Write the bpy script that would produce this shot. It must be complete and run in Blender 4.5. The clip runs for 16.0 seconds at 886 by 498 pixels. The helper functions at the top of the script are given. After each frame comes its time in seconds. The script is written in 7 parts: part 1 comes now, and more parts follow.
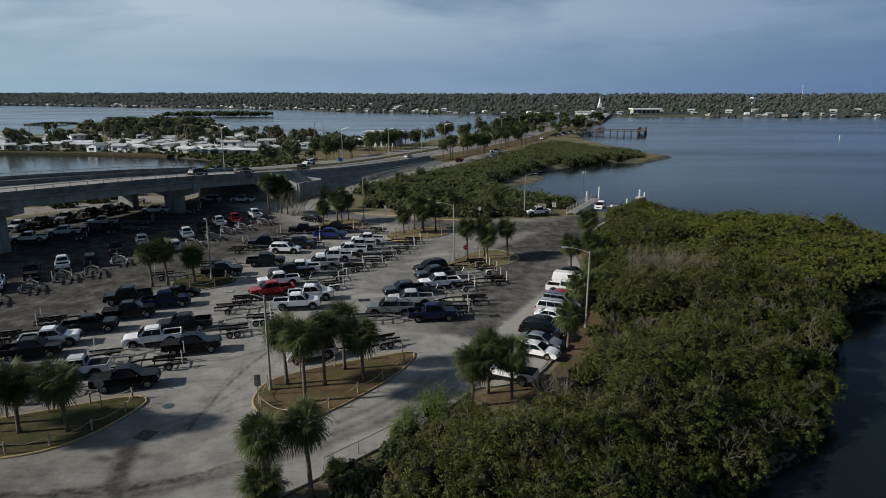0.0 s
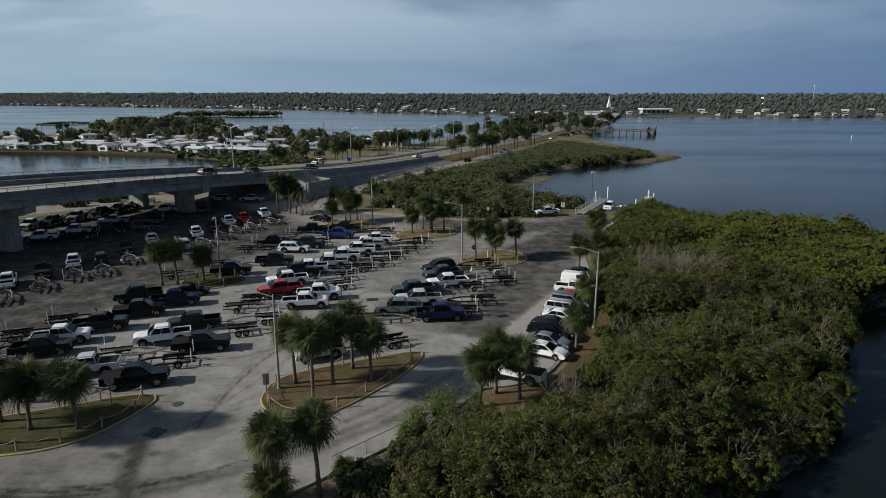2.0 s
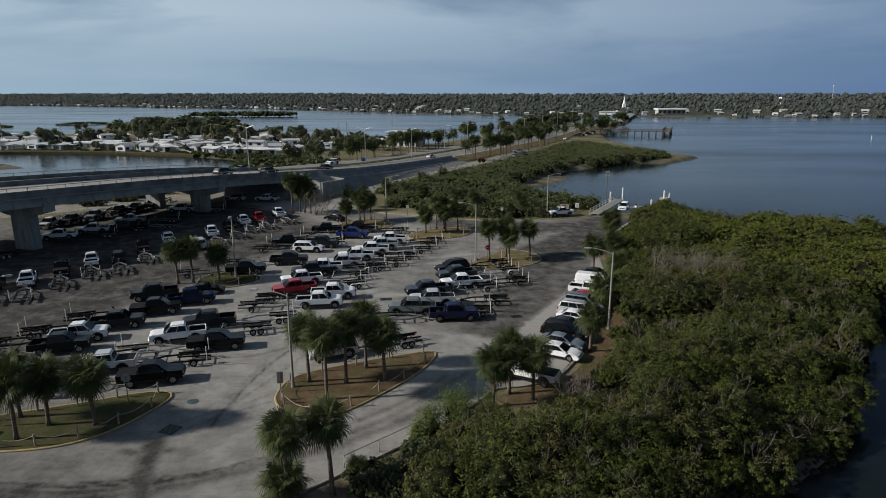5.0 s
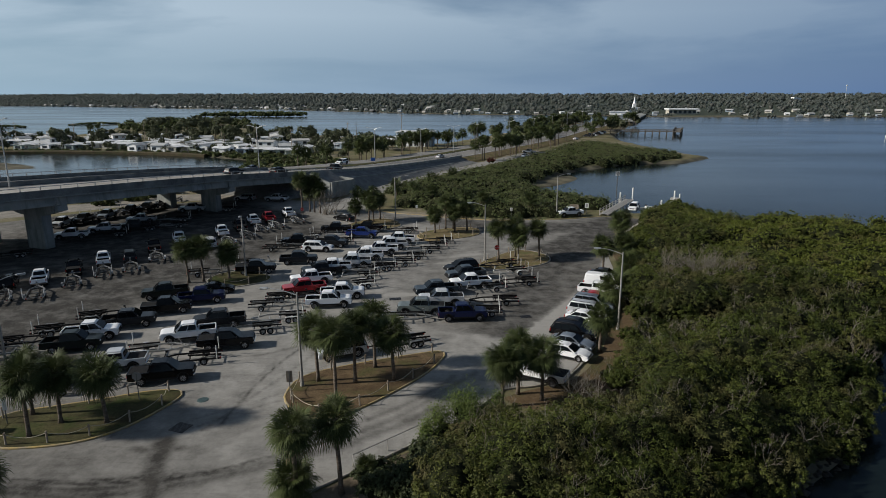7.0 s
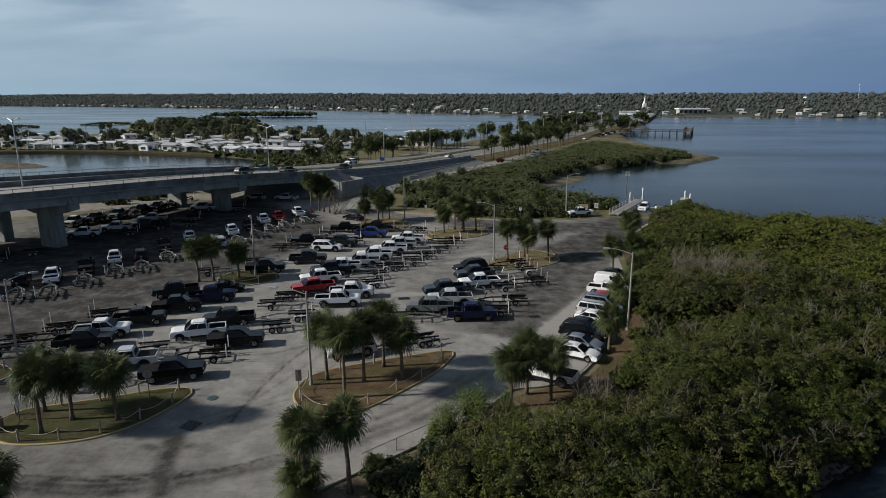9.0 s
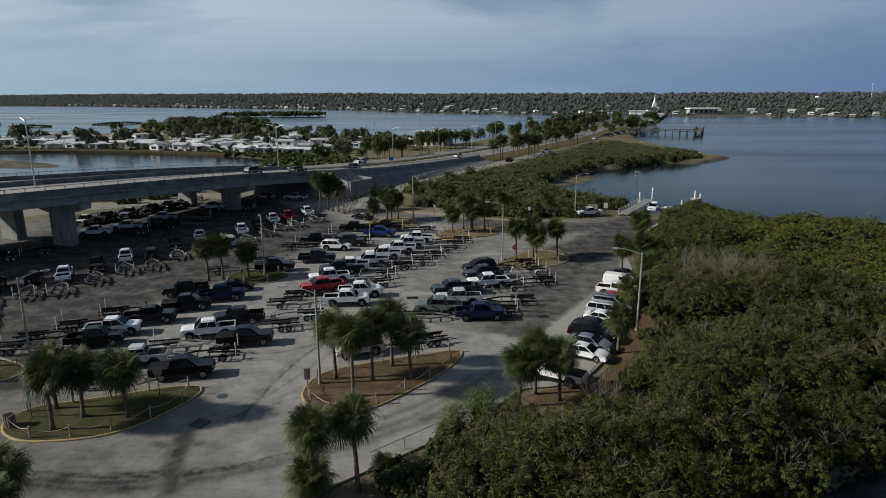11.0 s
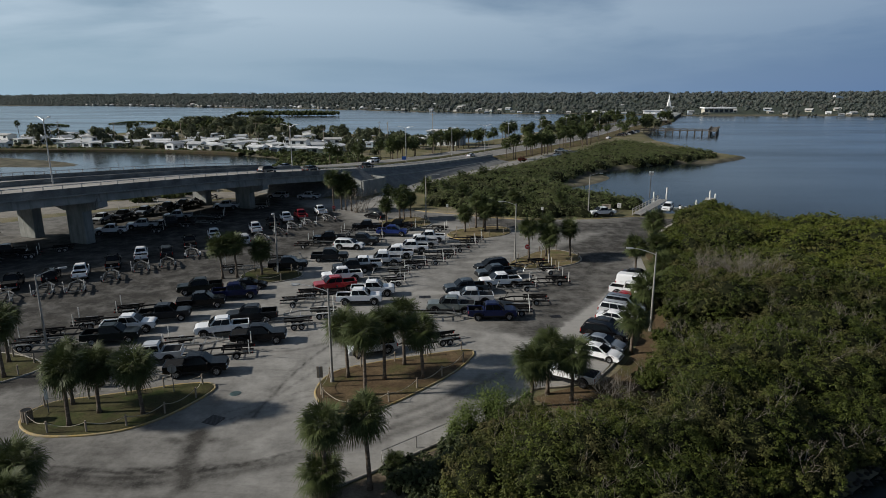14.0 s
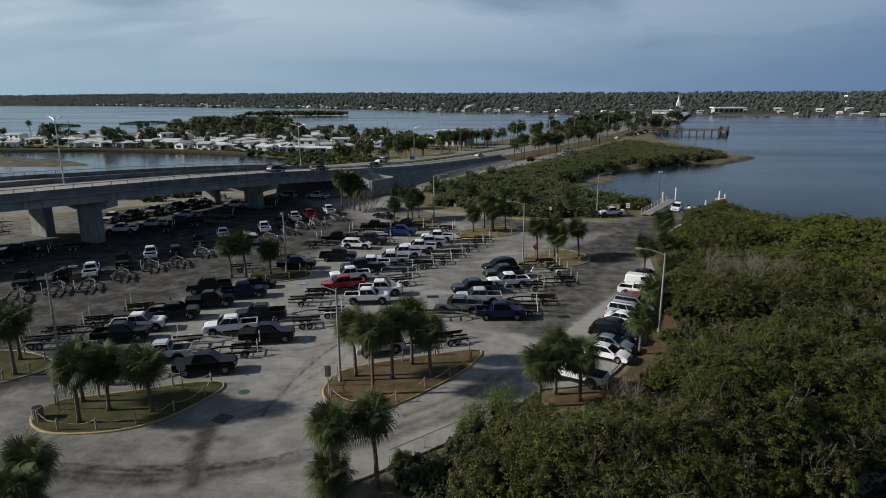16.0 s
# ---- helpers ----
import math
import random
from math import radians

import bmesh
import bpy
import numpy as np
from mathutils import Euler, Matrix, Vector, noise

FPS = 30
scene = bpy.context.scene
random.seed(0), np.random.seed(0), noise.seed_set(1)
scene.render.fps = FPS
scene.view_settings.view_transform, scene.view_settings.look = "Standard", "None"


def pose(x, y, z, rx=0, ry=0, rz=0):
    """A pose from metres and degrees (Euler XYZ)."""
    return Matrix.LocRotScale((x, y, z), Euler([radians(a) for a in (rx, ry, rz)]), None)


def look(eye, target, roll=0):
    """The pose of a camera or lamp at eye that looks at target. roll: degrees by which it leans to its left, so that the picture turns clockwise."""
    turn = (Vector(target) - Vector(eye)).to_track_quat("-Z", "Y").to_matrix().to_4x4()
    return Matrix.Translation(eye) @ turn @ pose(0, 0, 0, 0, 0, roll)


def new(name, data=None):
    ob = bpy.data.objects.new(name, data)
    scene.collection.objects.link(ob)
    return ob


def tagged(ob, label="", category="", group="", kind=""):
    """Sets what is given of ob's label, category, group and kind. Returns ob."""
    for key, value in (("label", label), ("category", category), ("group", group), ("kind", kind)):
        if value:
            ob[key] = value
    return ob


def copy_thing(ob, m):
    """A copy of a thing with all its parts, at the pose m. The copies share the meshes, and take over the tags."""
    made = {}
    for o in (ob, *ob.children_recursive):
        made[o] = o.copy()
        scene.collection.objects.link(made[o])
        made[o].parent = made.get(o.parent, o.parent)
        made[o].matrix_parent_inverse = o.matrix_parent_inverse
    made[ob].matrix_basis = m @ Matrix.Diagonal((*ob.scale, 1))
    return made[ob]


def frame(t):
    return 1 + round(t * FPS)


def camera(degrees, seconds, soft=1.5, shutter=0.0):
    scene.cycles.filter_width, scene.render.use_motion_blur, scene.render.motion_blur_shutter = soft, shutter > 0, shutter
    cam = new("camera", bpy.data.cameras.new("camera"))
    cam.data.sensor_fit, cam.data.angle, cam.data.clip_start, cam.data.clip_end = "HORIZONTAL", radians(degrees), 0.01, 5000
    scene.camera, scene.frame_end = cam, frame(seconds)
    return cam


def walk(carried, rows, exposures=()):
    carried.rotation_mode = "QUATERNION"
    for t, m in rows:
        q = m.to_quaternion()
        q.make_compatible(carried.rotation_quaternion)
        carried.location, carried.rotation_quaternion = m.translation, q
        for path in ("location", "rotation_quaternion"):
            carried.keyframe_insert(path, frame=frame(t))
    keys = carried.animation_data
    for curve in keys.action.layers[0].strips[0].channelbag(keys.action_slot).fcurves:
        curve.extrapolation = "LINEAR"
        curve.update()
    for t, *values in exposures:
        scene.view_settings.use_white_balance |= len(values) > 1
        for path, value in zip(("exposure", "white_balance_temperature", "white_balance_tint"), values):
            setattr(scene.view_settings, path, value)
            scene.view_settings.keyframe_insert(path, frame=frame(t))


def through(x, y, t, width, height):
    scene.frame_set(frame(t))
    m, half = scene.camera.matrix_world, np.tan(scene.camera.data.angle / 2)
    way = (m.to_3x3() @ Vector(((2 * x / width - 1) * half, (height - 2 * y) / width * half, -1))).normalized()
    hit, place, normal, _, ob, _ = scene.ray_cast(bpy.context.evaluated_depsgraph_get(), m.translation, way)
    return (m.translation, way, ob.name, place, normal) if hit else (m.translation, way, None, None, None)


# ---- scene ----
cam = camera(70.13, 16.0, soft=0.9)
EYE = 26.0
# seconds, drift x, y, z, yaw, pitch, roll
ROWS = [
    (0.0, -0.000, 0.000, -0.000, 0.001, -13.853, -0.013),
    (0.5, -0.002, 0.000, -0.007, 0.185, -13.858, -0.009),
    (1.0, -0.004, 0.001, -0.014, 0.377, -13.860, -0.008),
    (1.5, -0.006, 0.001, -0.020, 0.568, -13.859, -0.011),
    (2.0, -0.008, 0.002, -0.027, 0.771, -13.856, -0.016),
    (2.5, -0.010, 0.002, -0.034, 0.972, -13.852, -0.023),
    (3.0, -0.012, 0.003, -0.041, 1.188, -13.847, -0.032),
    (3.5, -0.014, 0.003, -0.048, 1.399, -13.841, -0.042),
    (4.0, -0.016, 0.004, -0.054, 1.608, -13.836, -0.053),
    (6.5, -0.026, 0.006, -0.088, 2.683, -13.817, -0.116),
    (7.0, -0.028, 0.007, -0.095, 2.888, -13.816, -0.129),
    (7.5, -0.030, 0.007, -0.102, 3.097, -13.817, -0.141),
    (8.0, -0.032, 0.008, -0.109, 3.302, -13.818, -0.152),
    (8.5, -0.034, 0.008, -0.115, 3.517, -13.821, -0.163),
    (9.0, -0.036, 0.009, -0.122, 3.718, -13.825, -0.173),
    (11.5, -0.046, 0.011, -0.156, 4.720, -13.853, -0.213),
    (12.0, -0.049, 0.011, -0.163, 4.915, -13.860, -0.220),
    (12.5, -0.051, 0.012, -0.170, 5.114, -13.866, -0.226),
    (13.0, -0.053, 0.012, -0.177, 5.300, -13.872, -0.233),
    (13.5, -0.055, 0.013, -0.183, 5.486, -13.877, -0.239),
    (14.0, -0.057, 0.013, -0.190, 5.684, -13.881, -0.246),
    (14.5, -0.059, 0.014, -0.197, 5.878, -13.884, -0.253),
    (15.0, -0.061, 0.014, -0.204, 6.062, -13.885, -0.262),
    (15.5, -0.063, 0.015, -0.211, 6.244, -13.885, -0.271),
    (16.0, -0.065, 0.015, -0.217, 6.428, -13.882, -0.282),
]
walk(cam, [(t, pose(x, y, EYE + z, 90 + pitch, 0, yaw) @ pose(0, 0, 0, 0, 0, roll)) for t, x, y, z, yaw, pitch, roll in ROWS])

# ---- light ----
SUN_EL, SUN_AZ = radians(27.5), radians(260)
world = bpy.data.worlds.new("sky")
scene.world = world
world.use_nodes = True
wn, wl = world.node_tree.nodes, world.node_tree.links
wn.clear()
w_out, w_bg = wn.new("ShaderNodeOutputWorld"), wn.new("ShaderNodeBackground")
w_sky = wn.new("ShaderNodeTexSky")
w_sky.sky_type, w_sky.sun_disc = "NISHITA", False
w_sky.sun_elevation, w_sky.sun_rotation = SUN_EL, SUN_AZ
w_sky.air_density, w_sky.dust_density, w_sky.ozone_density = 0.85, 0.4, 3.0
w_co, w_map, w_noise, w_ramp = (wn.new(n) for n in ("ShaderNodeTexCoord", "ShaderNodeMapping", "ShaderNodeTexNoise", "ShaderNodeValToRGB"))
w_map.inputs["Scale"].default_value = (1.5, 1.5, 9.0)
w_map.inputs["Rotation"].default_value = (0.0, radians(9), 0.0)
w_noise.inputs["Scale"].default_value, w_noise.inputs["Detail"].default_value = 1.1, 7.0
w_noise.inputs["Roughness"].default_value, w_noise.inputs["Distortion"].default_value = 0.5, 0.25
w_ramp.color_ramp.elements[0].position, w_ramp.color_ramp.elements[1].position = 0.47, 0.60
w_ramp.color_ramp.elements[1].color = (0.9, 0.9, 0.9, 1)
w_mix = wn.new("ShaderNodeMix")
w_mix.data_type = "RGBA"
w_mix.inputs["B"].default_value = (11.2, 13.8, 16.2, 1)
wl.new(w_co.outputs["Generated"], w_map.inputs["Vector"])
wl.new(w_map.outputs["Vector"], w_noise.inputs["Vector"])
wl.new(w_noise.outputs["Fac"], w_ramp.inputs["Fac"])

# pale haze low over the bay, brighter towards the sun
w_sep, w_low, w_az, w_haze, w_veil = (wn.new(n) for n in ("ShaderNodeSeparateXYZ", "ShaderNodeMapRange", "ShaderNodeMapRange", "ShaderNodeMix", "ShaderNodeMix"))
w_haze.data_type = w_veil.data_type = "RGBA"
wl.new(w_co.outputs["Generated"], w_sep.inputs["Vector"])
wl.new(w_sep.outputs["Z"], w_low.inputs["Value"])
w_low.inputs["From Min"].default_value, w_low.inputs["From Max"].default_value = 0.0, 0.34
w_low.inputs["To Min"].default_value, w_low.inputs["To Max"].default_value = 0.92, 0.0
wl.new(w_sep.outputs["X"], w_az.inputs["Value"])
w_az.inputs["From Min"].default_value, w_az.inputs["From Max"].default_value = -0.75, 0.6
wl.new(w_az.outputs["Result"], w_haze.inputs["Factor"])
# the cloud veil thins away from the sun
w_thin, w_cloud = wn.new("ShaderNodeMapRange"), wn.new("ShaderNodeMath")
w_cloud.operation = "MULTIPLY"
w_thin.inputs["To Min"].default_value, w_thin.inputs["To Max"].default_value = 1.0, 0.25
wl.new(w_az.outputs["Result"], w_thin.inputs["Value"])
wl.new(w_thin.outputs["Result"], w_cloud.inputs[0])
w_lift, w_wisp = wn.new("ShaderNodeMapRange"), wn.new("ShaderNodeMath")
w_wisp.operation = "MULTIPLY"
w_lift.inputs["From Min"].default_value, w_lift.inputs["From Max"].default_value = 0.04, 0.11
w_lift.inputs["To Min"].default_value, w_lift.inputs["To Max"].default_value = 0.25, 1.0
wl.new(w_sep.outputs["Z"], w_lift.inputs["Value"])
wl.new(w_ramp.outputs["Color"], w_wisp.inputs[0])
wl.new(w_lift.outputs["Result"], w_wisp.inputs[1])
wl.new(w_wisp.outputs[0], w_cloud.inputs[1])
wl.new(w_cloud.outputs[0], w_mix.inputs["Factor"])
w_haze.inputs["A"].default_value, w_haze.inputs["B"].default_value = (7.8, 11.2, 14.0, 1), (2.2, 4.1, 8.2, 1)
wl.new(w_low.outputs["Result"], w_veil.inputs["Factor"])
wl.new(w_sky.outputs["Color"], w_veil.inputs["A"])
wl.new(w_haze.outputs["Result"], w_veil.inputs["B"])
wl.new(w_veil.outputs["Result"], w_mix.inputs["A"])
wl.new(w_mix.outputs["Result"], w_bg.inputs["Color"])
wl.new(w_bg.outputs["Background"], w_out.inputs["Surface"])
w_bg.inputs["Strength"].default_value = 0.044
sun = new("sun", bpy.data.lights.new("sun", "SUN"))
sun.data.energy, sun.data.angle, sun.data.color = 4.8, radians(1.8), (1.0, 0.94, 0.85)
sun.matrix_world = look((-100, -10, 60), (-100 + math.cos(SUN_EL) * 0.985, -10 + math.cos(SUN_EL) * 0.174, 60 - math.sin(SUN_EL)))

# ---- materials ----
def paint(name, build, rough=0.6, metal=0.0, bump=0.0, bump_scale=20.0, spec=0.5, coords="Object", coat=0.0):
    """A node material. build(nodes, links, vector) gives the socket of its colour, or is a colour."""
    m = bpy.data.materials.new(name)
    m.use_nodes = True
    n, l = m.node_tree.nodes, m.node_tree.links
    p = n["Principled BSDF"]
    co = n.new("ShaderNodeTexCoord")
    v = co.outputs[coords]
    if isinstance(build, tuple):
        p.inputs["Base Color"].default_value = (*build, 1)
    else:
        l.new(build(n, l, v), p.inputs["Base Color"])
    p.inputs["Roughness"].default_value, p.inputs["Metallic"].default_value = rough, metal
    p.inputs["Specular IOR Level"].default_value, p.inputs["Coat Weight"].default_value = spec, coat
    p.inputs["Coat Roughness"].default_value = 0.06
    if bump:
        t, b = n.new("ShaderNodeTexNoise"), n.new("ShaderNodeBump")
        t.inputs["Scale"].default_value, t.inputs["Detail"].default_value = bump_scale, 5.0
        b.inputs["Strength"].default_value, b.inputs["Distance"].default_value = bump, 0.05
        l.new(v, t.inputs["Vector"])
        l.new(t.outputs["Fac"], b.inputs["Height"])
        l.new(b.outputs["Normal"], p.inputs["Normal"])
    return m


def noise_fac(n, l, v, scale, detail=4.0, lo=0.35, hi=0.65, rough=0.55, stretch=None):
    if stretch:
        mp = n.new("ShaderNodeMapping")
        mp.inputs["Scale"].default_value = stretch
        l.new(v, mp.inputs["Vector"])
        v = mp.outputs["Vector"]
    t, r = n.new("ShaderNodeTexNoise"), n.new("ShaderNodeMapRange")
    t.inputs["Scale"].default_value, t.inputs["Detail"].default_value, t.inputs["Roughness"].default_value = scale, detail, rough
    r.inputs["From Min"].default_value, r.inputs["From Max"].default_value = lo, hi
    l.new(v, t.inputs["Vector"])
    l.new(t.outputs["Fac"], r.inputs["Value"])
    return r.outputs["Result"]


def blend(n, l, fac, a, b, mode="MIX"):
    m = n.new("ShaderNodeMix")
    m.data_type, m.blend_type = "RGBA", mode
    for key, c in (("A", a), ("B", b)):
        if isinstance(c, tuple):
            m.inputs[key].default_value = (*c, 1)
        else:
            l.new(c, m.inputs[key])
    if isinstance(fac, float):
        m.inputs["Factor"].default_value = fac
    else:
        l.new(fac, m.inputs["Factor"])
    return m.outputs["Result"]


def two(a, b, scale, fine=None, lo=0.35, hi=0.65, stretch=None):
    """Two colours in patches, with a finer grain over them."""
    def build(n, l, v):
        c = blend(n, l, noise_fac(n, l, v, scale, 5.0, lo, hi, stretch=stretch), a, b)
        if fine:
            g = noise_fac(n, l, v, fine, 3.0, 0.2, 0.8)
            c = blend(n, l, 0.35, c, blend(n, l, g, (0.25, 0.25, 0.25), (0.95, 0.95, 0.95)), "OVERLAY")
        return c
    return build


def per_object(base, spread=0.25, scale=3.0):
    """A colour that differs a little from object to object and in patches."""
    def build(n, l, v):
        o = n.new("ShaderNodeObjectInfo")
        d = tuple(max(0.0, c * (1 - spread)) for c in base)
        e = tuple(min(1.0, c * (1 + spread)) for c in base)
        c = blend(n, l, o.outputs["Random"], d, e)
        return blend(n, l, noise_fac(n, l, v, scale), c, tuple(x * 0.93 for x in base))
    return build


def leafy(name, dark, mid, light, scale, tip=None, through=0.25):
    """Leaves: colour by clump and by leaf, with some light passing through."""
    m = bpy.data.materials.new(name)
    m.use_nodes = True
    n, l = m.node_tree.nodes, m.node_tree.links
    p, out = n["Principled BSDF"], n["Material Output"]
    geo, co = n.new("ShaderNodeNewGeometry"), n.new("ShaderNodeTexCoord")
    obj = n.new("ShaderNodeObjectInfo")
    big = noise_fac(n, l, co.outputs["Object"], scale, 3.0, 0.40, 0.60)
    c = blend(n, l, big, mid, light)
    c = blend(n, l, geo.outputs["Random Per Island"], c, blend(n, l, 0.5, c, dark))
    c = blend(n, l, 0.3, c, blend(n, l, obj.outputs["Random"], dark, light))
    c = blend(n, l, 0.38, c, blend(n, l, noise_fac(n, l, co.outputs["Object"], scale * 6, 2.0, 0.38, 0.62), dark, light))
    if tip:
        c = blend(n, l, noise_fac(n, l, co.outputs["Object"], scale * 2.3, 4.0, 0.48, 0.76), c, tip)
    l.new(c, p.inputs["Base Color"])
    p.inputs["Roughness"].default_value, p.inputs["Specular IOR Level"].default_value = 0.55, 0.15
    tr, mx = n.new("ShaderNodeBsdfTranslucent"), n.new("ShaderNodeMixShader")
    l.new(c, tr.inputs["Color"])
    mx.inputs["Fac"].default_value = through
    l.new(p.outputs["BSDF"], mx.inputs[1])
    l.new(tr.outputs["BSDF"], mx.inputs[2])
    l.new(mx.outputs["Shader"], out.inputs["Surface"])
    return m


def ground_colour(n, l, v):
    sand = blend(n, l, noise_fac(n, l, v, 0.6), (0.30, 0.26, 0.20), (0.38, 0.34, 0.27))
    grass = blend(n, l, noise_fac(n, l, v, 0.25), (0.11, 0.118, 0.05), (0.20, 0.175, 0.09))
    c = blend(n, l, noise_fac(n, l, v, 0.05, 6.0, 0.50, 0.68), grass, sand)
    c = blend(n, l, noise_fac(n, l, v, 3.0, 6.0, 0.3, 0.8), c, (0.10, 0.085, 0.06))
    # leaf litter under the woods beyond the bay, wet mud at the tide line
    sep, wet, far = n.new("ShaderNodeSeparateXYZ"), n.new("ShaderNodeMapRange"), n.new("ShaderNodeMapRange")
    l.new(v, sep.inputs["Vector"])
    l.new(sep.outputs["Y"], far.inputs["Value"])
    far.inputs["From Min"].default_value, far.inputs["From Max"].default_value = 745.0, 800.0
    c = blend(n, l, far.outputs["Result"], c, (0.055, 0.066, 0.05))
    l.new(sep.outputs["Z"], wet.inputs["Value"])
    wet.inputs["From Min"].default_value, wet.inputs["From Max"].default_value = -0.30, -0.06
    wet.inputs["To Min"].default_value, wet.inputs["To Max"].default_value = 1.0, 0.0
    return blend(n, l, wet.outputs["Result"], c, blend(n, l, noise_fac(n, l, v, 0.2), (0.05, 0.047, 0.036), (0.155, 0.142, 0.10)))


def pavement_colour(n, l, v):
    at = n.new("ShaderNodeAttribute")
    at.attribute_name = "wear_and_shade"
    light = blend(n, l, noise_fac(n, l, v, 0.12, 6.0, 0.36, 0.66), (0.258, 0.25, 0.232), (0.318, 0.31, 0.29))
    light = blend(n, l, noise_fac(n, l, v, 2.2, 8.0, 0.54, 0.90, 0.7), light, (0.19, 0.178, 0.16))
    light = blend(n, l, noise_fac(n, l, v, 1.0, 6.0, 0.55, 0.85, 0.65, stretch=(0.25, 2.2, 1)), light, (0.17, 0.162, 0.148))
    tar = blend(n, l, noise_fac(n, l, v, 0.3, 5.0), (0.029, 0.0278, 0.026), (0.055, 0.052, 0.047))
    mott = n.new("ShaderNodeMath")
    mott.operation = "ADD"
    mott.use_clamp = True
    patch = noise_fac(n, l, v, 0.42, 8.0, 0.32, 0.68, 0.7)
    sh = n.new("ShaderNodeMath")
    sh.operation = "MULTIPLY_ADD"
    l.new(patch, sh.inputs[0])
    sh.inputs[1].default_value, sh.inputs[2].default_value = 0.56, -0.28
    l.new(at.outputs["Fac"], mott.inputs[0])
    l.new(sh.outputs[0], mott.inputs[1])
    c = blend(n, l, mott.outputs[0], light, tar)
    return blend(n, l, noise_fac(n, l, v, 9.0, 4.0, 0.55, 1.3), c, (0.22, 0.215, 0.20))


def concrete_colour(a, b):
    def build(n, l, v):
        c = blend(n, l, noise_fac(n, l, v, 0.5, 6.0), a, b)
        streak = noise_fac(n, l, v, 1.0, 5.0, 0.52, 0.85, stretch=(1.6, 1.6, 0.12))
        return blend(n, l, streak, c, tuple(x * 0.45 for x in a))
    return build


M_GROUND = paint("ground", ground_colour, 0.95, bump=0.6, bump_scale=2.0, spec=0.1)
M_PAVE = paint("worn_asphalt", pavement_colour, 0.92, bump=0.08, bump_scale=12.0, spec=0.1)
M_SAND = paint("sandy_track", two((0.17, 0.16, 0.14), (0.25, 0.23, 0.20), 0.4, 6.0), 0.95, bump=0.4, bump_scale=6.0, spec=0.1)
def turf(bare, dry, green):
    def build(n, l, v):
        c = blend(n, l, noise_fac(n, l, v, 0.45, 6.0, 0.38, 0.62), bare, dry)
        c = blend(n, l, noise_fac(n, l, v, 0.3, 7.0, 0.5, 0.62, 0.65), c, green)
        return blend(n, l, noise_fac(n, l, v, 5.0, 6.0, 0.45, 0.8, 0.7), c, tuple(x * 0.45 for x in bare))
    return build


M_MULCH = paint("dry_lawn", turf((0.085, 0.058, 0.034), (0.15, 0.108, 0.062), (0.085, 0.08, 0.034)), 0.95, bump=0.7, bump_scale=14.0, spec=0.1)
M_LITTER = paint("leaf_litter", turf((0.15, 0.12, 0.09), (0.24, 0.20, 0.155), (0.085, 0.07, 0.05)), 0.95, bump=0.8, bump_scale=9.0, spec=0.1)
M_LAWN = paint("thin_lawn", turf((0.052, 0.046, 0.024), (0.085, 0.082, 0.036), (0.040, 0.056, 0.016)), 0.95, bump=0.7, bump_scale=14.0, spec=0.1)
# the same turf as thin_lawn in paler, sunlit colours
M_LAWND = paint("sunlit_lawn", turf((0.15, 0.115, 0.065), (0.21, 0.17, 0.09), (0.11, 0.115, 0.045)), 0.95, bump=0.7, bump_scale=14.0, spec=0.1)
M_KERB = paint("yellow_kerb_paint", two((0.37, 0.26, 0.085), (0.25, 0.215, 0.15), 1.2, 8.0), 0.8, bump=0.2)
M_KERBW = paint("bare_kerb", two((0.33, 0.31, 0.27), (0.22, 0.20, 0.17), 1.2, 8.0), 0.85, bump=0.2)
M_CONC = paint("bridge_concrete", concrete_colour((0.20, 0.212, 0.204), (0.29, 0.298, 0.28)), 0.85, bump=0.15, bump_scale=5.0, spec=0.25)
M_CONCD = paint("old_concrete", concrete_colour((0.135, 0.137, 0.135), (0.215, 0.217, 0.208)), 0.9, bump=0.2, bump_scale=5.0, spec=0.2)
M_PARA = paint("lichened_concrete", two((0.095, 0.10, 0.098), (0.20, 0.205, 0.195), 0.35, 4.0, 0.38, 0.66), 0.9, bump=0.2, bump_scale=6.0, spec=0.2)
M_BANK = paint("weedy_bank", turf((0.06, 0.048, 0.032), (0.09, 0.075, 0.045), (0.05, 0.06, 0.025)), 0.95, bump=0.8, bump_scale=3.0, spec=0.1)
# dark shore rock, its colour taken darker still for the thicket's shade
M_ROCK = paint("wet_rock", two((0.018, 0.016, 0.012), (0.075, 0.064, 0.05), 0.9, 8.0, 0.5, 0.8), 0.7, bump=0.6, bump_scale=6.0, spec=0.3)
M_DECK = paint("road_deck", two((0.25, 0.235, 0.215), (0.33, 0.315, 0.29), 0.15, 3.0), 0.9, bump=0.15, spec=0.2)
M_LANE = paint("access_asphalt", two((0.19, 0.182, 0.17), (0.25, 0.242, 0.225), 0.2, 3.0), 0.9, bump=0.15, spec=0.2)
M_ROAD = paint("highway_asphalt", two((0.15, 0.145, 0.138), (0.205, 0.198, 0.185), 0.1, 3.0), 0.9, bump=0.15, spec=0.2)
M_GALV = paint("galvanised_steel", two((0.26, 0.27, 0.27), (0.15, 0.155, 0.155), 3.0), 0.5, 0.6)
M_ALU = paint("aluminium", two((0.5, 0.5, 0.49), (0.36, 0.36, 0.35), 3.0), 0.4, 0.7)
M_POLE = paint("weathered_pole", two((0.34, 0.33, 0.31), (0.26, 0.25, 0.23), 1.0), 0.6, 0.3)
M_TIMBER = paint("grey_timber", two((0.20, 0.16, 0.12), (0.29, 0.25, 0.20), 2.0, 20.0, stretch=(1, 1, 0.2)), 0.9, bump=0.3)
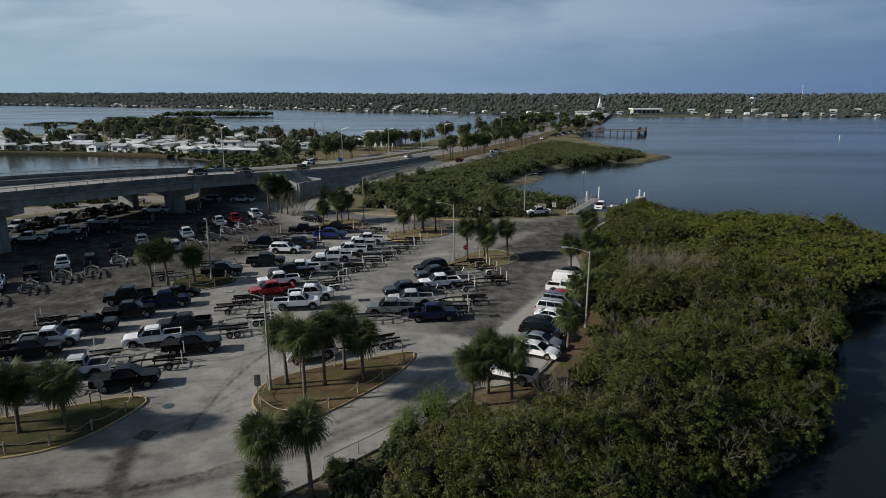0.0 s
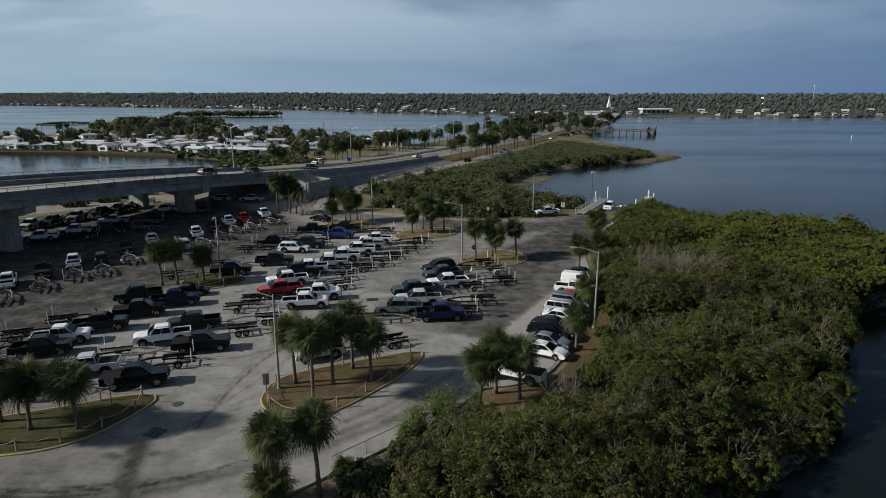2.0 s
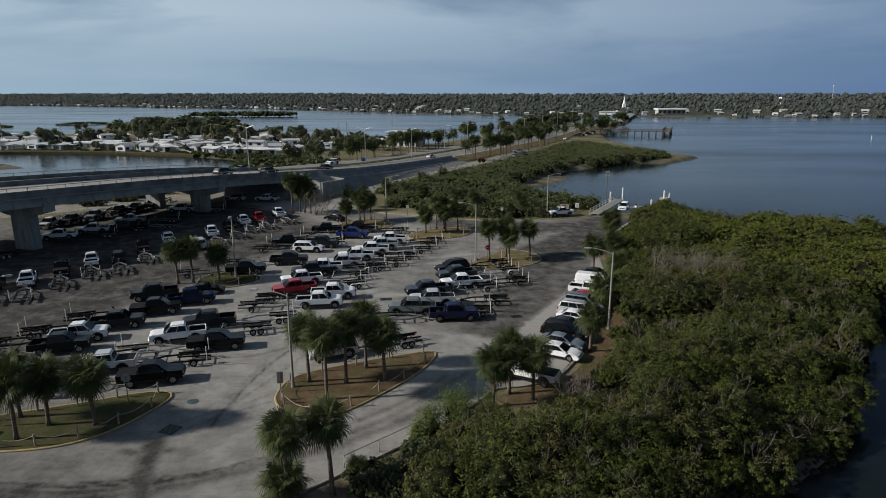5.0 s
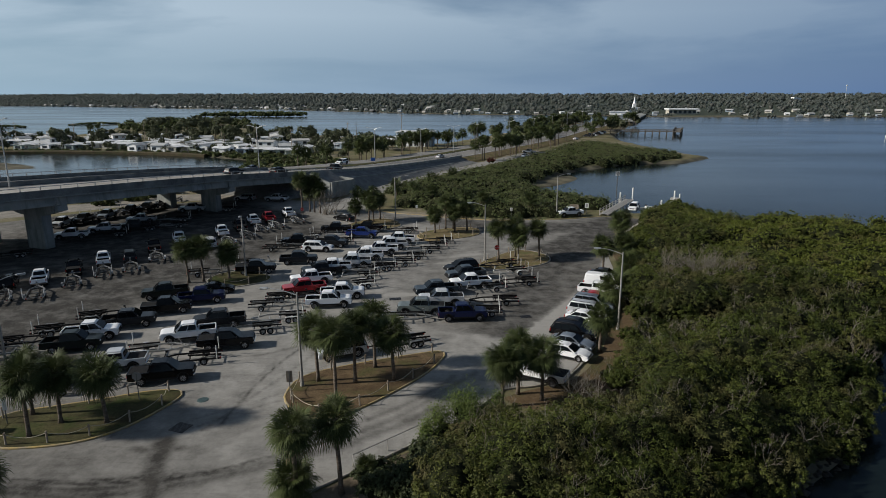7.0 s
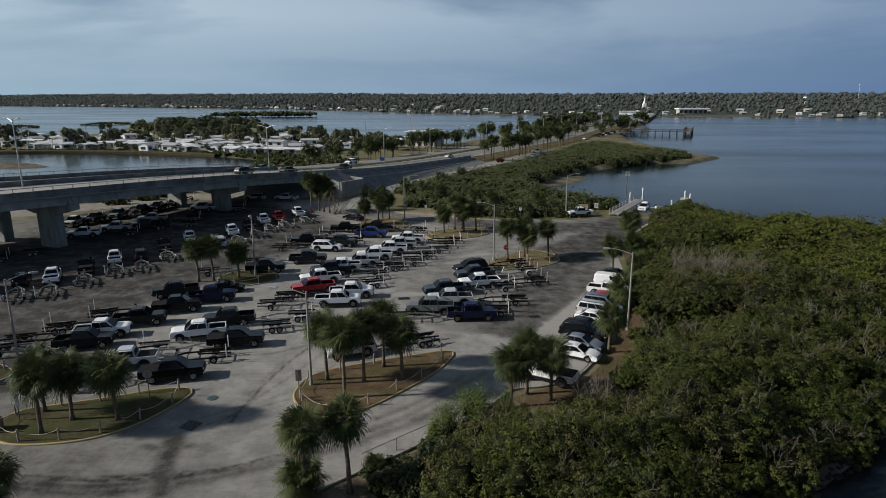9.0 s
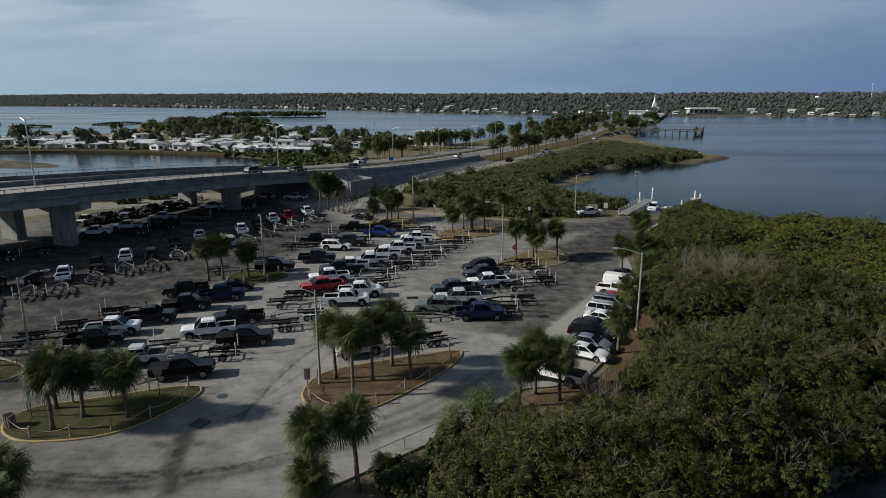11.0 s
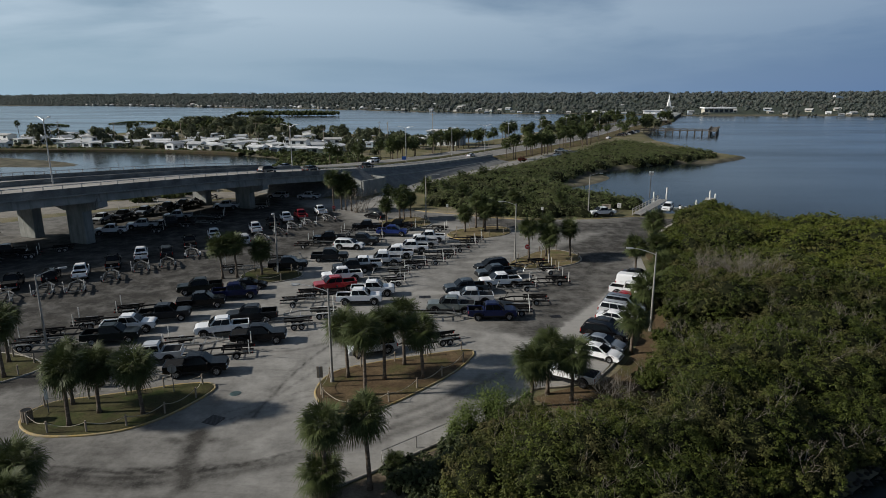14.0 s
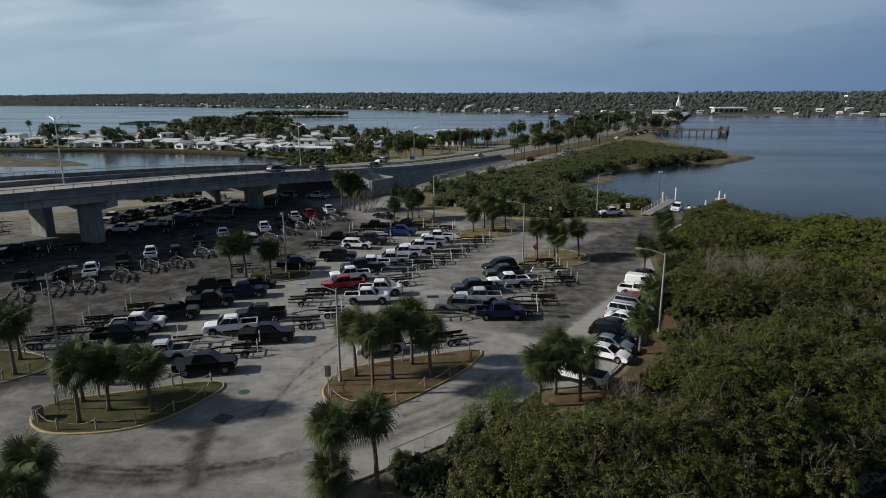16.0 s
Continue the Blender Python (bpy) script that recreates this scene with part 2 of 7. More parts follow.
M_PIER = paint("weathered_pier_timber", two((0.075, 0.066, 0.055), (0.125, 0.112, 0.095), 2.0, 20.0, stretch=(1, 1, 0.2)), 0.9, bump=0.3)
M_DOCK = paint("silvered_dock_boards", two((0.24, 0.23, 0.21), (0.36, 0.345, 0.32), 2.0, 20.0, stretch=(1, 1, 0.2)), 0.9, bump=0.3)
M_ROPE = paint("rope", (0.42, 0.38, 0.30), 0.9)
M_PVC = paint("white_plastic", two((0.74, 0.74, 0.72), (0.62, 0.61, 0.57), 2.0), 0.5)
M_BLACKM = paint("black_steel", two((0.008, 0.008, 0.009), (0.022, 0.021, 0.02), 3.0), 0.55, spec=0.2)
M_TYRE = paint("tyre_rubber", two((0.009, 0.009, 0.009), (0.018, 0.017, 0.016), 6.0), 0.85, spec=0.15)
M_RIM = paint("alloy_rim", (0.42, 0.42, 0.43), 0.4, 0.6)
M_RIMD = paint("dark_rim", (0.06, 0.06, 0.065), 0.4, 0.6)
M_WHITE = paint("white_steel_rim", (0.5, 0.5, 0.5), 0.5)
M_GLASS = paint("tinted_glass", (0.004, 0.005, 0.006), 0.12, spec=0.18)
M_TRIMB = paint("black_trim", (0.010, 0.010, 0.011), 0.55, spec=0.2)
M_CHROME = paint("chrome", (0.6, 0.6, 0.6), 0.15, 1.0)
M_LAMPW = paint("headlight_lens", (0.6, 0.62, 0.64), 0.12, spec=0.7)
M_LAMPR = paint("tail_lens", (0.35, 0.02, 0.015), 0.2, spec=0.6)
M_COVER = paint("bed_liner", two((0.007, 0.007, 0.008), (0.016, 0.016, 0.016), 4.0), 0.8, spec=0.15)
M_BUNK = paint("bunk_carpet", two((0.006, 0.006, 0.007), (0.018, 0.017, 0.016), 5.0), 0.95, spec=0.08)
M_TRUNK = paint("palm_bark", two((0.085, 0.066, 0.05), (0.16, 0.135, 0.11), 3.0, 25.0, stretch=(1, 1, 2.5)), 0.95, bump=0.8, bump_scale=18.0, spec=0.1)
M_TWIG = paint("bare_branch", two((0.13, 0.112, 0.092), (0.24, 0.215, 0.185), 2.0), 0.9, spec=0.1)
# near-black, so that the solid hearts stand in for shade between leaf clumps
M_CORE = paint("leaf_heart_shade", two((0.010, 0.013, 0.006), (0.022, 0.024, 0.011), 3.0), 0.95, bump=0.8, bump_scale=6.0, spec=0.05)
M_PALM = leafy("palm_leaf", (0.016, 0.025, 0.008), (0.042, 0.060, 0.019), (0.098, 0.118, 0.043), 1.6, through=0.12)
M_DEADP = leafy("dead_palm_leaf", (0.10, 0.075, 0.045), (0.17, 0.13, 0.08), (0.23, 0.19, 0.12), 1.5)
M_MANG = leafy("mangrove_leaf", (0.018, 0.026, 0.008), (0.05, 0.066, 0.016), (0.105, 0.128, 0.024), 0.13, tip=(0.115, 0.098, 0.045))
M_MANGY = leafy("young_mangrove_leaf", (0.035, 0.048, 0.011), (0.085, 0.105, 0.02), (0.145, 0.17, 0.028), 0.16, tip=(0.12, 0.10, 0.04))
M_MANGP = leafy("pale_mangrove_leaf", (0.03, 0.038, 0.011), (0.068, 0.08, 0.02), (0.125, 0.138, 0.03), 0.2, tip=(0.13, 0.11, 0.055))
M_MANGF = leafy("far_mangrove_leaf", (0.042, 0.058, 0.021), (0.09, 0.12, 0.043), (0.136, 0.16, 0.062), 0.12, tip=(0.125, 0.115, 0.07))
M_SHRUB = leafy("dark_shrub_leaf", (0.022, 0.030, 0.014), (0.052, 0.068, 0.03), (0.095, 0.115, 0.05), 0.4)
M_WILLOW = leafy("airy_shrub_leaf", (0.045, 0.068, 0.016), (0.095, 0.135, 0.034), (0.14, 0.18, 0.05), 0.5)
M_OAK = leafy("woodland_leaf", (0.05, 0.062, 0.034), (0.095, 0.112, 0.06), (0.145, 0.152, 0.09), 0.05)
# winter leaf tones paled and greyed to stand in for distance haze
M_WOODS = leafy("hazed_winter_woods", (0.108, 0.130, 0.120), (0.126, 0.148, 0.134), (0.146, 0.162, 0.144), 0.02, tip=(0.16, 0.152, 0.136), through=0.45)
M_BLOOM = leafy("red_bracts", (0.05, 0.016, 0.014), (0.14, 0.03, 0.028), (0.20, 0.05, 0.04), 0.6)
# core colour darker than the leaves: shade inside the scrub, painted
M_COREF = paint("scrub_heart_shade", two((0.034, 0.045, 0.017), (0.052, 0.064, 0.024), 2.0), 0.95, bump=0.8, bump_scale=5.0, spec=0.05)
M_RED = paint("red_sign_face", (0.45, 0.03, 0.03), 0.4)
M_SIGN = paint("white_sign_face", two((0.66, 0.66, 0.64), (0.56, 0.56, 0.54), 2.0), 0.5)
M_SIGNB = paint("grey_sign_back", (0.35, 0.35, 0.35), 0.5, 0.5)
M_BLUES = paint("blue_sign_face", (0.03, 0.12, 0.42), 0.4)


def car_paint(name, colour, metal=0.25, rough=0.34):
    dark = max(colour) < 0.1
    return paint(name, per_object(colour, 0.10, 1.5), rough, metal, spec=0.2 if dark else 0.4, coat=0.12 if dark else 0.35)


CARS = {
    "white": car_paint("white_paint", (0.82, 0.83, 0.84), 0.0),
    "silver": car_paint("silver_paint", (0.50, 0.52, 0.54), 0.1),
    "gray": car_paint("grey_paint", (0.17, 0.20, 0.24), 0.15),
    "slate": car_paint("slate_paint", (0.055, 0.07, 0.085), 0.2),
    "darkgray": car_paint("dark_grey_paint", (0.022, 0.024, 0.027), 0.3),
    "black": car_paint("black_paint", (0.004, 0.004, 0.005), 0.0, 0.25),
    "darkgreen": car_paint("dark_green_paint", (0.010, 0.014, 0.012), 0.2),
    "graygreen": car_paint("grey_green_paint", (0.115, 0.135, 0.13), 0.1),
    "navy": car_paint("navy_paint", (0.008, 0.014, 0.06), 0.2),
    "blue": car_paint("blue_paint", (0.02, 0.045, 0.22), 0.3),
    "red": car_paint("red_paint", (0.36, 0.012, 0.018), 0.2),
    "maroon": car_paint("maroon_paint", (0.16, 0.015, 0.02), 0.2),
}
COLOUR_WORD = {"white": "white", "silver": "silver", "gray": "grey", "darkgray": "dark grey", "slate": "slate grey", "black": "black", "darkgreen": "dark green", "graygreen": "grey-green",
               "navy": "dark blue", "blue": "blue", "red": "red", "maroon": "maroon"}

M_WATER = bpy.data.materials.new("bay_water")
M_WATER.use_nodes = True
n_, l_ = M_WATER.node_tree.nodes, M_WATER.node_tree.links
p_ = n_["Principled BSDF"]
co_ = n_.new("ShaderNodeTexCoord")
p_.inputs["Base Color"].default_value = (0.008, 0.013, 0.013, 1)
p_.inputs["IOR"].default_value = 1.24
r_ = noise_fac(n_, l_, co_.outputs["Object"], 0.012, 4.0, 0.35, 0.68, stretch=(0.5, 1.6, 1))
mr_ = n_.new("ShaderNodeMapRange")
mr_.inputs["To Min"].default_value, mr_.inputs["To Max"].default_value = 0.10, 0.22
l_.new(r_, mr_.inputs["Value"])
l_.new(mr_.outputs["Result"], p_.inputs["Roughness"])
t_, b_ = n_.new("ShaderNodeTexNoise"), n_.new("ShaderNodeBump")
t_.inputs["Scale"].default_value, t_.inputs["Detail"].default_value = 0.9, 4.0
b_.inputs["Strength"].default_value, b_.inputs["Distance"].default_value = 0.07, 0.25
l_.new(co_.outputs["Object"], t_.inputs["Vector"])
l_.new(t_.outputs["Fac"], b_.inputs["Height"])
l_.new(b_.outputs["Normal"], p_.inputs["Normal"])

# ---- building helpers ----
def mesh_of(name, bm, material, smooth=False):
    me = bpy.data.meshes.new(name)
    bm.to_mesh(me)
    bm.free()
    if smooth:
        me.polygons.foreach_set("use_smooth", [True] * len(me.polygons))
    me.materials.append(material)
    return me


def part(name, bm, material, parent=None, label="", smooth=False):
    """Links a bmesh, or a finished mesh, as one object under its thing."""
    ob = new(name, bm if isinstance(bm, bpy.types.Mesh) else mesh_of(name, bm, material, smooth))
    ob.parent = parent
    if label:
        ob["label"] = label
    return ob


def thing(name, label, category, group="", kind="", m=None):
    ob = new(name)
    ob.empty_display_size = 0.3
    if m is not None:
        ob.matrix_world = m
    return tagged(ob, label, category, group, kind)


def box(bm, c, s, m=None, bevel=0.0):
    r = bmesh.ops.create_cube(bm, size=1.0, matrix=(m or Matrix()) @ Matrix.Translation(c) @ Matrix.Diagonal((*s, 1)))
    if bevel:
        bmesh.ops.bevel(bm, geom=list({e for v in r["verts"] for e in v.link_edges}), offset=bevel, segments=1, affect="EDGES")
    return bm


def rod(bm, a, b, r0, r1=None, n=8, caps=True):
    a, b = Vector(a), Vector(b)
    d = b - a
    m = Matrix.Translation((a + b) / 2) @ d.to_track_quat("Z", "Y").to_matrix().to_4x4()
    bmesh.ops.create_cone(bm, cap_ends=caps, segments=n, radius1=r0, radius2=r0 if r1 is None else r1, depth=d.length, matrix=m)
    return bm


def tube(bm, pts, radii, n=7):
    """A bent tube through the points, closed at both ends."""
    rings = []
    for i, p in enumerate(pts):
        d = (Vector(pts[min(i + 1, len(pts) - 1)]) - Vector(pts[max(i - 1, 0)])).normalized()
        q = d.to_track_quat("Z", "Y")
        r = radii[i] if isinstance(radii, (list, tuple)) else radii
        rings.append([bm.verts.new(Vector(p) + q @ Vector((r * math.cos(k * math.tau / n), r * math.sin(k * math.tau / n), 0))) for k in range(n)])
    for a, b in zip(rings, rings[1:]):
        for k in range(n):
            bm.faces.new((a[k], a[(k + 1) % n], b[(k + 1) % n], b[k]))
    bm.faces.new(rings[0][::-1])
    bm.faces.new(rings[-1])
    return bm


def prism(bm, outline, y0, y1, plane="xz"):
    """A solid from a side outline in x and z, from y0 to y1."""
    a = [bm.verts.new((x, y0, z)) for x, z in outline]
    b = [bm.verts.new((x, y1, z)) for x, z in outline]
    n = len(a)
    fs = [bm.faces.new(a), bm.faces.new(b[::-1])]
    for i in range(n):
        fs.append(bm.faces.new((a[i], b[i], b[(i + 1) % n], a[(i + 1) % n])))
    bmesh.ops.recalc_face_normals(bm, faces=fs)
    return fs


def smooth_line(pts, step=1.0, closed=False):
    """A rounded line through the points, resampled."""
    p = [np.array(q, float) for q in pts]
    n = len(p)
    out = []
    for i in range(n if closed else n - 1):
        a, b = p[i], p[(i + 1) % n]
        o = p[(i - 1) % n] if closed or i else 2 * a - b
        c = p[(i + 2) % n] if closed or i < n - 2 else 2 * b - a
        k = max(1, int(round(np.linalg.norm((b - a)[:2]) / step)))
        for j in range(k):
            t = j / k
            out.append(0.5 * (2 * a + (b - o) * t + (2 * o - 5 * a + 4 * b - c) * t * t + (3 * a - o - 3 * b + c) * t ** 3))
    if not closed:
        out.append(p[-1])
    return out


def inside(px, py, poly):
    r = np.zeros(px.shape, bool)
    q = np.asarray(poly, float)
    for (x0, y0), (x1, y1) in zip(q, np.roll(q, -1, 0)):
        if y0 != y1:
            r ^= ((y0 > py) != (y1 > py)) & (px < (x1 - x0) * (py - y0) / (y1 - y0) + x0)
    return r


def edge_distance(px, py, poly, closed=True):
    d = np.full(px.shape, 1e9)
    q = np.asarray(poly, float)
    nxt = np.roll(q, -1, 0) if closed else q[1:]
    for (x0, y0), (x1, y1) in zip(q, nxt):
        dx, dy = x1 - x0, y1 - y0
        t = np.clip(((px - x0) * dx + (py - y0) * dy) / (dx * dx + dy * dy + 1e-9), 0, 1)
        d = np.minimum(d, np.hypot(px - x0 - t * dx, py - y0 - t * dy))
    return d


def signed(px, py, poly):
    return np.where(inside(px, py, poly), 1, -1) * edge_distance(px, py, poly)


# ---- ground and water ----
WATER_Z = -1.0
SHORE_NEAR = [(3, 15), (14, 31), (20.4, 38), (24.2, 40.8), (28.8, 44.6), (33.6, 51.6), (40.0, 61.2), (46.0, 72.0), (50.4, 75.8), (59, 79.9), (75, 84), (97, 87),
              (112, 93), (96, 95), (74, 102), (64, 114), (52, 122.5), (46, 136), (45, 143), (43.5, 148), (40, 144), (34, 144), (32, 148), (33.5, 157), (32.6, 165),
              (23.2, 171.6), (13.6, 188.6), (21.6, 200.8), (34.4, 223.7), (45.3, 234.8), (61.6, 250.3), (80.8, 254.5), (100, 275.2)]
SHORE_FAR = [(97, 283), (92, 300), (88, 330), (84, 372), (90, 423), (105, 470), (128, 540), (134, 610), (116, 632), (82, 596), (44, 505), (13, 425), (-6, 376), (-18, 345), (-30, 352), (-44, 392), (-66, 412), (-100, 414),
             (-160, 470), (-221, 620), (-272, 690), (-320, 650), (-312, 560), (-287, 490), (-266, 425), (-290, 372), (-330, 345), (-520, 300), (-253, 289), (-196, 292), (-134, 284), (-96, 262),
             (-80, 228), (-95, 196), (-130, 172), (-210, 140), (-340, 90), (-340, -60), (3, -60)]
LAND = smooth_line(SHORE_NEAR, 4.0) + [np.array(p, float) for p in SHORE_FAR]
TOWN = [(-4900, 2300), (-1800, 1650), (-1019, 1488), (-665, 1303), (-369, 1159), (-158, 979), (12, 847), (152, 803), (205, 768), (279, 764), (362, 728), (512, 745), (800, 760),
        (1300, 720), (4900, 500), (4900, 4900), (-4900, 4900)]
BARS = [(-412, 545, 34, 7, 0.2), (-333, 570, 40, 9, 0.3), (-345, 615, 45, 10, 0.2), (-268, 775, 70, 14, 0.15), (-232, 246, 68, 15, -0.25), (-470, 640, 60, 8, 0.1), (24, 199, 17, 5.5, 1.05), (80, 262, 16, 4, 0.6)]


def land_height(px, py):
    s = np.maximum(signed(px, py, LAND), signed(px, py, TOWN))
    z = np.clip(WATER_Z + 0.42 * s, -3.0, 0.0)
    for x, y, a, b, r in BARS:
        u, w = (px - x) * math.cos(r) + (py - y) * math.sin(r), (py - y) * math.cos(r) - (px - x) * math.sin(r)
        z = np.maximum(z, np.clip(WATER_Z + 0.5 * (1 - (u / a) ** 2 - (w / b) ** 2), -3.0, WATER_Z + 0.22))
    return z


def stops(lo, hi, fine_lo, fine_hi, step):
    """Grid lines, fine in the middle and wider and wider outside."""
    mid = list(np.arange(fine_lo, fine_hi, step))
    a, s, left = fine_lo, step, []
    while a > lo:
        s *= 1.09
        a -= s
        left.append(max(a, lo))
    a, s, right = mid[-1], step, []
    while a < hi:
        s *= 1.09
        a += s
        right.append(min(a, hi))
    return np.array(left[::-1] + mid + right)


def grid_mesh(name, xs, ys, z, material):
    nx, ny = len(xs), len(ys)
    gx, gy = np.meshgrid(xs, ys)
    co = np.stack([gx, gy, z], -1).reshape(-1, 3)
    i = (np.arange(ny - 1)[:, None] * nx + np.arange(nx - 1)[None]).ravel()
    faces = np.stack([i, i + 1, i + nx + 1, i + nx], -1)
    return raw_mesh(name, co, faces, material)


def raw_mesh(name, co, faces, material, smooth=False):
    """A mesh from arrays: all faces have the same number of corners."""
    me = bpy.data.meshes.new(name)
    k = faces.shape[1]
    me.vertices.add(len(co))
    me.vertices.foreach_set("co", np.asarray(co, np.float32).ravel())
    me.loops.add(faces.size)
    me.loops.foreach_set("vertex_index", faces.astype(np.int32).ravel())
    me.polygons.add(len(faces))
    me.polygons.foreach_set("loop_start", np.arange(0, faces.size, k, dtype=np.int32))
    if smooth:
        me.polygons.foreach_set("use_smooth", np.ones(len(faces), bool))
    me.materials.append(material)
    me.update(calc_edges=True)
    return me


g_x, g_y = stops(-4900, 4900, -140, 130, 2.0), stops(-300, 4900, 20, 300, 2.0)
m_x, m_y = np.meshgrid(g_x, g_y)
rough_z = np.random.RandomState(3).uniform(-0.06, 0.03, m_x.shape)
g_z = land_height(m_x, m_y)
g_z = np.where(g_z > -0.02, g_z - 0.02, g_z + rough_z)
tagged(new("ground", grid_mesh("ground", g_x, g_y, g_z, M_GROUND)), "sandy ground with thin dry grass and mud shores", "ground", kind="structure")
water = new("water", grid_mesh("water", np.array([-4900, -600, 0, 600, 4900.0]), np.array([-300, 0, 300, 900, 4900.0]), np.full((5, 5), WATER_Z), M_WATER))
tagged(water, "calm blue-grey bay water with faint ripples", "water", kind="structure")

# ---- pavement ----
from mathutils.geometry import delaunay_2d_cdt


def sheet(name, outline, z, material, step=0.0, masks=None):
    """A flat sheet inside the outline; with a step, a fine one that carries a darkness mask."""
    poly = [Vector((float(p[0]), float(p[1]))) for p in outline]
    pts = list(poly)
    if step:
        q = np.array([(p.x, p.y) for p in poly])
        rs = np.random.RandomState(5)
        for st, y0, y1, x0, x1 in ((step * 0.42, 0, 66, -52, 14), (step, 66, 400, -52, 99), (step * 1.6, 0, 400, -999, -52), (step, 0, 66, 14, 99)):
            a, b = np.meshgrid(np.arange(max(x0, q[:, 0].min()), min(x1, q[:, 0].max()), st), np.arange(max(y0, q[:, 1].min()), min(y1, q[:, 1].max()), st))
            a, b = a.ravel(), b.ravel()
            a, b = a + rs.uniform(-0.2, 0.2, a.shape) * st, b + rs.uniform(-0.2, 0.2, a.shape) * st
            keep = signed(a, b, q) > st * 0.45
            pts += [Vector((x, y)) for x, y in zip(a[keep].tolist(), b[keep].tolist())]
    v, _, f, *_ = delaunay_2d_cdt(pts, [], [list(range(len(poly)))], 1, 1e-4)
    me = bpy.data.meshes.new(name)
    me.from_pydata([(p.x, p.y, z) for p in v], [], [tuple(t) for t in f])
    me.materials.append(material)
    if me.polygons and me.polygons[0].normal.z < 0:
        me.flip_normals()
    if masks:
        x, y = np.array([p.x for p in v]), np.array([p.y for p in v])
        at = me.attributes.new("wear_and_shade", "FLOAT", "POINT")
        at.data.foreach_set("value", masks(x, y).astype(np.float32))
    return me


def soft(d, width, edge):
    return np.clip((width + edge - d) / (2 * edge), 0, 1)


# dark wear on the asphalt: path, half width, soft edge, strength
LANES = (
    ([(36, 140), (26.5, 122), (19, 108), (13, 98), (8.6, 86), (5.0, 74), (3.5, 68)], 3.6, 0.9, 0.82),
    ([(34, 136), (24, 126), (12, 124), (-2, 127)], 6.0, 3.0, 0.86),
    ([(36, 140), (26.5, 122), (19.5, 110), (13, 102)], 6.5, 1.8, 0.9),
    ([(30, 134), (10, 124), (-4, 128), (-20, 134), (-27, 140)], 4.0, 2.0, 0.6),
    ([(16, 106), (2, 108), (-6, 106), (-7, 96), (-10, 88), (-9, 80)], 3.4, 2.6, 0.36),
    ([(10, 88), (5, 78), (1, 70)], 3.2, 2.4, 0.5),
    ([(-5, 90), (0, 84), (2, 76), (1, 70)], 3.0, 2.0, 0.45),
)
TURNS = (
    # broad band by the gate island: darker asphalt with palm shade painted in
    ([(-64, 42), (-54, 48), (-47, 52), (-42.0, 54.5)], 5.0, 1.8, 0.86),
    ([(-20.2, 45.4), (-20.2, 47.2), (-20.0, 50.1), (-19.6, 54.3), (-18.7, 58.9), (-17.5, 62.4)], 0.16, 0.16, 0.8),
    ([(-20.5, 50.0), (-20.4, 51.2), (-20.1, 54.2), (-19.5, 57.7)], 0.3, 0.4, 0.42),
    ([(-23.9, 58.4), (-21.2, 59.3), (-17.8, 62.1)], 0.25, 0.3, 0.6),
    ([(-37.6, 38.1), (-32.1, 37.2), (-27.5, 37.2), (-23.2, 37.7), (-20.1, 38.3), (-16.4, 39.5), (-14.2, 40.8)], 0.12, 0.2, 0.72),
    ([(-36.3, 36.6), (-31.4, 36.2), (-25.9, 36.2), (-22.0, 37.2), (-17.8, 38.6), (-14.1, 40.3)], 0.35, 0.35, 0.62),
)
SCUFFS = (
    ([(-34, 36.0), (-26, 35.4), (-19, 37.4), (-12, 41.2), (-6, 45.6), (-1.5, 51)], 0.6, 0.6, 0.62),
    ([(-37.6, 37.6), (-32, 36.7), (-27.5, 36.8), (-23, 37.3), (-19.5, 38.2), (-14, 41.2), (-8, 45)], 0.14, 0.16, 0.85),
    ([(-23.5, 42.4), (-22.8, 39.6), (-21.4, 35.9)], 0.75, 0.6, 0.86),
    ([(-25.4, 41.4), (-23.8, 41.0), (-21.9, 41.6)], 0.35, 0.5, 0.7),
    ([(-24.8, 43.9), (-21.3, 47.1), (-17.3, 50.5)], 0.10, 0.15, 0.6),
    ([(-23.6, 43), (-20.6, 46.2), (-16.6, 49.6)], 0.1, 0.15, 0.55),
    ([(-8.6, 44.7), (-6.6, 46.5), (-4.5, 49.0), (-2.2, 52.3), (0.3, 55.9)], 0.4, 0.5, 0.62),
)
STREAKS = (
    ([(-8.5, 46.5), (-6.4, 48.5), (-4.0, 51.2), (-1.8, 54.9)], 0.35, 0.4, 0.6),
    ([(-21.5, 44), (-18, 54), (-14.6, 65)], 0.14, 0.2, 0.6),
    ([(-36, 68), (-28, 72), (-20, 79)], 0.2, 0.3, 0.65),
    ([(-35, 66.5), (-27, 70.4), (-19, 77.4)], 0.15, 0.25, 0.6),
    ([(-38, 56), (-32, 57.4), (-25, 57.6)], 0.15, 0.25, 0.6),
)


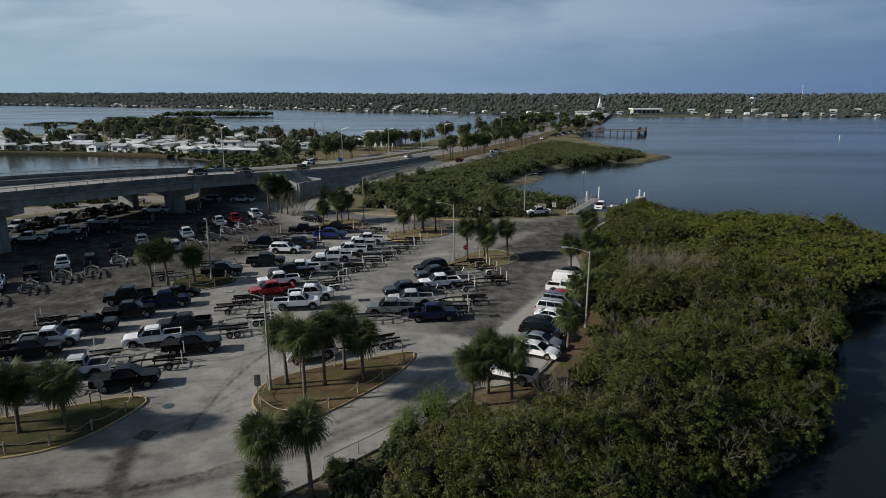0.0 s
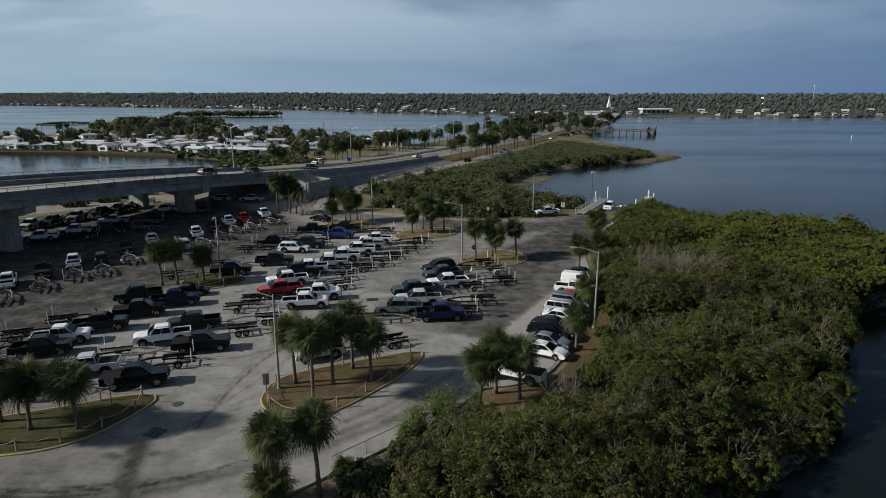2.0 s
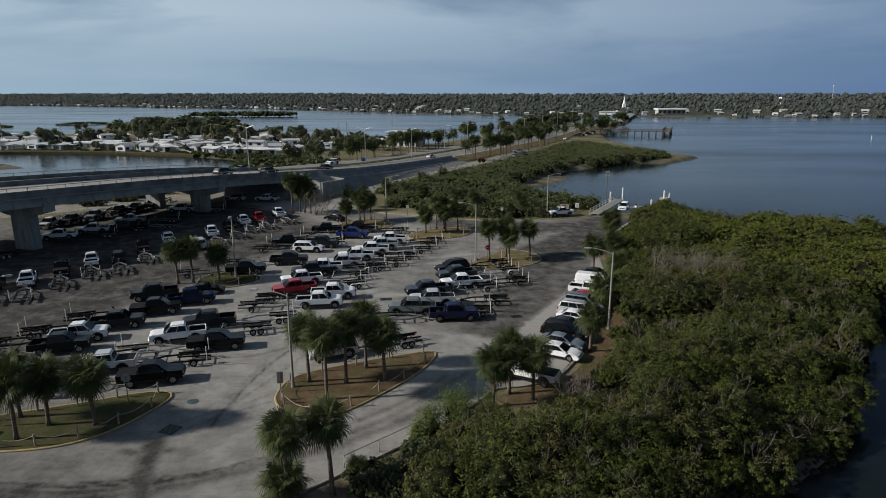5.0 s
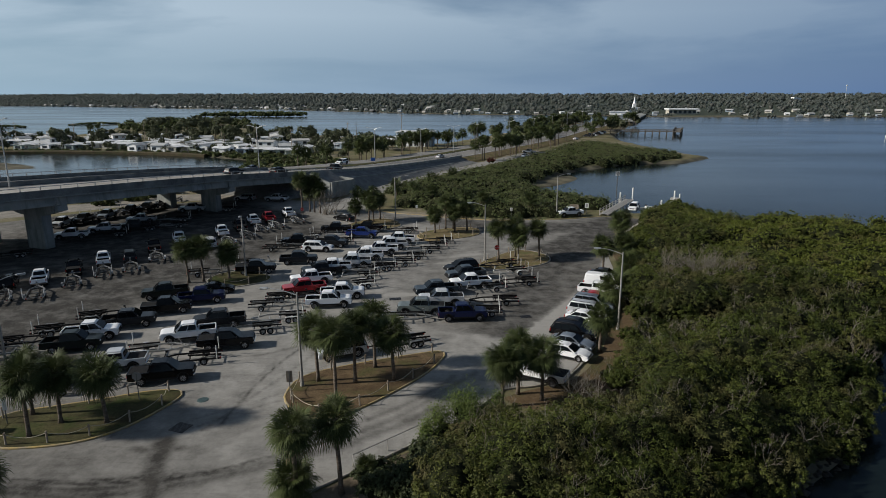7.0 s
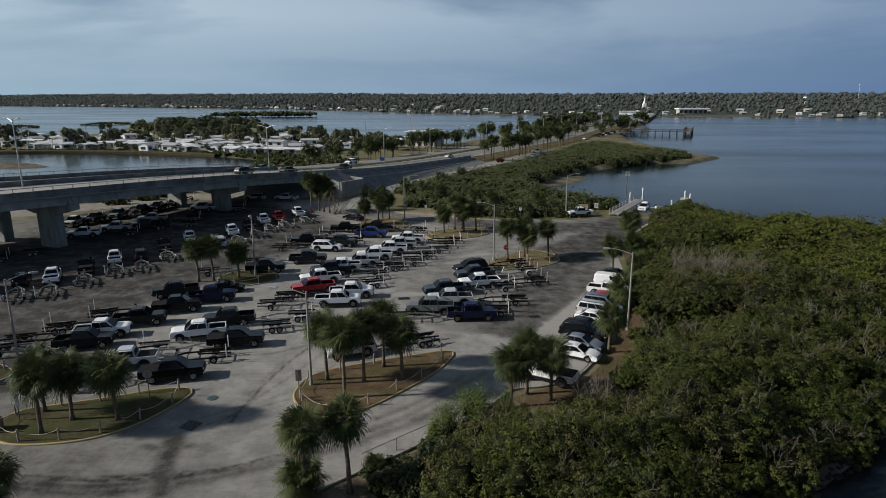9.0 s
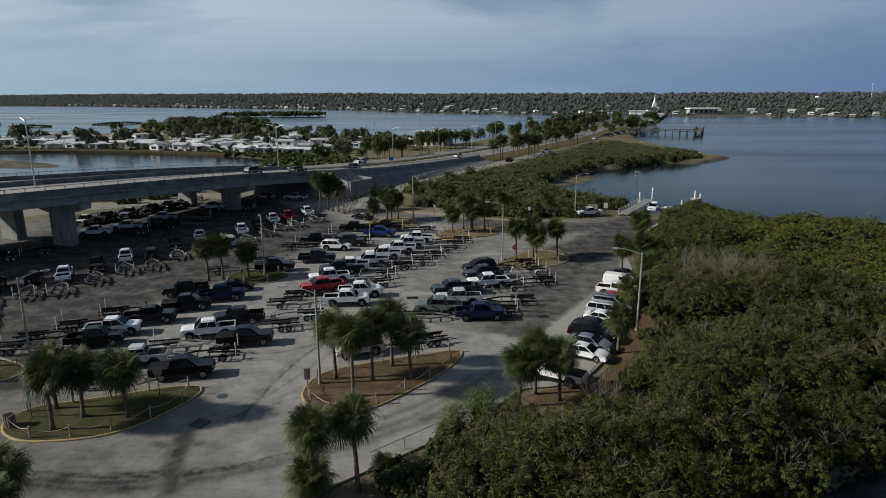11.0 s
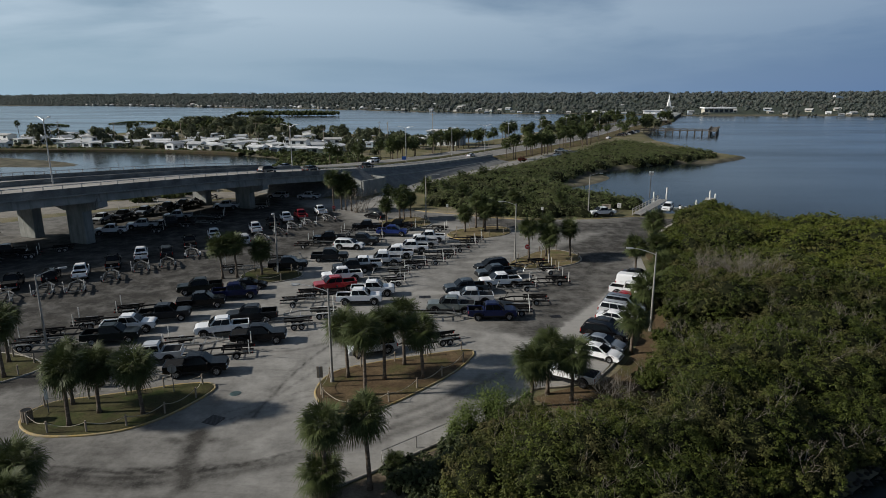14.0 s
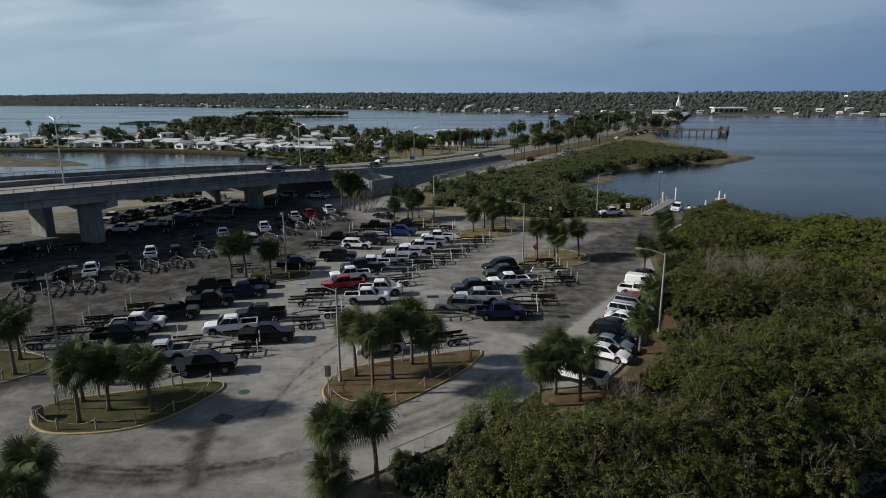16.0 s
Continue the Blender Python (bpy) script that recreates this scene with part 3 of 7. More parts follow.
def wear_and_shade(x, y):
    """How much dark tar shows: the lot under the bridge, the lanes to the ramp, turning tracks of tyres; palm shade and
    lens vignetting are put in too.
    """
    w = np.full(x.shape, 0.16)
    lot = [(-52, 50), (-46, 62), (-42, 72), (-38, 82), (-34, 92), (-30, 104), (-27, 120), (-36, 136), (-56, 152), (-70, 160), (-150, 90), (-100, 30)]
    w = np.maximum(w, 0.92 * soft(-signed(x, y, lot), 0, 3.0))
    for path, width, edge, k in LANES + TURNS + SCUFFS + STREAKS:
        line = np.array(smooth_line(path, 1.0))
        w = np.maximum(w, k * soft(edge_distance(x, y, line, False), width, edge))
    # near road darkened: partly worn asphalt, partly lens vignetting put into the mask
    w += 0.36 * soft(-signed(x, y, [(-60, 18), (-14, 30), (-21, 42), (-26, 50), (-50, 58), (-62, 40)]), 0, 7.0)
    east = [(-8, 105), (-15, 94), (-10.5, 84), (-8, 74), (-5, 67), (-1, 65.4), (4.6, 65.4), (6.8, 68.6), (12.0, 78.4), (17.2, 89.1), (21.6, 101.3), (28, 118), (35, 138), (20, 129), (8, 128), (0, 116)]
    w = np.maximum(w, 0.38 * soft(-signed(x, y, east), 0, 0.5))
    lane = [(3.4, 65.2), (6.7, 68.6), (12.1, 78.4), (17.4, 89.1), (21.7, 101.3), (30, 121), (36, 134), (24, 128), (17, 112), (12.5, 100.5), (8.6, 89), (4.5, 79.5), (0.4, 71), (-1.5, 66)]
    w = np.maximum(w, 0.75 * soft(-signed(x, y, lane), 0, 0.45))
    pale = [(1.6, 57), (4.2, 63.4), (7.1, 68.6), (12.5, 78.3), (17.8, 89.0), (22.1, 101.2), (25, 108), (23.5, 108), (21, 92), (19, 80.5), (14.5, 68.8), (12, 61.4), (9, 55.6), (5, 53.5)]
    w = np.where(signed(x, y, pale) > -0.1, -0.3, w)
    for cx, cy, a, b, turn in ((2.0, 78.0, 3.4, 0.7, 0.1), (4.5, 85.5, 3.0, 0.8, 0.5), (0.5, 73.4, 2.2, 0.6, 0.2), (8.0, 94.0, 2.6, 0.7, 0.6), (-3.5, 96.0, 2.6, 0.9, 0.2), (-1.0, 101.0, 3.0, 0.8, 0.4), (-9.5, 79.5, 2.4, 0.7, 0.1)):
        u, v = (x - cx) * math.cos(turn) + (y - cy) * math.sin(turn), (y - cy) * math.cos(turn) - (x - cx) * math.sin(turn)
        w -= 0.7 * np.clip(1.4 - np.hypot(u / a, v / b), 0, 1)
    # ground by the far columns made paler: sand, plus sunlight put into the mask
    w -= 0.36 * soft(-signed(x, y, [(-140, 80), (-140, 140), (-99, 134), (-88, 119), (-83, 104), (-92, 99), (-110, 84)]), 0, 3.0)
    return np.clip(w, -0.3, 1.0)


LOT = [(-62, 18), (-16, 31.5), (-10.1, 37.4), (-7.4, 40), (-4.1, 43.3), (-1, 46.9), (1.3, 50.2), (2.9, 52.6), (5.8, 53.4), (9, 55.6), (12, 61.4), (14.5, 68.8), (19, 80.5), (21, 92), (22, 102),
       (25.6, 112.3), (31.5, 125), (36.5, 133), (27.5, 135.6), (18.2, 132.1), (11.5, 131.4), (6.7, 130.2), (-2.9, 132.1), (-10.3, 135.3), (-17.9, 138), (-24, 143), (-26.5, 152), (-24.0, 168),
       (-11.6, 204), (2.4, 232), (18.4, 264), (30, 285), (45, 309), (41, 311), (28, 288), (16, 268), (0, 238), (-15, 207), (-29, 176), (-34.5, 152), (-60, 158), (-84, 140), (-110, 112), (-140, 80), (-110, 18)]
pavement = tagged(new("pavement", sheet("pavement", LOT, 0.03, M_PAVE, 0.7, wear_and_shade)), "sun-bleached parking lot asphalt with dark tyre tracks", "parking lot", kind="structure")
tagged(new("path", sheet("path", smooth_line([(-130, 112), (-112, 121), (-90, 138), (-72, 152), (-50, 158), (-36, 160), (-36, 166), (-56, 166), (-78, 162), (-100, 144), (-130, 126)], 3, True), 0.015, M_SAND)),
       "pale sandy track beyond the bridge", "path", kind="structure")
# dark sheet laid on the shore in place of the thicket's missing shade
tagged(new("mud_bank", sheet("mud_bank", [(9, 27), (12.6, 33), (17.8, 38.6), (21.8, 41.8), (26.2, 45.6), (31.2, 51.8), (37.4, 61), (43, 70.6), (35, 66), (27, 54), (19, 46), (10, 40), (5, 32)], 0.02, M_BANK)),
       "muddy bank under the mangroves, coloured dark for the thicket's shade", "bank", kind="structure")
# the boat ramp runs down into the water
bm = bmesh.new()
corners = [(27.5, 135.7, 0.02), (36.6, 132.9, 0.02), (44.5, 149, -1.6), (32.5, 151, -1.6)]
top = [bm.verts.new(p) for p in corners]
low = [bm.verts.new((x, y, z - 0.4)) for x, y, z in corners]
bm.faces.new(top)
bm.faces.new(low[::-1])
for i in range(4):
    bm.faces.new((top[i], low[i], low[(i + 1) % 4], top[(i + 1) % 4]))
bmesh.ops.recalc_face_normals(bm, faces=bm.faces)
tagged(part("boat_ramp", bm, M_CONCD), "wet dark concrete boat ramp sloping into the bay", "boat ramp", kind="structure")


def kerb_line(name, line, material, closed, width=0.2, high=0.16, label="", parent=None):
    """A kerb with a rounded top edge along a line."""
    pts = [Vector((p[0], p[1], 0)) for p in line]
    n = len(pts)
    bm = bmesh.new()
    rows = []
    prof = ((-width / 2, 0.0), (-width / 2, high * 0.75), (-width * 0.25, high), (width * 0.25, high), (width / 2, high * 0.75), (width / 2, 0.0))
    for i, p in enumerate(pts):
        a = pts[(i - 1) % n] if closed or i else p
        b = pts[(i + 1) % n] if closed or i < n - 1 else p
        d = (b - a).normalized()
        s = Vector((d.y, -d.x, 0))
        rows.append([bm.verts.new(p + s * o + Vector((0, 0, z))) for o, z in prof])
    for i in range(n if closed else n - 1):
        a, b = rows[i], rows[(i + 1) % n]
        for k in range(5):
            bm.faces.new((a[k], a[k + 1], b[k + 1], b[k]))
    if not closed:
        bm.faces.new(rows[0])
        bm.faces.new(rows[-1][::-1])
    bmesh.ops.recalc_face_normals(bm, faces=bm.faces)
    return part(name, bm, material, parent, label)


def island(outline, soil, kerb, label):
    t = thing("traffic_island", label, "traffic island", "traffic islands")
    line = smooth_line(outline, 0.8, True)
    kerb_line("kerb", line, kerb, True, parent=t, label="worn painted kerb")
    part("bed", sheet("bed", line, 0.13, soil), soil, t, "thin dry grass and bare soil")
    return t


ISLANDS = {
    "left": [(-38.3, 42.1), (-39.3, 44.0), (-38.3, 46.2), (-35.8, 47.3), (-32.4, 48.8), (-29.4, 50.3), (-26.8, 50.9), (-25.7, 49.9), (-26.3, 47.3), (-27.7, 44.3), (-29.8, 42.2), (-32.8, 41.1), (-36.0, 40.9)],
    "centre": [(-16.2, 49.2), (-16.6, 51.4), (-16.2, 53.6), (-14.6, 55.4), (-10.3, 57.8), (-6, 59.8), (-3.6, 60.7), (-2.9, 59.6), (-4.5, 55.3), (-7.2, 51.2), (-9.3, 48.5), (-11.3, 46.8), (-14, 46.6)],
    "lamp": [(-37.9, 84.4), (-37.2, 88.6), (-33.4, 89.6), (-29.6, 87), (-30, 84), (-34.2, 81.6)],
    "north": [(-25.8, 124), (-23, 129.6), (-19.5, 131.5), (-16.6, 129.6), (-14.9, 125), (-16.2, 121.9), (-21.3, 120)],
    "middle": [(-10.6, 114.6), (-8.6, 119.4), (-3, 122.6), (0.4, 121.8), (0.9, 117.4), (-1.7, 114.2), (-7.6, 111.2)],
    "ramp": [(0.6, 94.2), (3.8, 100.6), (7.6, 104.6), (11.2, 102.6), (12.2, 98.6), (10.2, 95.2), (4.8, 92)],
    "gate": [(-45.0, 50.8), (-44.6, 52.8), (-47.2, 54.7), (-52.6, 55.5), (-56.6, 51.6), (-52.6, 47.6), (-47.7, 47.8)],
}
for key, pts in ISLANDS.items():
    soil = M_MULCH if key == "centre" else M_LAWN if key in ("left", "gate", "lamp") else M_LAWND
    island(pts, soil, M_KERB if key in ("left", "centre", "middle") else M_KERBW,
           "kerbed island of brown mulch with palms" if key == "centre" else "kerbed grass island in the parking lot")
tagged(kerb_line("kerb", smooth_line([(-16, 31.7), (-10.2, 37.3), (-7.5, 39.9), (-4.2, 43.2), (-1.1, 46.8), (1.3, 50.1), (2.9, 52.4), (5.8, 53.2), (9, 55.4), (12.1, 61.3), (14.6, 68.7), (19.1, 80.4), (21.1, 92)], 1.0), M_KERBW, False),
       "pale concrete kerb along the mangroves", "kerb", kind="structure")
tagged(kerb_line("kerb", smooth_line([(27.3, 135.5), (18.2, 132.2), (11.5, 131.5), (6.7, 130.3), (-2.9, 132.2), (-10.3, 135.4), (-17.9, 138.1), (-24, 143.1), (-26.5, 152), (-24.0, 168)], 1.2), M_KERB, False),
       "yellow painted kerb of the access road", "kerb", kind="structure")
tagged(kerb_line("kerb", smooth_line([(22, 101.9), (25.7, 112.2), (31.6, 124.9), (36.7, 132.8), (41.5, 141.5)], 1.2), M_KERBW, False, 0.6), "pale concrete edge beside the boat ramp", "kerb", kind="structure")
tagged(new("verge", sheet("verge", smooth_line([(2.6, 50.6), (6, 48.6), (11, 50), (16, 57), (18, 66), (22, 76), (25, 90), (26, 102), (30, 112), (27, 112), (23.2, 104), (22.4, 92), (20, 80), (15.6, 68.6), (13, 61), (9.6, 55), (5.8, 52.8)], 2.0, True), 0.02, M_MULCH)),
       "bare brown soil strip beside the parked cars", "verge", kind="structure")

tagged(new("litter_strip", sheet("litter_strip", smooth_line([(-17, 30.4), (-12.5, 34.6), (-9.6, 37.4), (-7.2, 39.6), (-4.6, 41.8), (-4.0, 40.0), (-6.0, 36), (-6.4, 31), (-9, 26), (-15, 26)], 1.5, True), 0.035, M_LITTER)),
       "pale leaf litter and soil under the roadside palms", "verge", kind="structure")

# ---- highway, bridge ----
EDGE = smooth_line([(-227.0, 2.0, 10.0), (-148.0, 40.0, 10.3), (-110.0, 61.5, 10.3), (-93.0, 74.5, 10.25), (-79.5, 87.5, 10.15), (-69.0, 101.5, 9.9), (-60.0, 121.5, 8.9), (-52.8, 140.1, 7.6), (-45.8, 157.4, 6.1), (-40.3, 171.0, 5.0), (-33.0, 188.0, 3.7),
                    (-25.0, 205.0, 2.9), (-16.5, 224.0, 2.2), (-8.0, 243.0, 1.8), (4.0, 268.5, 1.6), (14.0, 290.0, 1.5), (45.5, 356.7, 1.6), (75.2, 435.9, 1.8), (105.0, 510.2, 1.8), (129.7, 572.5, 2.2)], 3.0)
EDGE = [Vector(p) for p in EDGE]


def station(i):
    a, b = EDGE[max(i - 1, 0)], EDGE[min(i + 1, len(EDGE) - 1)]
    d = (b - a)
    d.z = 0
    d.normalize()
    return EDGE[i], d, Vector((-d.y, d.x, 0))


def swept(i0, i1, prof, closed=True):
    """A solid whose section, in offset and height, runs along the highway's edge."""
    bm = bmesh.new()
    rows = []
    for i in range(i0, i1 + 1):
        p, d, s = station(i)
        rows.append([bm.verts.new(p + s * o + Vector((0, 0, z))) for o, z in prof])
    n = len(prof)
    for a, b in zip(rows, rows[1:]):
        for k in range(n if closed else n - 1):
            bm.faces.new((a[k], a[(k + 1) % n], b[(k + 1) % n], b[k]))
    bm.faces.new(rows[0])
    bm.faces.new(rows[-1][::-1])
    bmesh.ops.recalc_face_normals(bm, faces=bm.faces)
    return bm


def nearest(x, y):
    return min(range(len(EDGE)), key=lambda i: (EDGE[i].x - x) ** 2 + (EDGE[i].y - y) ** 2)


WIDE = 25.6
ABUT, WALL_END, LAST = nearest(-43.6, 162.8), nearest(-6, 247), len(EDGE) - 1


def rectangle(o0, o1, z0, z1):
    return [(o0, z0), (o1, z0), (o1, z1), (o0, z1)]


bridge = thing("bridge", "long concrete highway bridge over the parking lot", "bridge")
part("deck", swept(0, ABUT, [(0.3, -0.3), (13.0, 0.0), (13.0, 0.3), (0.3, 0.0)]), M_DECK, bridge, "pale worn road deck")
part("deck", swept(0, ABUT, [(14.0, 0.0), (WIDE - 0.3, -0.2), (WIDE - 0.3, 0.1), (14.0, 0.3)]), M_DECK, bridge, "pale worn road deck")
for prof in ([(0.0, -0.42), (0.3, -0.42), (0.3, 0.76), (0.0, 0.76)], [(12.95, 0.0), (13.3, 0.0), (13.3, 1.1), (13.15, 1.1), (12.95, 0.5)], [(13.7, 0.0), (14.05, 0.0), (14.05, 0.5), (13.85, 1.1), (13.7, 1.1)],
             [(WIDE - 0.3, -0.3), (WIDE, -0.3), (WIDE, 0.86), (WIDE - 0.3, 0.86)]):
    part("parapet", swept(0, ABUT, prof), M_PARA, bridge, "stained concrete barrier")
part("cornice", swept(0, ABUT, rectangle(-0.1, 0.9, -0.58, -0.42)), M_CONC, bridge, "narrow slab edge")
for o in (0.75, 3.2, 5.6, 8.0, 10.4, 12.6, 14.6, 16.7, 18.8, 20.9, 23.0, 24.9):
    part("girder", swept(0, ABUT, [(o - 0.3, -0.3), (o + 0.3, -0.3), (o + 0.14, -0.6), (o + 0.14, -1.8), (o + 0.35, -2.05), (o - 0.35, -2.05), (o - 0.35, -1.8), (o - 0.14, -0.6)]), M_CONC, bridge)


def rail_run(i0, i1, o, z, parent, high=0.55):
    part("rail", swept(i0, i1, rectangle(o - 0.05, o + 0.05, z + high - 0.12, z + high)), M_ALU, parent, "weathered aluminium rail")
    post = bmesh.new()
    box(post, (0, 0, high / 2), (0.12, 0.12, high))
    me = mesh_of("rail_post", post, M_ALU)
    for i in range(i0, i1 + 1):
        p, d, s = station(i)
        ob = part("rail_post", me, None, parent)
        ob.matrix_world = Matrix.Translation(p + s * o + Vector((0, 0, z)))


rail_run(nearest(-150, 40), ABUT, 0.15, 0.76, bridge, 0.64)
rail_run(nearest(-150, 40), ABUT, WIDE - 0.15, 0.86, bridge, 0.64)


def bent(i, cols, skew=0.0):
    p, d, s = station(i)
    s = (s + d * skew).normalized()
    e = Vector((s.y, -s.x, 0))
    rot = Matrix((e, s, Vector((0, 0, 1)))).transposed().to_4x4()
    m = Matrix.Translation((p.x, p.y, 0)) @ rot
    top = p.z - 2.05
    t = thing("bridge_pier", "concrete bridge pier with a hammerhead cap", "bridge pier", "bridge piers", m=m)
    bm = bmesh.new()
    for o0, o1 in ((0.3, 12.7), (14.2, 25.2)):
        a = [bm.verts.new((x, y, z)) for x in (-0.95, 0.95) for y, z in ((o0, top), (o1, top), (o1, top - 1.0), (o1 - 3.6, top - 1.9), (o0 + 3.6, top - 1.9), (o0, top - 1.0))]
        bm.faces.new(a[:6])
        bm.faces.new(a[6:][::-1])
        for k in range(6):
            bm.faces.new((a[k], a[(k + 1) % 6], a[6 + (k + 1) % 6], a[6 + k]))
    bmesh.ops.recalc_face_normals(bm, faces=bm.faces)
    part("cap", bm, M_CONC, t)
    for o in cols:
        bm = bmesh.new()
        box(bm, (0, o, (top - 1.0) / 2), (1.86, 4.2, top - 1.0), bevel=0.1)
        part("column", bm, M_CONC, t)
    for x in (-1.05,):
        bm = bmesh.new()
        tube(bm, [(x, 0.25, top + 1.4), (x, 0.25, top + 0.5), (x, 0.9, top - 0.2), (x, 1.1, top - 1.2)], 0.12)
        part("drain_pipe", bm, M_GALV, t)
    return t


for x, y, skew in ((-53.6, 138.0, -0.04), (-69.0, 101.5, -0.23), (-100.0, 69.0, -0.23), (-139.0, 45.0, -0.23)):
    bent(nearest(x, y), (6.5, 19.7), skew)

highway = thing("highway", "divided highway on a raised causeway", "highway", kind="structure")
part("carriageway", swept(ABUT, LAST, rectangle(0, 12.5, -0.3, 0)), M_ROAD, highway)
part("carriageway", swept(ABUT, LAST, rectangle(16.5, WIDE, -0.3, 0)), M_ROAD, highway)
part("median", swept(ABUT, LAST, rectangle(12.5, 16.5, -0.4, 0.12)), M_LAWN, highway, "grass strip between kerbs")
for o in (1.3, 12.1, 16.9, WIDE - 1.3):
    part("edge_line", swept(ABUT, LAST, rectangle(o - 0.08, o + 0.08, -0.01, 0.006)), M_SIGN, highway, "faded painted line")
part("embankment", swept(ABUT, LAST, [(-0.4, -0.35), (WIDE + 0.4, -0.35), (WIDE + 9, -7), (-0.4, -7)]), M_GROUND, highway, "sandy grassed bank")
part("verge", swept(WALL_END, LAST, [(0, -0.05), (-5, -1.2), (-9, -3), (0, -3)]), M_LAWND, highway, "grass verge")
def revetment(i0, i1, prof):
    """A band beside the highway: each point takes an offset, a height over the road, and how far that height sinks to the ground."""
    bm = bmesh.new()
    rows = []
    for i in range(i0, i1 + 1):
        p, d, s = station(i)
        rows.append([bm.verts.new((*(p + s * o).xy, (p.z + z) * (1 - k) + 0.04 * k)) for o, z, k in prof])
    n = len(prof)
    for u, w in zip(rows, rows[1:]):
        for k in range(n):
            bm.faces.new((u[k], u[(k + 1) % n], w[(k + 1) % n], w[k]))
    bm.faces.new(rows[0])
    bm.faces.new(rows[-1][::-1])
    bmesh.ops.recalc_face_normals(bm, faces=bm.faces)
    return bm


wall = thing("retaining_wall", "long grey concrete revetment below the highway rail", "retaining wall", kind="structure")
part("coping", swept(ABUT, WALL_END, rectangle(-0.4, 0.1, 0.0, 0.8)), M_CONC, wall, "stained concrete coping")
part("slope", revetment(ABUT, WALL_END, [(-0.3, 0.1, 0), (-0.5, -0.1, 0), (-3.2, -0.9, 0.12), (-7.6, 0.0, 1.0), (-7.6, -0.5, 1.1), (-0.3, -0.5, 1.1)]), M_CONCD, wall, "stained grey sloped paving")
part("ledge", revetment(ABUT + 4, WALL_END - 4, [(-3.0, -0.75, 0.12), (-3.5, -0.78, 0.12), (-3.5, -1.1, 0.16), (-3.0, -1.1, 0.16)]), M_CONC, wall, "narrow concrete ledge")
rail_run(ABUT, WALL_END, -0.15, 0.8, wall, 0.6)
frontage = thing("access_road", "narrow pale access road below the highway", "access road", kind="structure")
part("carriageway", revetment(nearest(-41.5, 168), nearest(20, 303), [(-8.0, 0.0, 1.0), (-11.8, 0.0, 1.0), (-11.8, 0.0, 1.02), (-8.0, 0.0, 1.02)]), M_LANE, frontage, "pale worn asphalt")
p, d, s = station(ABUT)
m = Matrix.Translation((p.x, p.y, 0)) @ Matrix((d, s, Vector((0, 0, 1)))).transposed().to_4x4()
abut = thing("bridge_abutment", "sloped concrete abutment with wing walls at the bridge end", "bridge abutment", m=m)
bm = bmesh.new()
box(bm, (0.6, WIDE / 2, (p.z - 0.5) / 2), (1.2, WIDE, p.z - 0.5))
part("wall", bm, M_CONCD, abut)
bm = bmesh.new()
prism(bm, [(0.0, p.z - 2.6), (0.0, 0.0), (-8.5, 0.0)], 0.0, WIDE)
part("slope_paving", bm, M_CONCD, abut, "stained sloped concrete paving")


def upright(bm, a, b, za, zb, thick):
    """A standing slab from a to b in plan, its top at za and zb."""
    a, b = Vector((*a, 0)), Vector((*b, 0))
    t = (b - a).normalized().cross(Vector((0, 0, 1))) * thick / 2
    lo = [bm.verts.new(q) for q in (a - t, b - t, b + t, a + t)]
    hi = [bm.verts.new(v.co + Vector((0, 0, h))) for v, h in zip(lo, (za, zb, zb, za))]
    fs = [bm.faces.new(lo[::-1]), bm.faces.new(hi)]
    for k in range(4):
        fs.append(bm.faces.new((lo[k], lo[(k + 1) % 4], hi[(k + 1) % 4], hi[k])))
    bmesh.ops.recalc_face_normals(bm, faces=fs)
    return bm


part("wing_wall", upright(bmesh.new(), (-0.4, 0.0), (-1.5, -8.0), p.z + 0.5, 3.9, 0.5), M_CONC, abut, "sloping concrete wing wall")
part("wing_wall", upright(bmesh.new(), (-1.6, -8.3), (8.6, -8.3), 4.1, 3.7, 0.5), M_CONC, abut, "grey concrete wing wall")
part("wing_wall", upright(bmesh.new(), (8.8, -8.5), (9.6, -0.8), 3.9, 4.3, 0.5), M_CONC, abut, "wing wall end")
bm = bmesh.new()
prism(bm, [(-8.05, 1.8), (-0.45, p.z + 0.3), (-0.45, 0.0), (-8.05, 0.0)], -1.0, 8.6)
bmesh.ops.rotate(bm, verts=bm.verts, matrix=Matrix.Rotation(radians(90), 3, "Z"))
bmesh.ops.scale(bm, verts=bm.verts, vec=(-1, 1, 1))
bmesh.ops.reverse_faces(bm, faces=bm.faces)
part("fill", bm, M_CONCD, abut, "dark weedy fill behind the wing walls")

# ---- vehicles ----
def slab(bm, q, thick, push=0.0):
    """A thin solid pane on four corners, pushed out along its normal."""
    q = [Vector(p) for p in q]
    nrm = (q[1] - q[0]).cross(q[3] - q[0]).normalized()
    a = [bm.verts.new(p + nrm * (push + thick)) for p in q]
    b = [bm.verts.new(p + nrm * push) for p in q]
    fs = [bm.faces.new(a), bm.faces.new(b[::-1])]
    for i in range(4):
        fs.append(bm.faces.new((a[i], b[i], b[(i + 1) % 4], a[(i + 1) % 4])))
    bmesh.ops.recalc_face_normals(bm, faces=fs)


def face_point(q, u, v):
    a, b, c, d = (Vector(p) for p in q)
    return (a * (1 - u) + b * u) * (1 - v) + (d * (1 - u) + c * u) * v


def pane(name, q, u0, u1, v0, v1, parent, label=""):
    bm = bmesh.new()
    slab(bm, [face_point(q, u0, v0), face_point(q, u1, v0), face_point(q, u1, v1), face_point(q, u0, v1)], 0.025, -0.01)
    return part(name, bm, M_GLASS, parent, label)


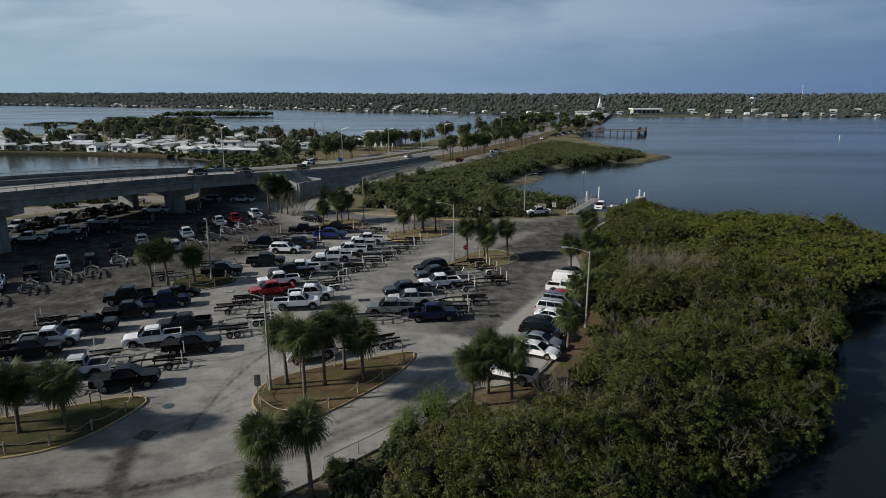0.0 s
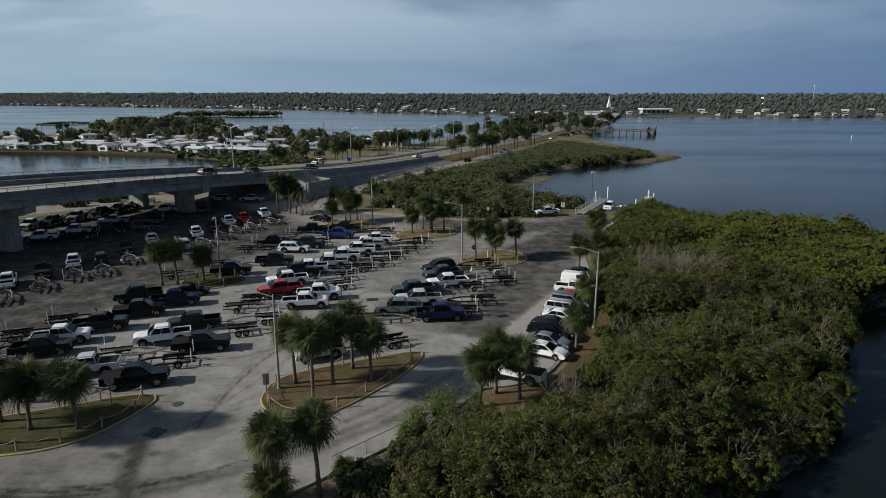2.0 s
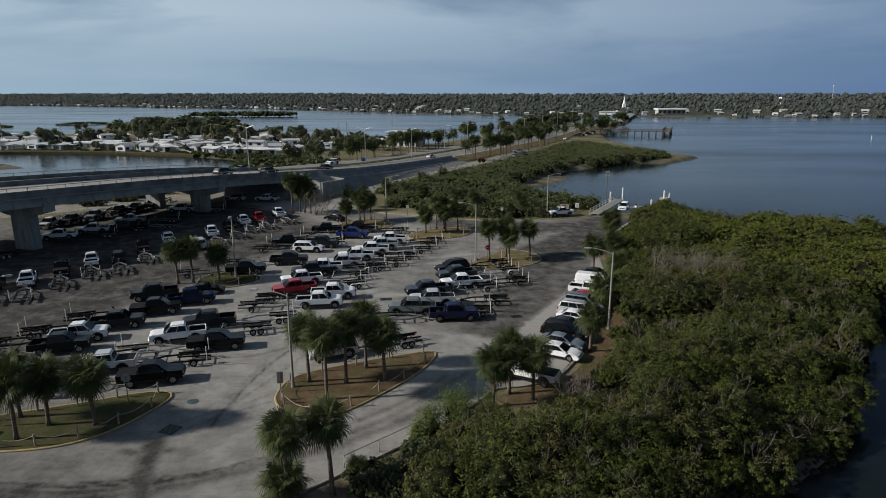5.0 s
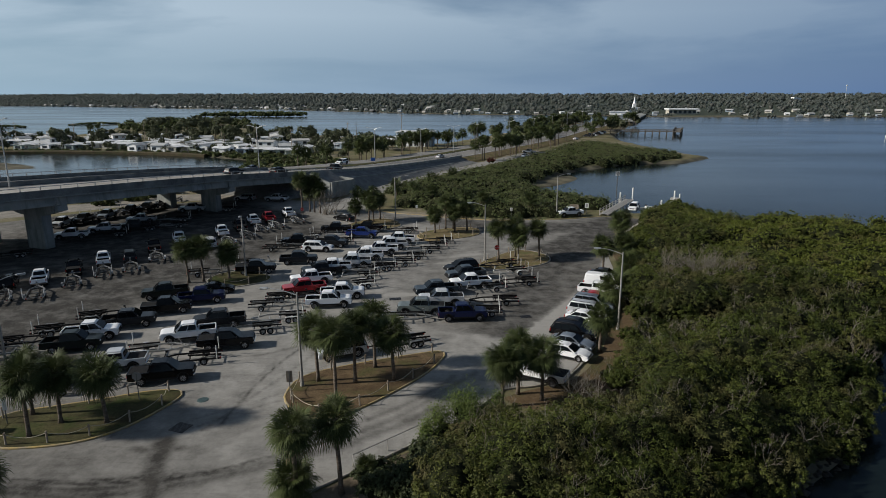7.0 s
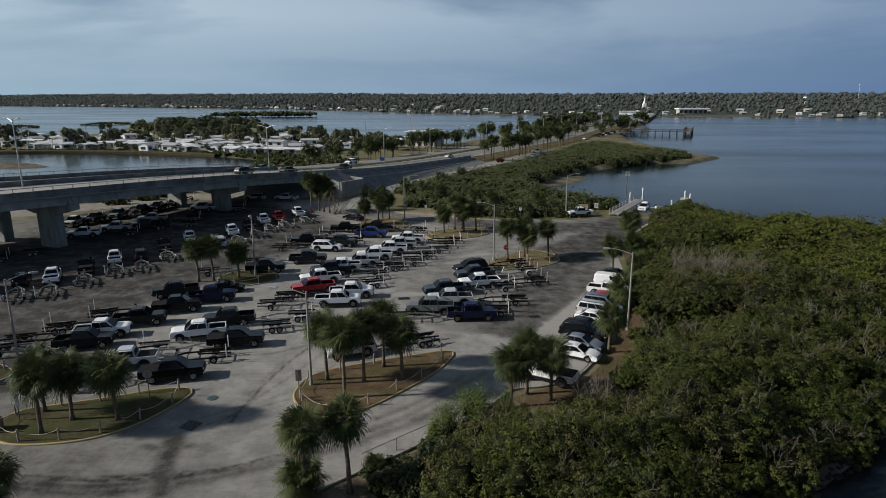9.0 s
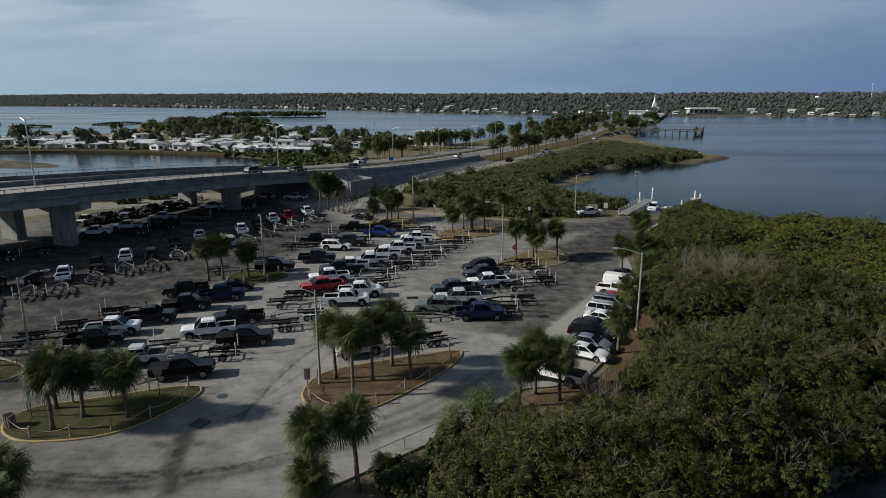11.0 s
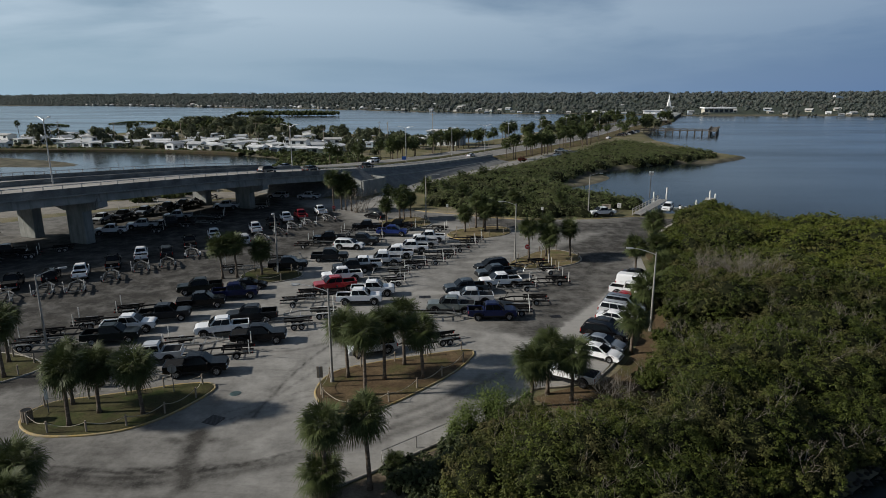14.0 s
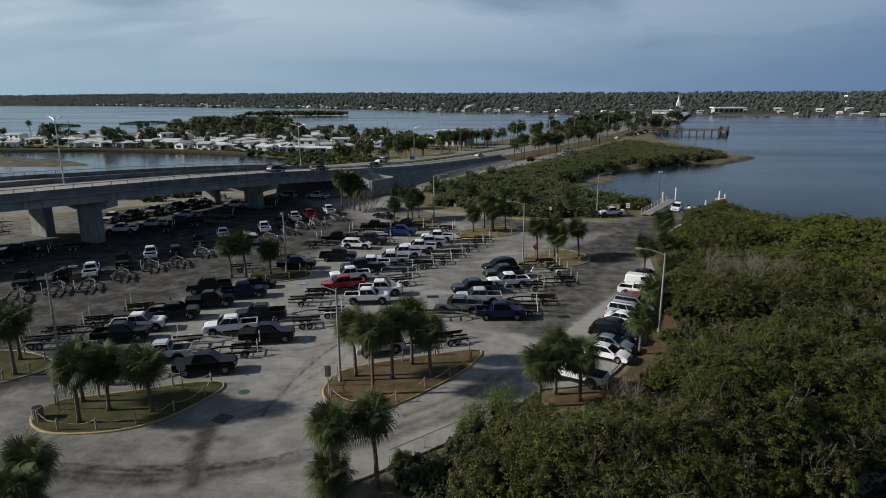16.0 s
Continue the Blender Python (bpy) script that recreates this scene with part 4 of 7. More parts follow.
def arch(x, r, z, n=7):
    """Points of a wheel arch, from the back to the front, over a sill at z."""
    a0 = math.asin(max(-1, min(1, (z - r * 0.85) / r)))
    return [(x - r * math.cos(a0 + (math.pi - 2 * a0) * i / n), r * 0.85 + r * math.sin(a0 + (math.pi - 2 * a0) * i / n)) for i in range(n + 1)]


def wheel_mesh(r, w, rim):
    bm = bmesh.new()
    prof = [(0.62 * r, -w / 2), (0.92 * r, -w / 2), (r, -w * 0.32), (r, w * 0.32), (0.92 * r, w / 2), (0.62 * r, w / 2)]
    n = 16
    rings = [[bm.verts.new((p * math.cos(k * math.tau / n), y, p * math.sin(k * math.tau / n))) for p, y in prof] for k in range(n)]
    for k in range(n):
        a, b = rings[k], rings[(k + 1) % n]
        for i in range(5):
            bm.faces.new((a[i], a[i + 1], b[i + 1], b[i]))
    tyre = mesh_of("tyre", bm, M_TYRE)
    bm = bmesh.new()
    for s in (-1, 1):
        rim_ring = [bm.verts.new((0.63 * r * math.cos(k * math.tau / n), s * w * 0.42, 0.63 * r * math.sin(k * math.tau / n))) for k in range(n)]
        mid_ring = [bm.verts.new(((0.30 if k % 2 else 0.48) * r * math.cos(k * math.tau / n), s * w * 0.28, (0.30 if k % 2 else 0.48) * r * math.sin(k * math.tau / n))) for k in range(n)]
        hub = bm.verts.new((0, s * w * 0.36, 0))
        for k in range(n):
            for fc in (bm.faces.new((rim_ring[k], rim_ring[(k + 1) % n], mid_ring[(k + 1) % n], mid_ring[k])), bm.faces.new((mid_ring[k], mid_ring[(k + 1) % n], hub))):
                fc.material_index = k % 2
    bmesh.ops.recalc_face_normals(bm, faces=bm.faces)
    me = mesh_of("rim", bm, rim)
    me.materials.append(M_TRIMB)
    return tyre, me


WHEELS = {"big": wheel_mesh(0.43, 0.28, M_RIM), "dark": wheel_mesh(0.44, 0.30, M_RIMD), "car": wheel_mesh(0.33, 0.22, M_RIM), "trailer": wheel_mesh(0.36, 0.22, M_WHITE)}


def add_wheel(key, x, y, parent):
    tyre, rim = WHEELS[key]
    z = max(v.co.z for v in tyre.vertices)
    w = part("wheel", tyre, None, parent)
    w.matrix_world = parent.matrix_world @ Matrix.Translation((x, y, z + 0.03))
    r = new("rim", rim)
    r.parent = w
    return w


SHAPES = {
    # length, width, wheel x front and back, wheel, sill, hood and belt heights, cowl x, glasshouse bottom x, top x, roof height, bed
    "pickup": dict(l=5.72, w=2.02, wf=1.9, wb=-1.72, wheel="big", sill=0.55, nose=1.24, cowl=1.31, gh=(1.48, -1.04), top=(0.66, -0.86), roof=2.06, bed=True),
    "compact_pickup": dict(l=5.4, w=1.9, wf=1.75, wb=-1.6, wheel="dark", sill=0.56, nose=1.13, cowl=1.22, gh=(1.3, -0.88), top=(0.46, -0.70), roof=1.84, bed=True),
    "suv": dict(l=5.1, w=1.95, wf=1.6, wb=-1.45, wheel="big", sill=0.42, nose=0.98, cowl=1.10, gh=(1.35, -2.50), top=(0.40, -2.12), roof=1.80, bed=False),
    "sedan": dict(l=4.7, w=1.82, wf=1.42, wb=-1.35, wheel="car", sill=0.3, nose=0.74, cowl=0.92, gh=(1.15, -1.85), top=(0.20, -1.00), roof=1.44, bed=False),
    "minivan": dict(l=5.0, w=1.95, wf=1.5, wb=-1.5, wheel="car", sill=0.32, nose=0.85, cowl=1.05, gh=(1.55, -2.4), top=(0.7, -2.15), roof=1.74, bed=False),
    "cargo_van": dict(l=5.7, w=2.0, wf=1.75, wb=-1.7, wheel="car", sill=0.42, nose=1.0, cowl=1.2, gh=(1.85, -2.78), top=(1.15, -2.7), roof=2.15, bed=False),
}
WORDS = {"pickup": "crew-cab pickup truck", "compact_pickup": "lifted compact pickup truck", "suv": "sport utility vehicle", "sedan": "four-door sedan", "minivan": "minivan",
         "cargo_van": "cargo van"}
MADE = {}


def vehicle(kind, colour):
    """A vehicle with its nose towards x, standing on z = 0."""
    s, pt = SHAPES[kind], CARS[colour]
    L, W, roof, belt = s["l"], s["w"], s["roof"], s["cowl"] + 0.04
    f, b, hw = L / 2, -L / 2, s["w"] / 2
    cat = "pickup truck" if "pickup" in kind else "van" if "van" in kind else "car"
    t = thing(kind, f"{COLOUR_WORD[colour]} {WORDS[kind]} parked in the lot", cat, "parked vehicles")
    ra = 0.43 * 1.22 if s["wheel"] != "car" else 0.33 * 1.22
    under = arch(s["wb"], ra, s["sill"]) + arch(s["wf"], ra, s["sill"])
    split = s["gh"][1] - 0.04 if s["bed"] else None
    head = [(f - 0.10, s["sill"] - 0.03), (f, s["sill"] + 0.12), (f - 0.005, s["nose"] - 0.10), (f - 0.10, s["nose"]), (f - 0.45, s["nose"] + 0.05), (s["gh"][0] + 0.5, s["cowl"] - 0.015), (s["gh"][0], s["cowl"])]
    if s["bed"]:
        tail = [(split, belt), (split, 0.78), (b + 0.08, 0.78), (b + 0.03, 0.66), (b + 0.10, s["sill"] + 0.06)]
    else:
        deck = belt if kind != "sedan" else belt + 0.02
        tail = [(s["gh"][1], deck), (b + 0.12, deck - 0.02), (b + 0.02, deck - 0.22), (b, s["sill"] + 0.25), (b + 0.08, s["sill"])]
    bm = bmesh.new()
    prism(bm, under + head + tail, -hw, hw)
    for v in bm.verts:
        end = max(0.0, abs(v.co.x) - (f - 0.75)) / 0.75
        v.co.y *= 1 - 0.11 * end * end - 0.05 * max(0.0, v.co.z - 0.7)
    bmesh.ops.bevel(bm, geom=[e for e in bm.edges if min(v.co.z for v in e.verts) > 0.62 and len(e.link_faces) == 2 and e.calc_face_angle(0) > 0.6], offset=0.075 if s["bed"] else 0.11, segments=2, affect="EDGES")
    for fc in bm.faces:
        c = fc.calc_center_median()
        fc.normal_update()
        if abs(fc.normal.y) < 0.4 and c.z < ra * 1.9 and min(abs(c.x - s["wf"]), abs(c.x - s["wb"])) < ra * 1.02 and abs(c.x) < f - 0.2:
            fc.material_index = 1
    me = mesh_of("body", bm, pt, True)
    me.set_sharp_from_angle(angle=0.75)
    me.materials.append(M_TYRE)
    part("body", me, pt, t)
    # glasshouse
    (x1, x0), (t1, t0) = s["gh"], s["top"]
    wb_, wt = hw * 0.94, hw * (0.76 if kind != "cargo_van" else 0.84)
    z0, z1 = belt - 0.06, roof
    bot = [(x0, -wb_, z0), (x1, -wb_, z0), (x1, wb_, z0), (x0, wb_, z0)]
    top = [(t0, -wt, z1), (t1, -wt, z1), (t1, wt, z1), (t0, wt, z1)]
    bm = bmesh.new()
    vb, vt = [bm.verts.new(p) for p in bot], [bm.verts.new(p) for p in top]
    bm.faces.new(vb[::-1])
    bm.faces.new(vt)
    for i in range(4):
        bm.faces.new((vb[i], vb[(i + 1) % 4], vt[(i + 1) % 4], vt[i]))
    bmesh.ops.bevel(bm, geom=[e for e in bm.edges if max(v.co.z for v in e.verts) > z1 - 0.01], offset=0.17, segments=3, affect="EDGES")
    me = mesh_of("cab", bm, pt, True)
    me.set_sharp_from_angle(angle=0.75)
    part("cab", me, pt, t)
    for y in (-1, 1):
        bm = bmesh.new()
        box(bm, ((s["wf"] + s["wb"]) / 2, y * hw * 0.985, s["sill"] + 0.04), (s["wf"] - s["wb"] - 2.1 * ra, 0.08, 0.2), bevel=0.03)
        part("rocker_panel", bm, M_TRIMB, t, "black lower sill")
        for x in (s["wf"], s["wb"]) if s["wheel"] != "car" else ():
            bm = bmesh.new()
            inner, outer = arch(x, ra * 0.97, s["sill"] + 0.02, 9), arch(x, ra * 1.13, s["sill"] + 0.02, 9)
            rows = [[bm.verts.new((px, y * hy, pz)) for px, pz, hy in ((*i, hw - 0.06), (*i, hw + 0.025), (*o, hw + 0.025), (*o, hw - 0.06))] for i, o in zip(inner, outer)]
            for a, b2 in zip(rows, rows[1:]):
                for k in range(4):
                    bm.faces.new((a[k], a[(k + 1) % 4], b2[(k + 1) % 4], b2[k]))
            bm.faces.new(rows[0])
            bm.faces.new(rows[-1][::-1])
            bmesh.ops.recalc_face_normals(bm, faces=bm.faces)
            part("wheel_arch", bm, M_TRIMB if colour != "red" else pt, t)
    right = [bot[0], bot[1], top[1], top[0]]
    left = [bot[2], bot[3], top[3], top[2]]
    front = [bot[1], bot[2], top[2], top[1]]
    back = [bot[3], bot[0], top[0], top[3]]
    pane("windshield", front, 0.035, 0.965, 0.09, 0.90, t)
    if kind != "cargo_van":
        pane("rear_window", back, 0.10, 0.90, 0.22, 0.84, t)
    cuts = [(0.06, 0.455), (0.475, 0.885)] if s["bed"] or kind == "sedan" else [(0.05, 0.335), (0.35, 0.62), (0.635, 0.90)]
    if kind == "cargo_van":
        cuts = [(0.70, 0.90), (0.50, 0.66)]
    for u0, u1 in cuts:
        pane("side_window", right, u0, u1, 0.12, 0.85, t)
        pane("side_window", left, 1 - u1, 1 - u0, 0.12, 0.85, t)
    if s["bed"]:
        for y in (-1, 1):
            bm = bmesh.new()
            prism(bm, [(split, belt - 0.02), (split, 0.7), (b + 0.03, 0.7), (b + 0.03, belt - 0.03)], y * hw * 0.985, y * (hw - 0.13))
            bmesh.ops.bevel(bm, geom=[e for e in bm.edges if min(v.co.z for v in e.verts) > 1.0], offset=0.025, segments=1, affect="EDGES")
            part("bed_side", bm, pt, t)
        bm = bmesh.new()
        box(bm, (b + 0.05, 0, (0.62 + belt - 0.03) / 2), (0.09, 2 * hw - 0.28, belt - 0.65), bevel=0.02)
        part("tailgate", bm, pt, t)
        bm = bmesh.new()
        box(bm, ((split + b) / 2 + 0.02, 0, 0.96), (split - b - 0.2, 2 * hw - 0.29, 0.5))
        covered = kind == "compact_pickup" or colour in ("silver", "black", "gray", "graygreen")
        if covered:
            bmesh.ops.translate(bm, verts=bm.verts, vec=(0, 0, 0.09))
        else:
            bmesh.ops.delete(bm, geom=[fc for fc in bm.faces if fc.normal.z > 0.9], context="FACES_ONLY")
        part("bed_cover" if covered else "bed_liner", bm, M_COVER, t, "flat black bed cover" if covered else "black bed liner")
    for x, hgt, nm in ((f - 0.02, s["sill"] + 0.16, "front_bumper"), (b + 0.0, s["sill"] + 0.14, "rear_bumper")):
        bm = bmesh.new()
        box(bm, (x, 0, hgt), (0.16, 2 * hw * 0.93, 0.22), bevel=0.04)
        part(nm, bm, M_CHROME if s["bed"] and colour in ("white", "silver", "red", "black") else M_TRIMB if s["bed"] else pt, t)
    bm = bmesh.new()
    box(bm, (f - 0.0, 0, s["nose"] - 0.27), (0.05, hw * 1.1, 0.36), bevel=0.015)
    part("grille", bm, M_TRIMB, t)
    for y in (-1, 1):
        bm = bmesh.new()
        box(bm, (f - 0.09, y * hw * 0.72, s["nose"] - 0.19), (0.16, hw * 0.26, 0.17), bevel=0.03)
        part("headlight", bm, M_LAMPW, t)
        bm = bmesh.new()
        box(bm, (b + 0.06, y * hw * 0.89, belt - 0.26), (0.1, 0.14, 0.34), bevel=0.02)
        part("tail_light", bm, M_LAMPR, t)
        bm = bmesh.new()
        box(bm, (x1 - 0.30, y * (hw + 0.10), belt + 0.10), (0.12, 0.22, 0.2), bevel=0.04)
        part("mirror", bm, M_TRIMB if s["bed"] else pt, t)
        for x in (s["wf"], s["wb"]):
            add_wheel(s["wheel"], x, y * (hw - 0.14), t)
    if kind in ("suv", "minivan") and colour != "white":
        for y in (-1, 1):
            bm = bmesh.new()
            tube(bm, [(t1 - 0.3, y * wt * 0.86, roof + 0.02), (t1 - 0.4, y * wt * 0.86, roof + 0.08), (t0 + 0.4, y * wt * 0.86, roof + 0.08), (t0 + 0.3, y * wt * 0.86, roof + 0.02)], 0.025, 6)
            part("roof_rack", bm, M_TRIMB, t)
    return t


def place(kind, colour, x, y, heading, label="", group=""):
    key = (kind, colour)
    m = pose(x, y, 0.03, 0, 0, heading)
    if key not in MADE:
        MADE[key] = vehicle(kind, colour)
        MADE[key].matrix_world = m
        ob = MADE[key]
    else:
        ob = copy_thing(MADE[key], m)
    return tagged(ob, label, "", group)


# ---- boat trailers ----
def trailer(style, axles, long=6.7, posts=True):
    """An empty boat trailer: its coupling at the origin, its tail towards -x."""
    steel = {"galv": M_GALV, "alu": M_ALU, "black": M_BLACKM}[style]
    word = {"galv": "galvanised steel", "alu": "bare aluminium", "black": "black painted steel"}[style]
    t = thing("boat_trailer", f"empty {word} boat trailer with carpeted bunks", "boat trailer", "boat trailers")
    z, hw, n0 = 0.56, 0.95, -2.3
    for y in (-1, 1):
        bm = bmesh.new()
        a, b, c = Vector((-0.55, y * 0.10, z)), Vector((n0, y * hw, z)), Vector((-long, y * hw, z))
        for p, q in ((a, b), (b, c)):
            d = (q - p)
            m = Matrix.Translation((p + q) / 2) @ d.to_track_quat("X", "Z").to_matrix().to_4x4()
            box(bm, (0, 0, 0), (d.length + 0.06, 0.08, 0.17), m)
        for x in (-3.8, -5.0, -6.3):
            box(bm, (x, y * 0.52, z + 0.17), (0.09, 0.09, 0.36))
        part("side_rail", bm, steel, t)
        bm = bmesh.new()
        p, q = Vector((n0 - 1.3, y * 0.5, z + 0.38)), Vector((-long - 0.05, y * 0.66, z + 0.28))
        m = Matrix.Translation((p + q) / 2) @ (q - p).to_track_quat("X", "Z").to_matrix().to_4x4()
        box(bm, (0, 0, 0), ((q - p).length, 0.18, 0.15), m, 0.03)
        part("bunk", bm, M_BUNK, t, "dark carpeted bunk")
        if posts:
            bm = bmesh.new()
            tube(bm, [(-long + 0.35, y * (hw + 0.05), z), (-long + 0.35, y * (hw + 0.22), z + 0.02), (-long + 0.35, y * (hw + 0.24), z + 0.3)], 0.03, 6)
            rod(bm, (-long + 0.35, y * (hw + 0.24), z + 0.25), (-long + 0.35, y * (hw + 0.24), z + 1.45), 0.045, n=7)
            part("guide_post", bm, M_PVC, t, "white plastic guide post")
        bm = bmesh.new()
        xs = (-5.1,) if axles == 1 else (-4.65, -5.45)
        x_a, x_b = xs[0] + 0.45, xs[-1] - 0.45
        pts = [(x_a, 0.45), (x_a - 0.08, 0.72), (x_a - 0.25, 0.82), (x_b + 0.25, 0.82), (x_b + 0.08, 0.72), (x_b, 0.45), (x_b + 0.05, 0.45), (x_b + 0.12, 0.69), (x_b + 0.27, 0.78), (x_a - 0.27, 0.78), (x_a - 0.12, 0.69), (x_a - 0.05, 0.45)]
        prism(bm, pts, y * (hw + 0.06), y * (hw + 0.32))
        part("fender", bm, M_BLACKM if style == "black" and axles == 1 else M_WHITE if style == "alu" else M_GALV, t)
        for x in xs:
            add_wheel("trailer", x, y * (hw + 0.19), t)
        bm = bmesh.new()
        box(bm, (-long + 0.04, y * (hw - 0.06), z + 0.02), (0.06, 0.2, 0.12))
        part("tail_light", bm, M_LAMPR, t)
    for x in (-2.5, -3.7, -6.1):
        bm = bmesh.new()
        box(bm, (x, 0, z - 0.08), (0.09, 2 * hw, 0.08))
        part("crossmember", bm, steel, t)
    for x in ((-5.1,) if axles == 1 else (-4.65, -5.45)):
        bm = bmesh.new()
        rod(bm, (x, -hw - 0.15, 0.37), (x, hw + 0.15, 0.37), 0.04, n=6)
        part("axle", bm, M_BLACKM, t)
    bm = bmesh.new()
    box(bm, (-0.35, 0, z - 0.03), (0.9, 0.1, 0.11))
    box(bm, (0.06, 0, z), (0.18, 0.12, 0.09), bevel=0.02)
    part("coupler", bm, steel, t)
    bm = bmesh.new()
    rod(bm, (-1.25, 0, z), (-1.65, 0, z + 0.85), 0.045, n=6)
    box(bm, (-1.62, 0, z + 0.82), (0.2, 0.22, 0.16))
    box(bm, (-1.25, 0, z - 0.02), (0.1, 1.0, 0.09))
    part("winch_post", bm, steel, t)
    bm = bmesh.new()
    rod(bm, (-0.7, 0.12, 0.08), (-0.7, 0.12, z + 0.35), 0.03, n=6)
    part("jack", bm, steel, t)
    return t


TRAILERS = {}


def place_trailer(style, axles, x, y, heading, posts=True):
    key = (style, axles, posts)
    m = pose(x, y, 0.03, 0, 0, heading)
    if key not in TRAILERS:
        TRAILERS[key] = trailer(style, axles, posts=posts)
        TRAILERS[key].matrix_world = m
        return TRAILERS[key]
    return copy_thing(TRAILERS[key], m)


def rig(kind, colour, x, y, heading, style="", axles=1, posts=True, bend=0):
    """A parked vehicle with its trailer behind it, if it has one."""
    ob = place(kind, colour, x, y, heading)
    posts = posts and int(x * 7 + y * 3) % 3 != 0
    if style:
        h = radians(heading)
        half = SHAPES[kind]["l"] / 2 + 0.15
        place_trailer(style, axles, x - half * math.cos(h), y - half * math.sin(h), heading + bend, posts)
        words = "with an empty boat trailer hitched behind" if "pickup" in kind or kind == "suv" else "parked"
        tagged(ob, f"{COLOUR_WORD[colour]} {WORDS[kind]} {words}")
    return ob


# kind, colour, x, y, heading, trailer frame, axles
ROW_WEST = [
    ("pickup", "black", -28.8, 52.8, 17, "galv", 1),
    ("pickup", "darkgreen", -41.7, 59.6, 17, "galv", 2),
    ("pickup", "white", -41.5, 62.6, 18, "black", 1),
    ("pickup", "darkgray", -39.5, 66.5, 20, "black", 2),
    ("pickup", "black", -37.3, 71.2, 20, "black", 2),
    ("pickup", "navy", -34.7, 75.2, 19),
    ("pickup", "darkgreen", -40.3, 77.0, -156),
    ("sedan", "black", -34.5, 79.3, 17),
]
ROW_MIDDLE = [
    ("pickup", "silver", -34.5, 55.0, -163, "black", 1),
    ("pickup", "white", -30.8, 62.8, -159, "galv", 2),
    ("pickup", "black", -25.9, 60.9, 15, "alu", 1),
    ("pickup", "darkgray", -29.1, 67.0, -163, "alu", 2),
    ("pickup", "red", -22.6, 79.5, -156, "alu", 2),
    ("pickup", "white", -22.8, 83.9, -158, "galv", 1),
    ("pickup", "white", -17.1, 77.9, 10, "black", 2),
    ("pickup", "white", -18.1, 74.4, 9, "galv", 1),
    ("pickup", "darkgray", -22.4, 88.4, -160, "alu", 1),
    ("pickup", "white", -21.2, 90.2, -168, "black", 2),
    ("pickup", "silver", -18.7, 93.0, -170, "galv", 1),
    ("pickup", "white", -17.4, 97.3, -171, "black", 2),
    ("pickup", "white", -15.5, 101.4, -172, "galv", 1),
    ("pickup", "silver", -14.3, 104.8, -173, "galv", 1),
    ("pickup", "white", -13.4, 109.0, -175, "black", 2),
]
ROW_NORTH = [
    ("pickup", "darkgray", -27.5, 94.6, 10, "galv", 1),
    ("pickup", "black", -32.4, 89.1, 13, "galv", 1),
    ("suv", "white", -26.4, 102.7, -2, "black", 1),
    ("pickup", "black", -31.0, 107.0, -168, "black", 2),
    ("pickup", "darkgray", -24.9, 106.0, -4, "galv", 1),
    ("pickup", "blue", -20.8, 113.3, 0, "alu", 1),
    ("pickup", "black", -26.5, 117.6, -172, "galv", 1),
    ("pickup", "black", -20.6, 118.9, 175, "black", 2),
]
ROW_EAST = [
    ("suv", "black", -1.9, 91.2, -154, "black", 1),
    ("pickup", "slate", -1.2, 87.2, -158, "alu", 1),
    ("pickup", "white", -0.5, 83.0, -165, "black", 1),
    ("pickup", "slate", -5.0, 79.6, -162, "galv", 1),
    ("pickup", "silver", -4.1, 75.7, -174, "black", 1),
    ("pickup", "graygreen", -6.3, 72.2, -178, "black", 2),
    ("pickup", "navy", -1.3, 70.4, 7, "galv", 1),
    ("suv", "silver", -13.3, 59.1, -153, "black", 2),
]
ROW_KERB = [
    ("compact_pickup", "white", 6.1, 54.4, 154),
    ("sedan", "white", 9.5, 60.0, -27),
    ("sedan", "gray", 10.3, 62.5, -27),
    ("suv", "black", 11.0, 65.1, -26),
    ("sedan", "darkgray", 11.6, 67.6, -25),
    ("sedan", "white", 13.0, 70.0, -25),
    ("minivan", "silver", 13.8, 72.5, -24),
    ("suv", "gray", 14.8, 75.0, -23),
    ("sedan", "red", 15.7, 77.5, -22),
    ("pickup", "white", 16.6, 80.1, -22),
    ("cargo_van", "white", 17.9, 83.2, -21),
    ("sedan", "darkgray", 19.0, 88.5, -20),
]
AT_RAMP = [
    ("pickup", "white", 20.7, 135.9, -160),
    ("suv", "white", 36.2, 143.6, -113),
]
ROW_BRIDGE = [
    ("pickup", "white", -74.2, 110.3, -160, "black", 2),
    ("pickup", "silver", -71.1, 115.7, -160, "black", 2),
    ("pickup", "darkgray", -66.8, 118.7, -160, "galv", 2),
    ("pickup", "silver", -68.8, 125.1, -162, "galv", 2),
    ("pickup", "silver", -63.9, 138.2, -170, "galv", 2),
]
ROW_BRIDGE_END = [
    ("pickup", "black", -81.5, 93.1, -150, "black", 2),
    ("pickup", "darkgray", -84.0, 88.6, -150, "black", 2),
    ("suv", "black", -86.6, 84.0, -150, "galv", 2),
]
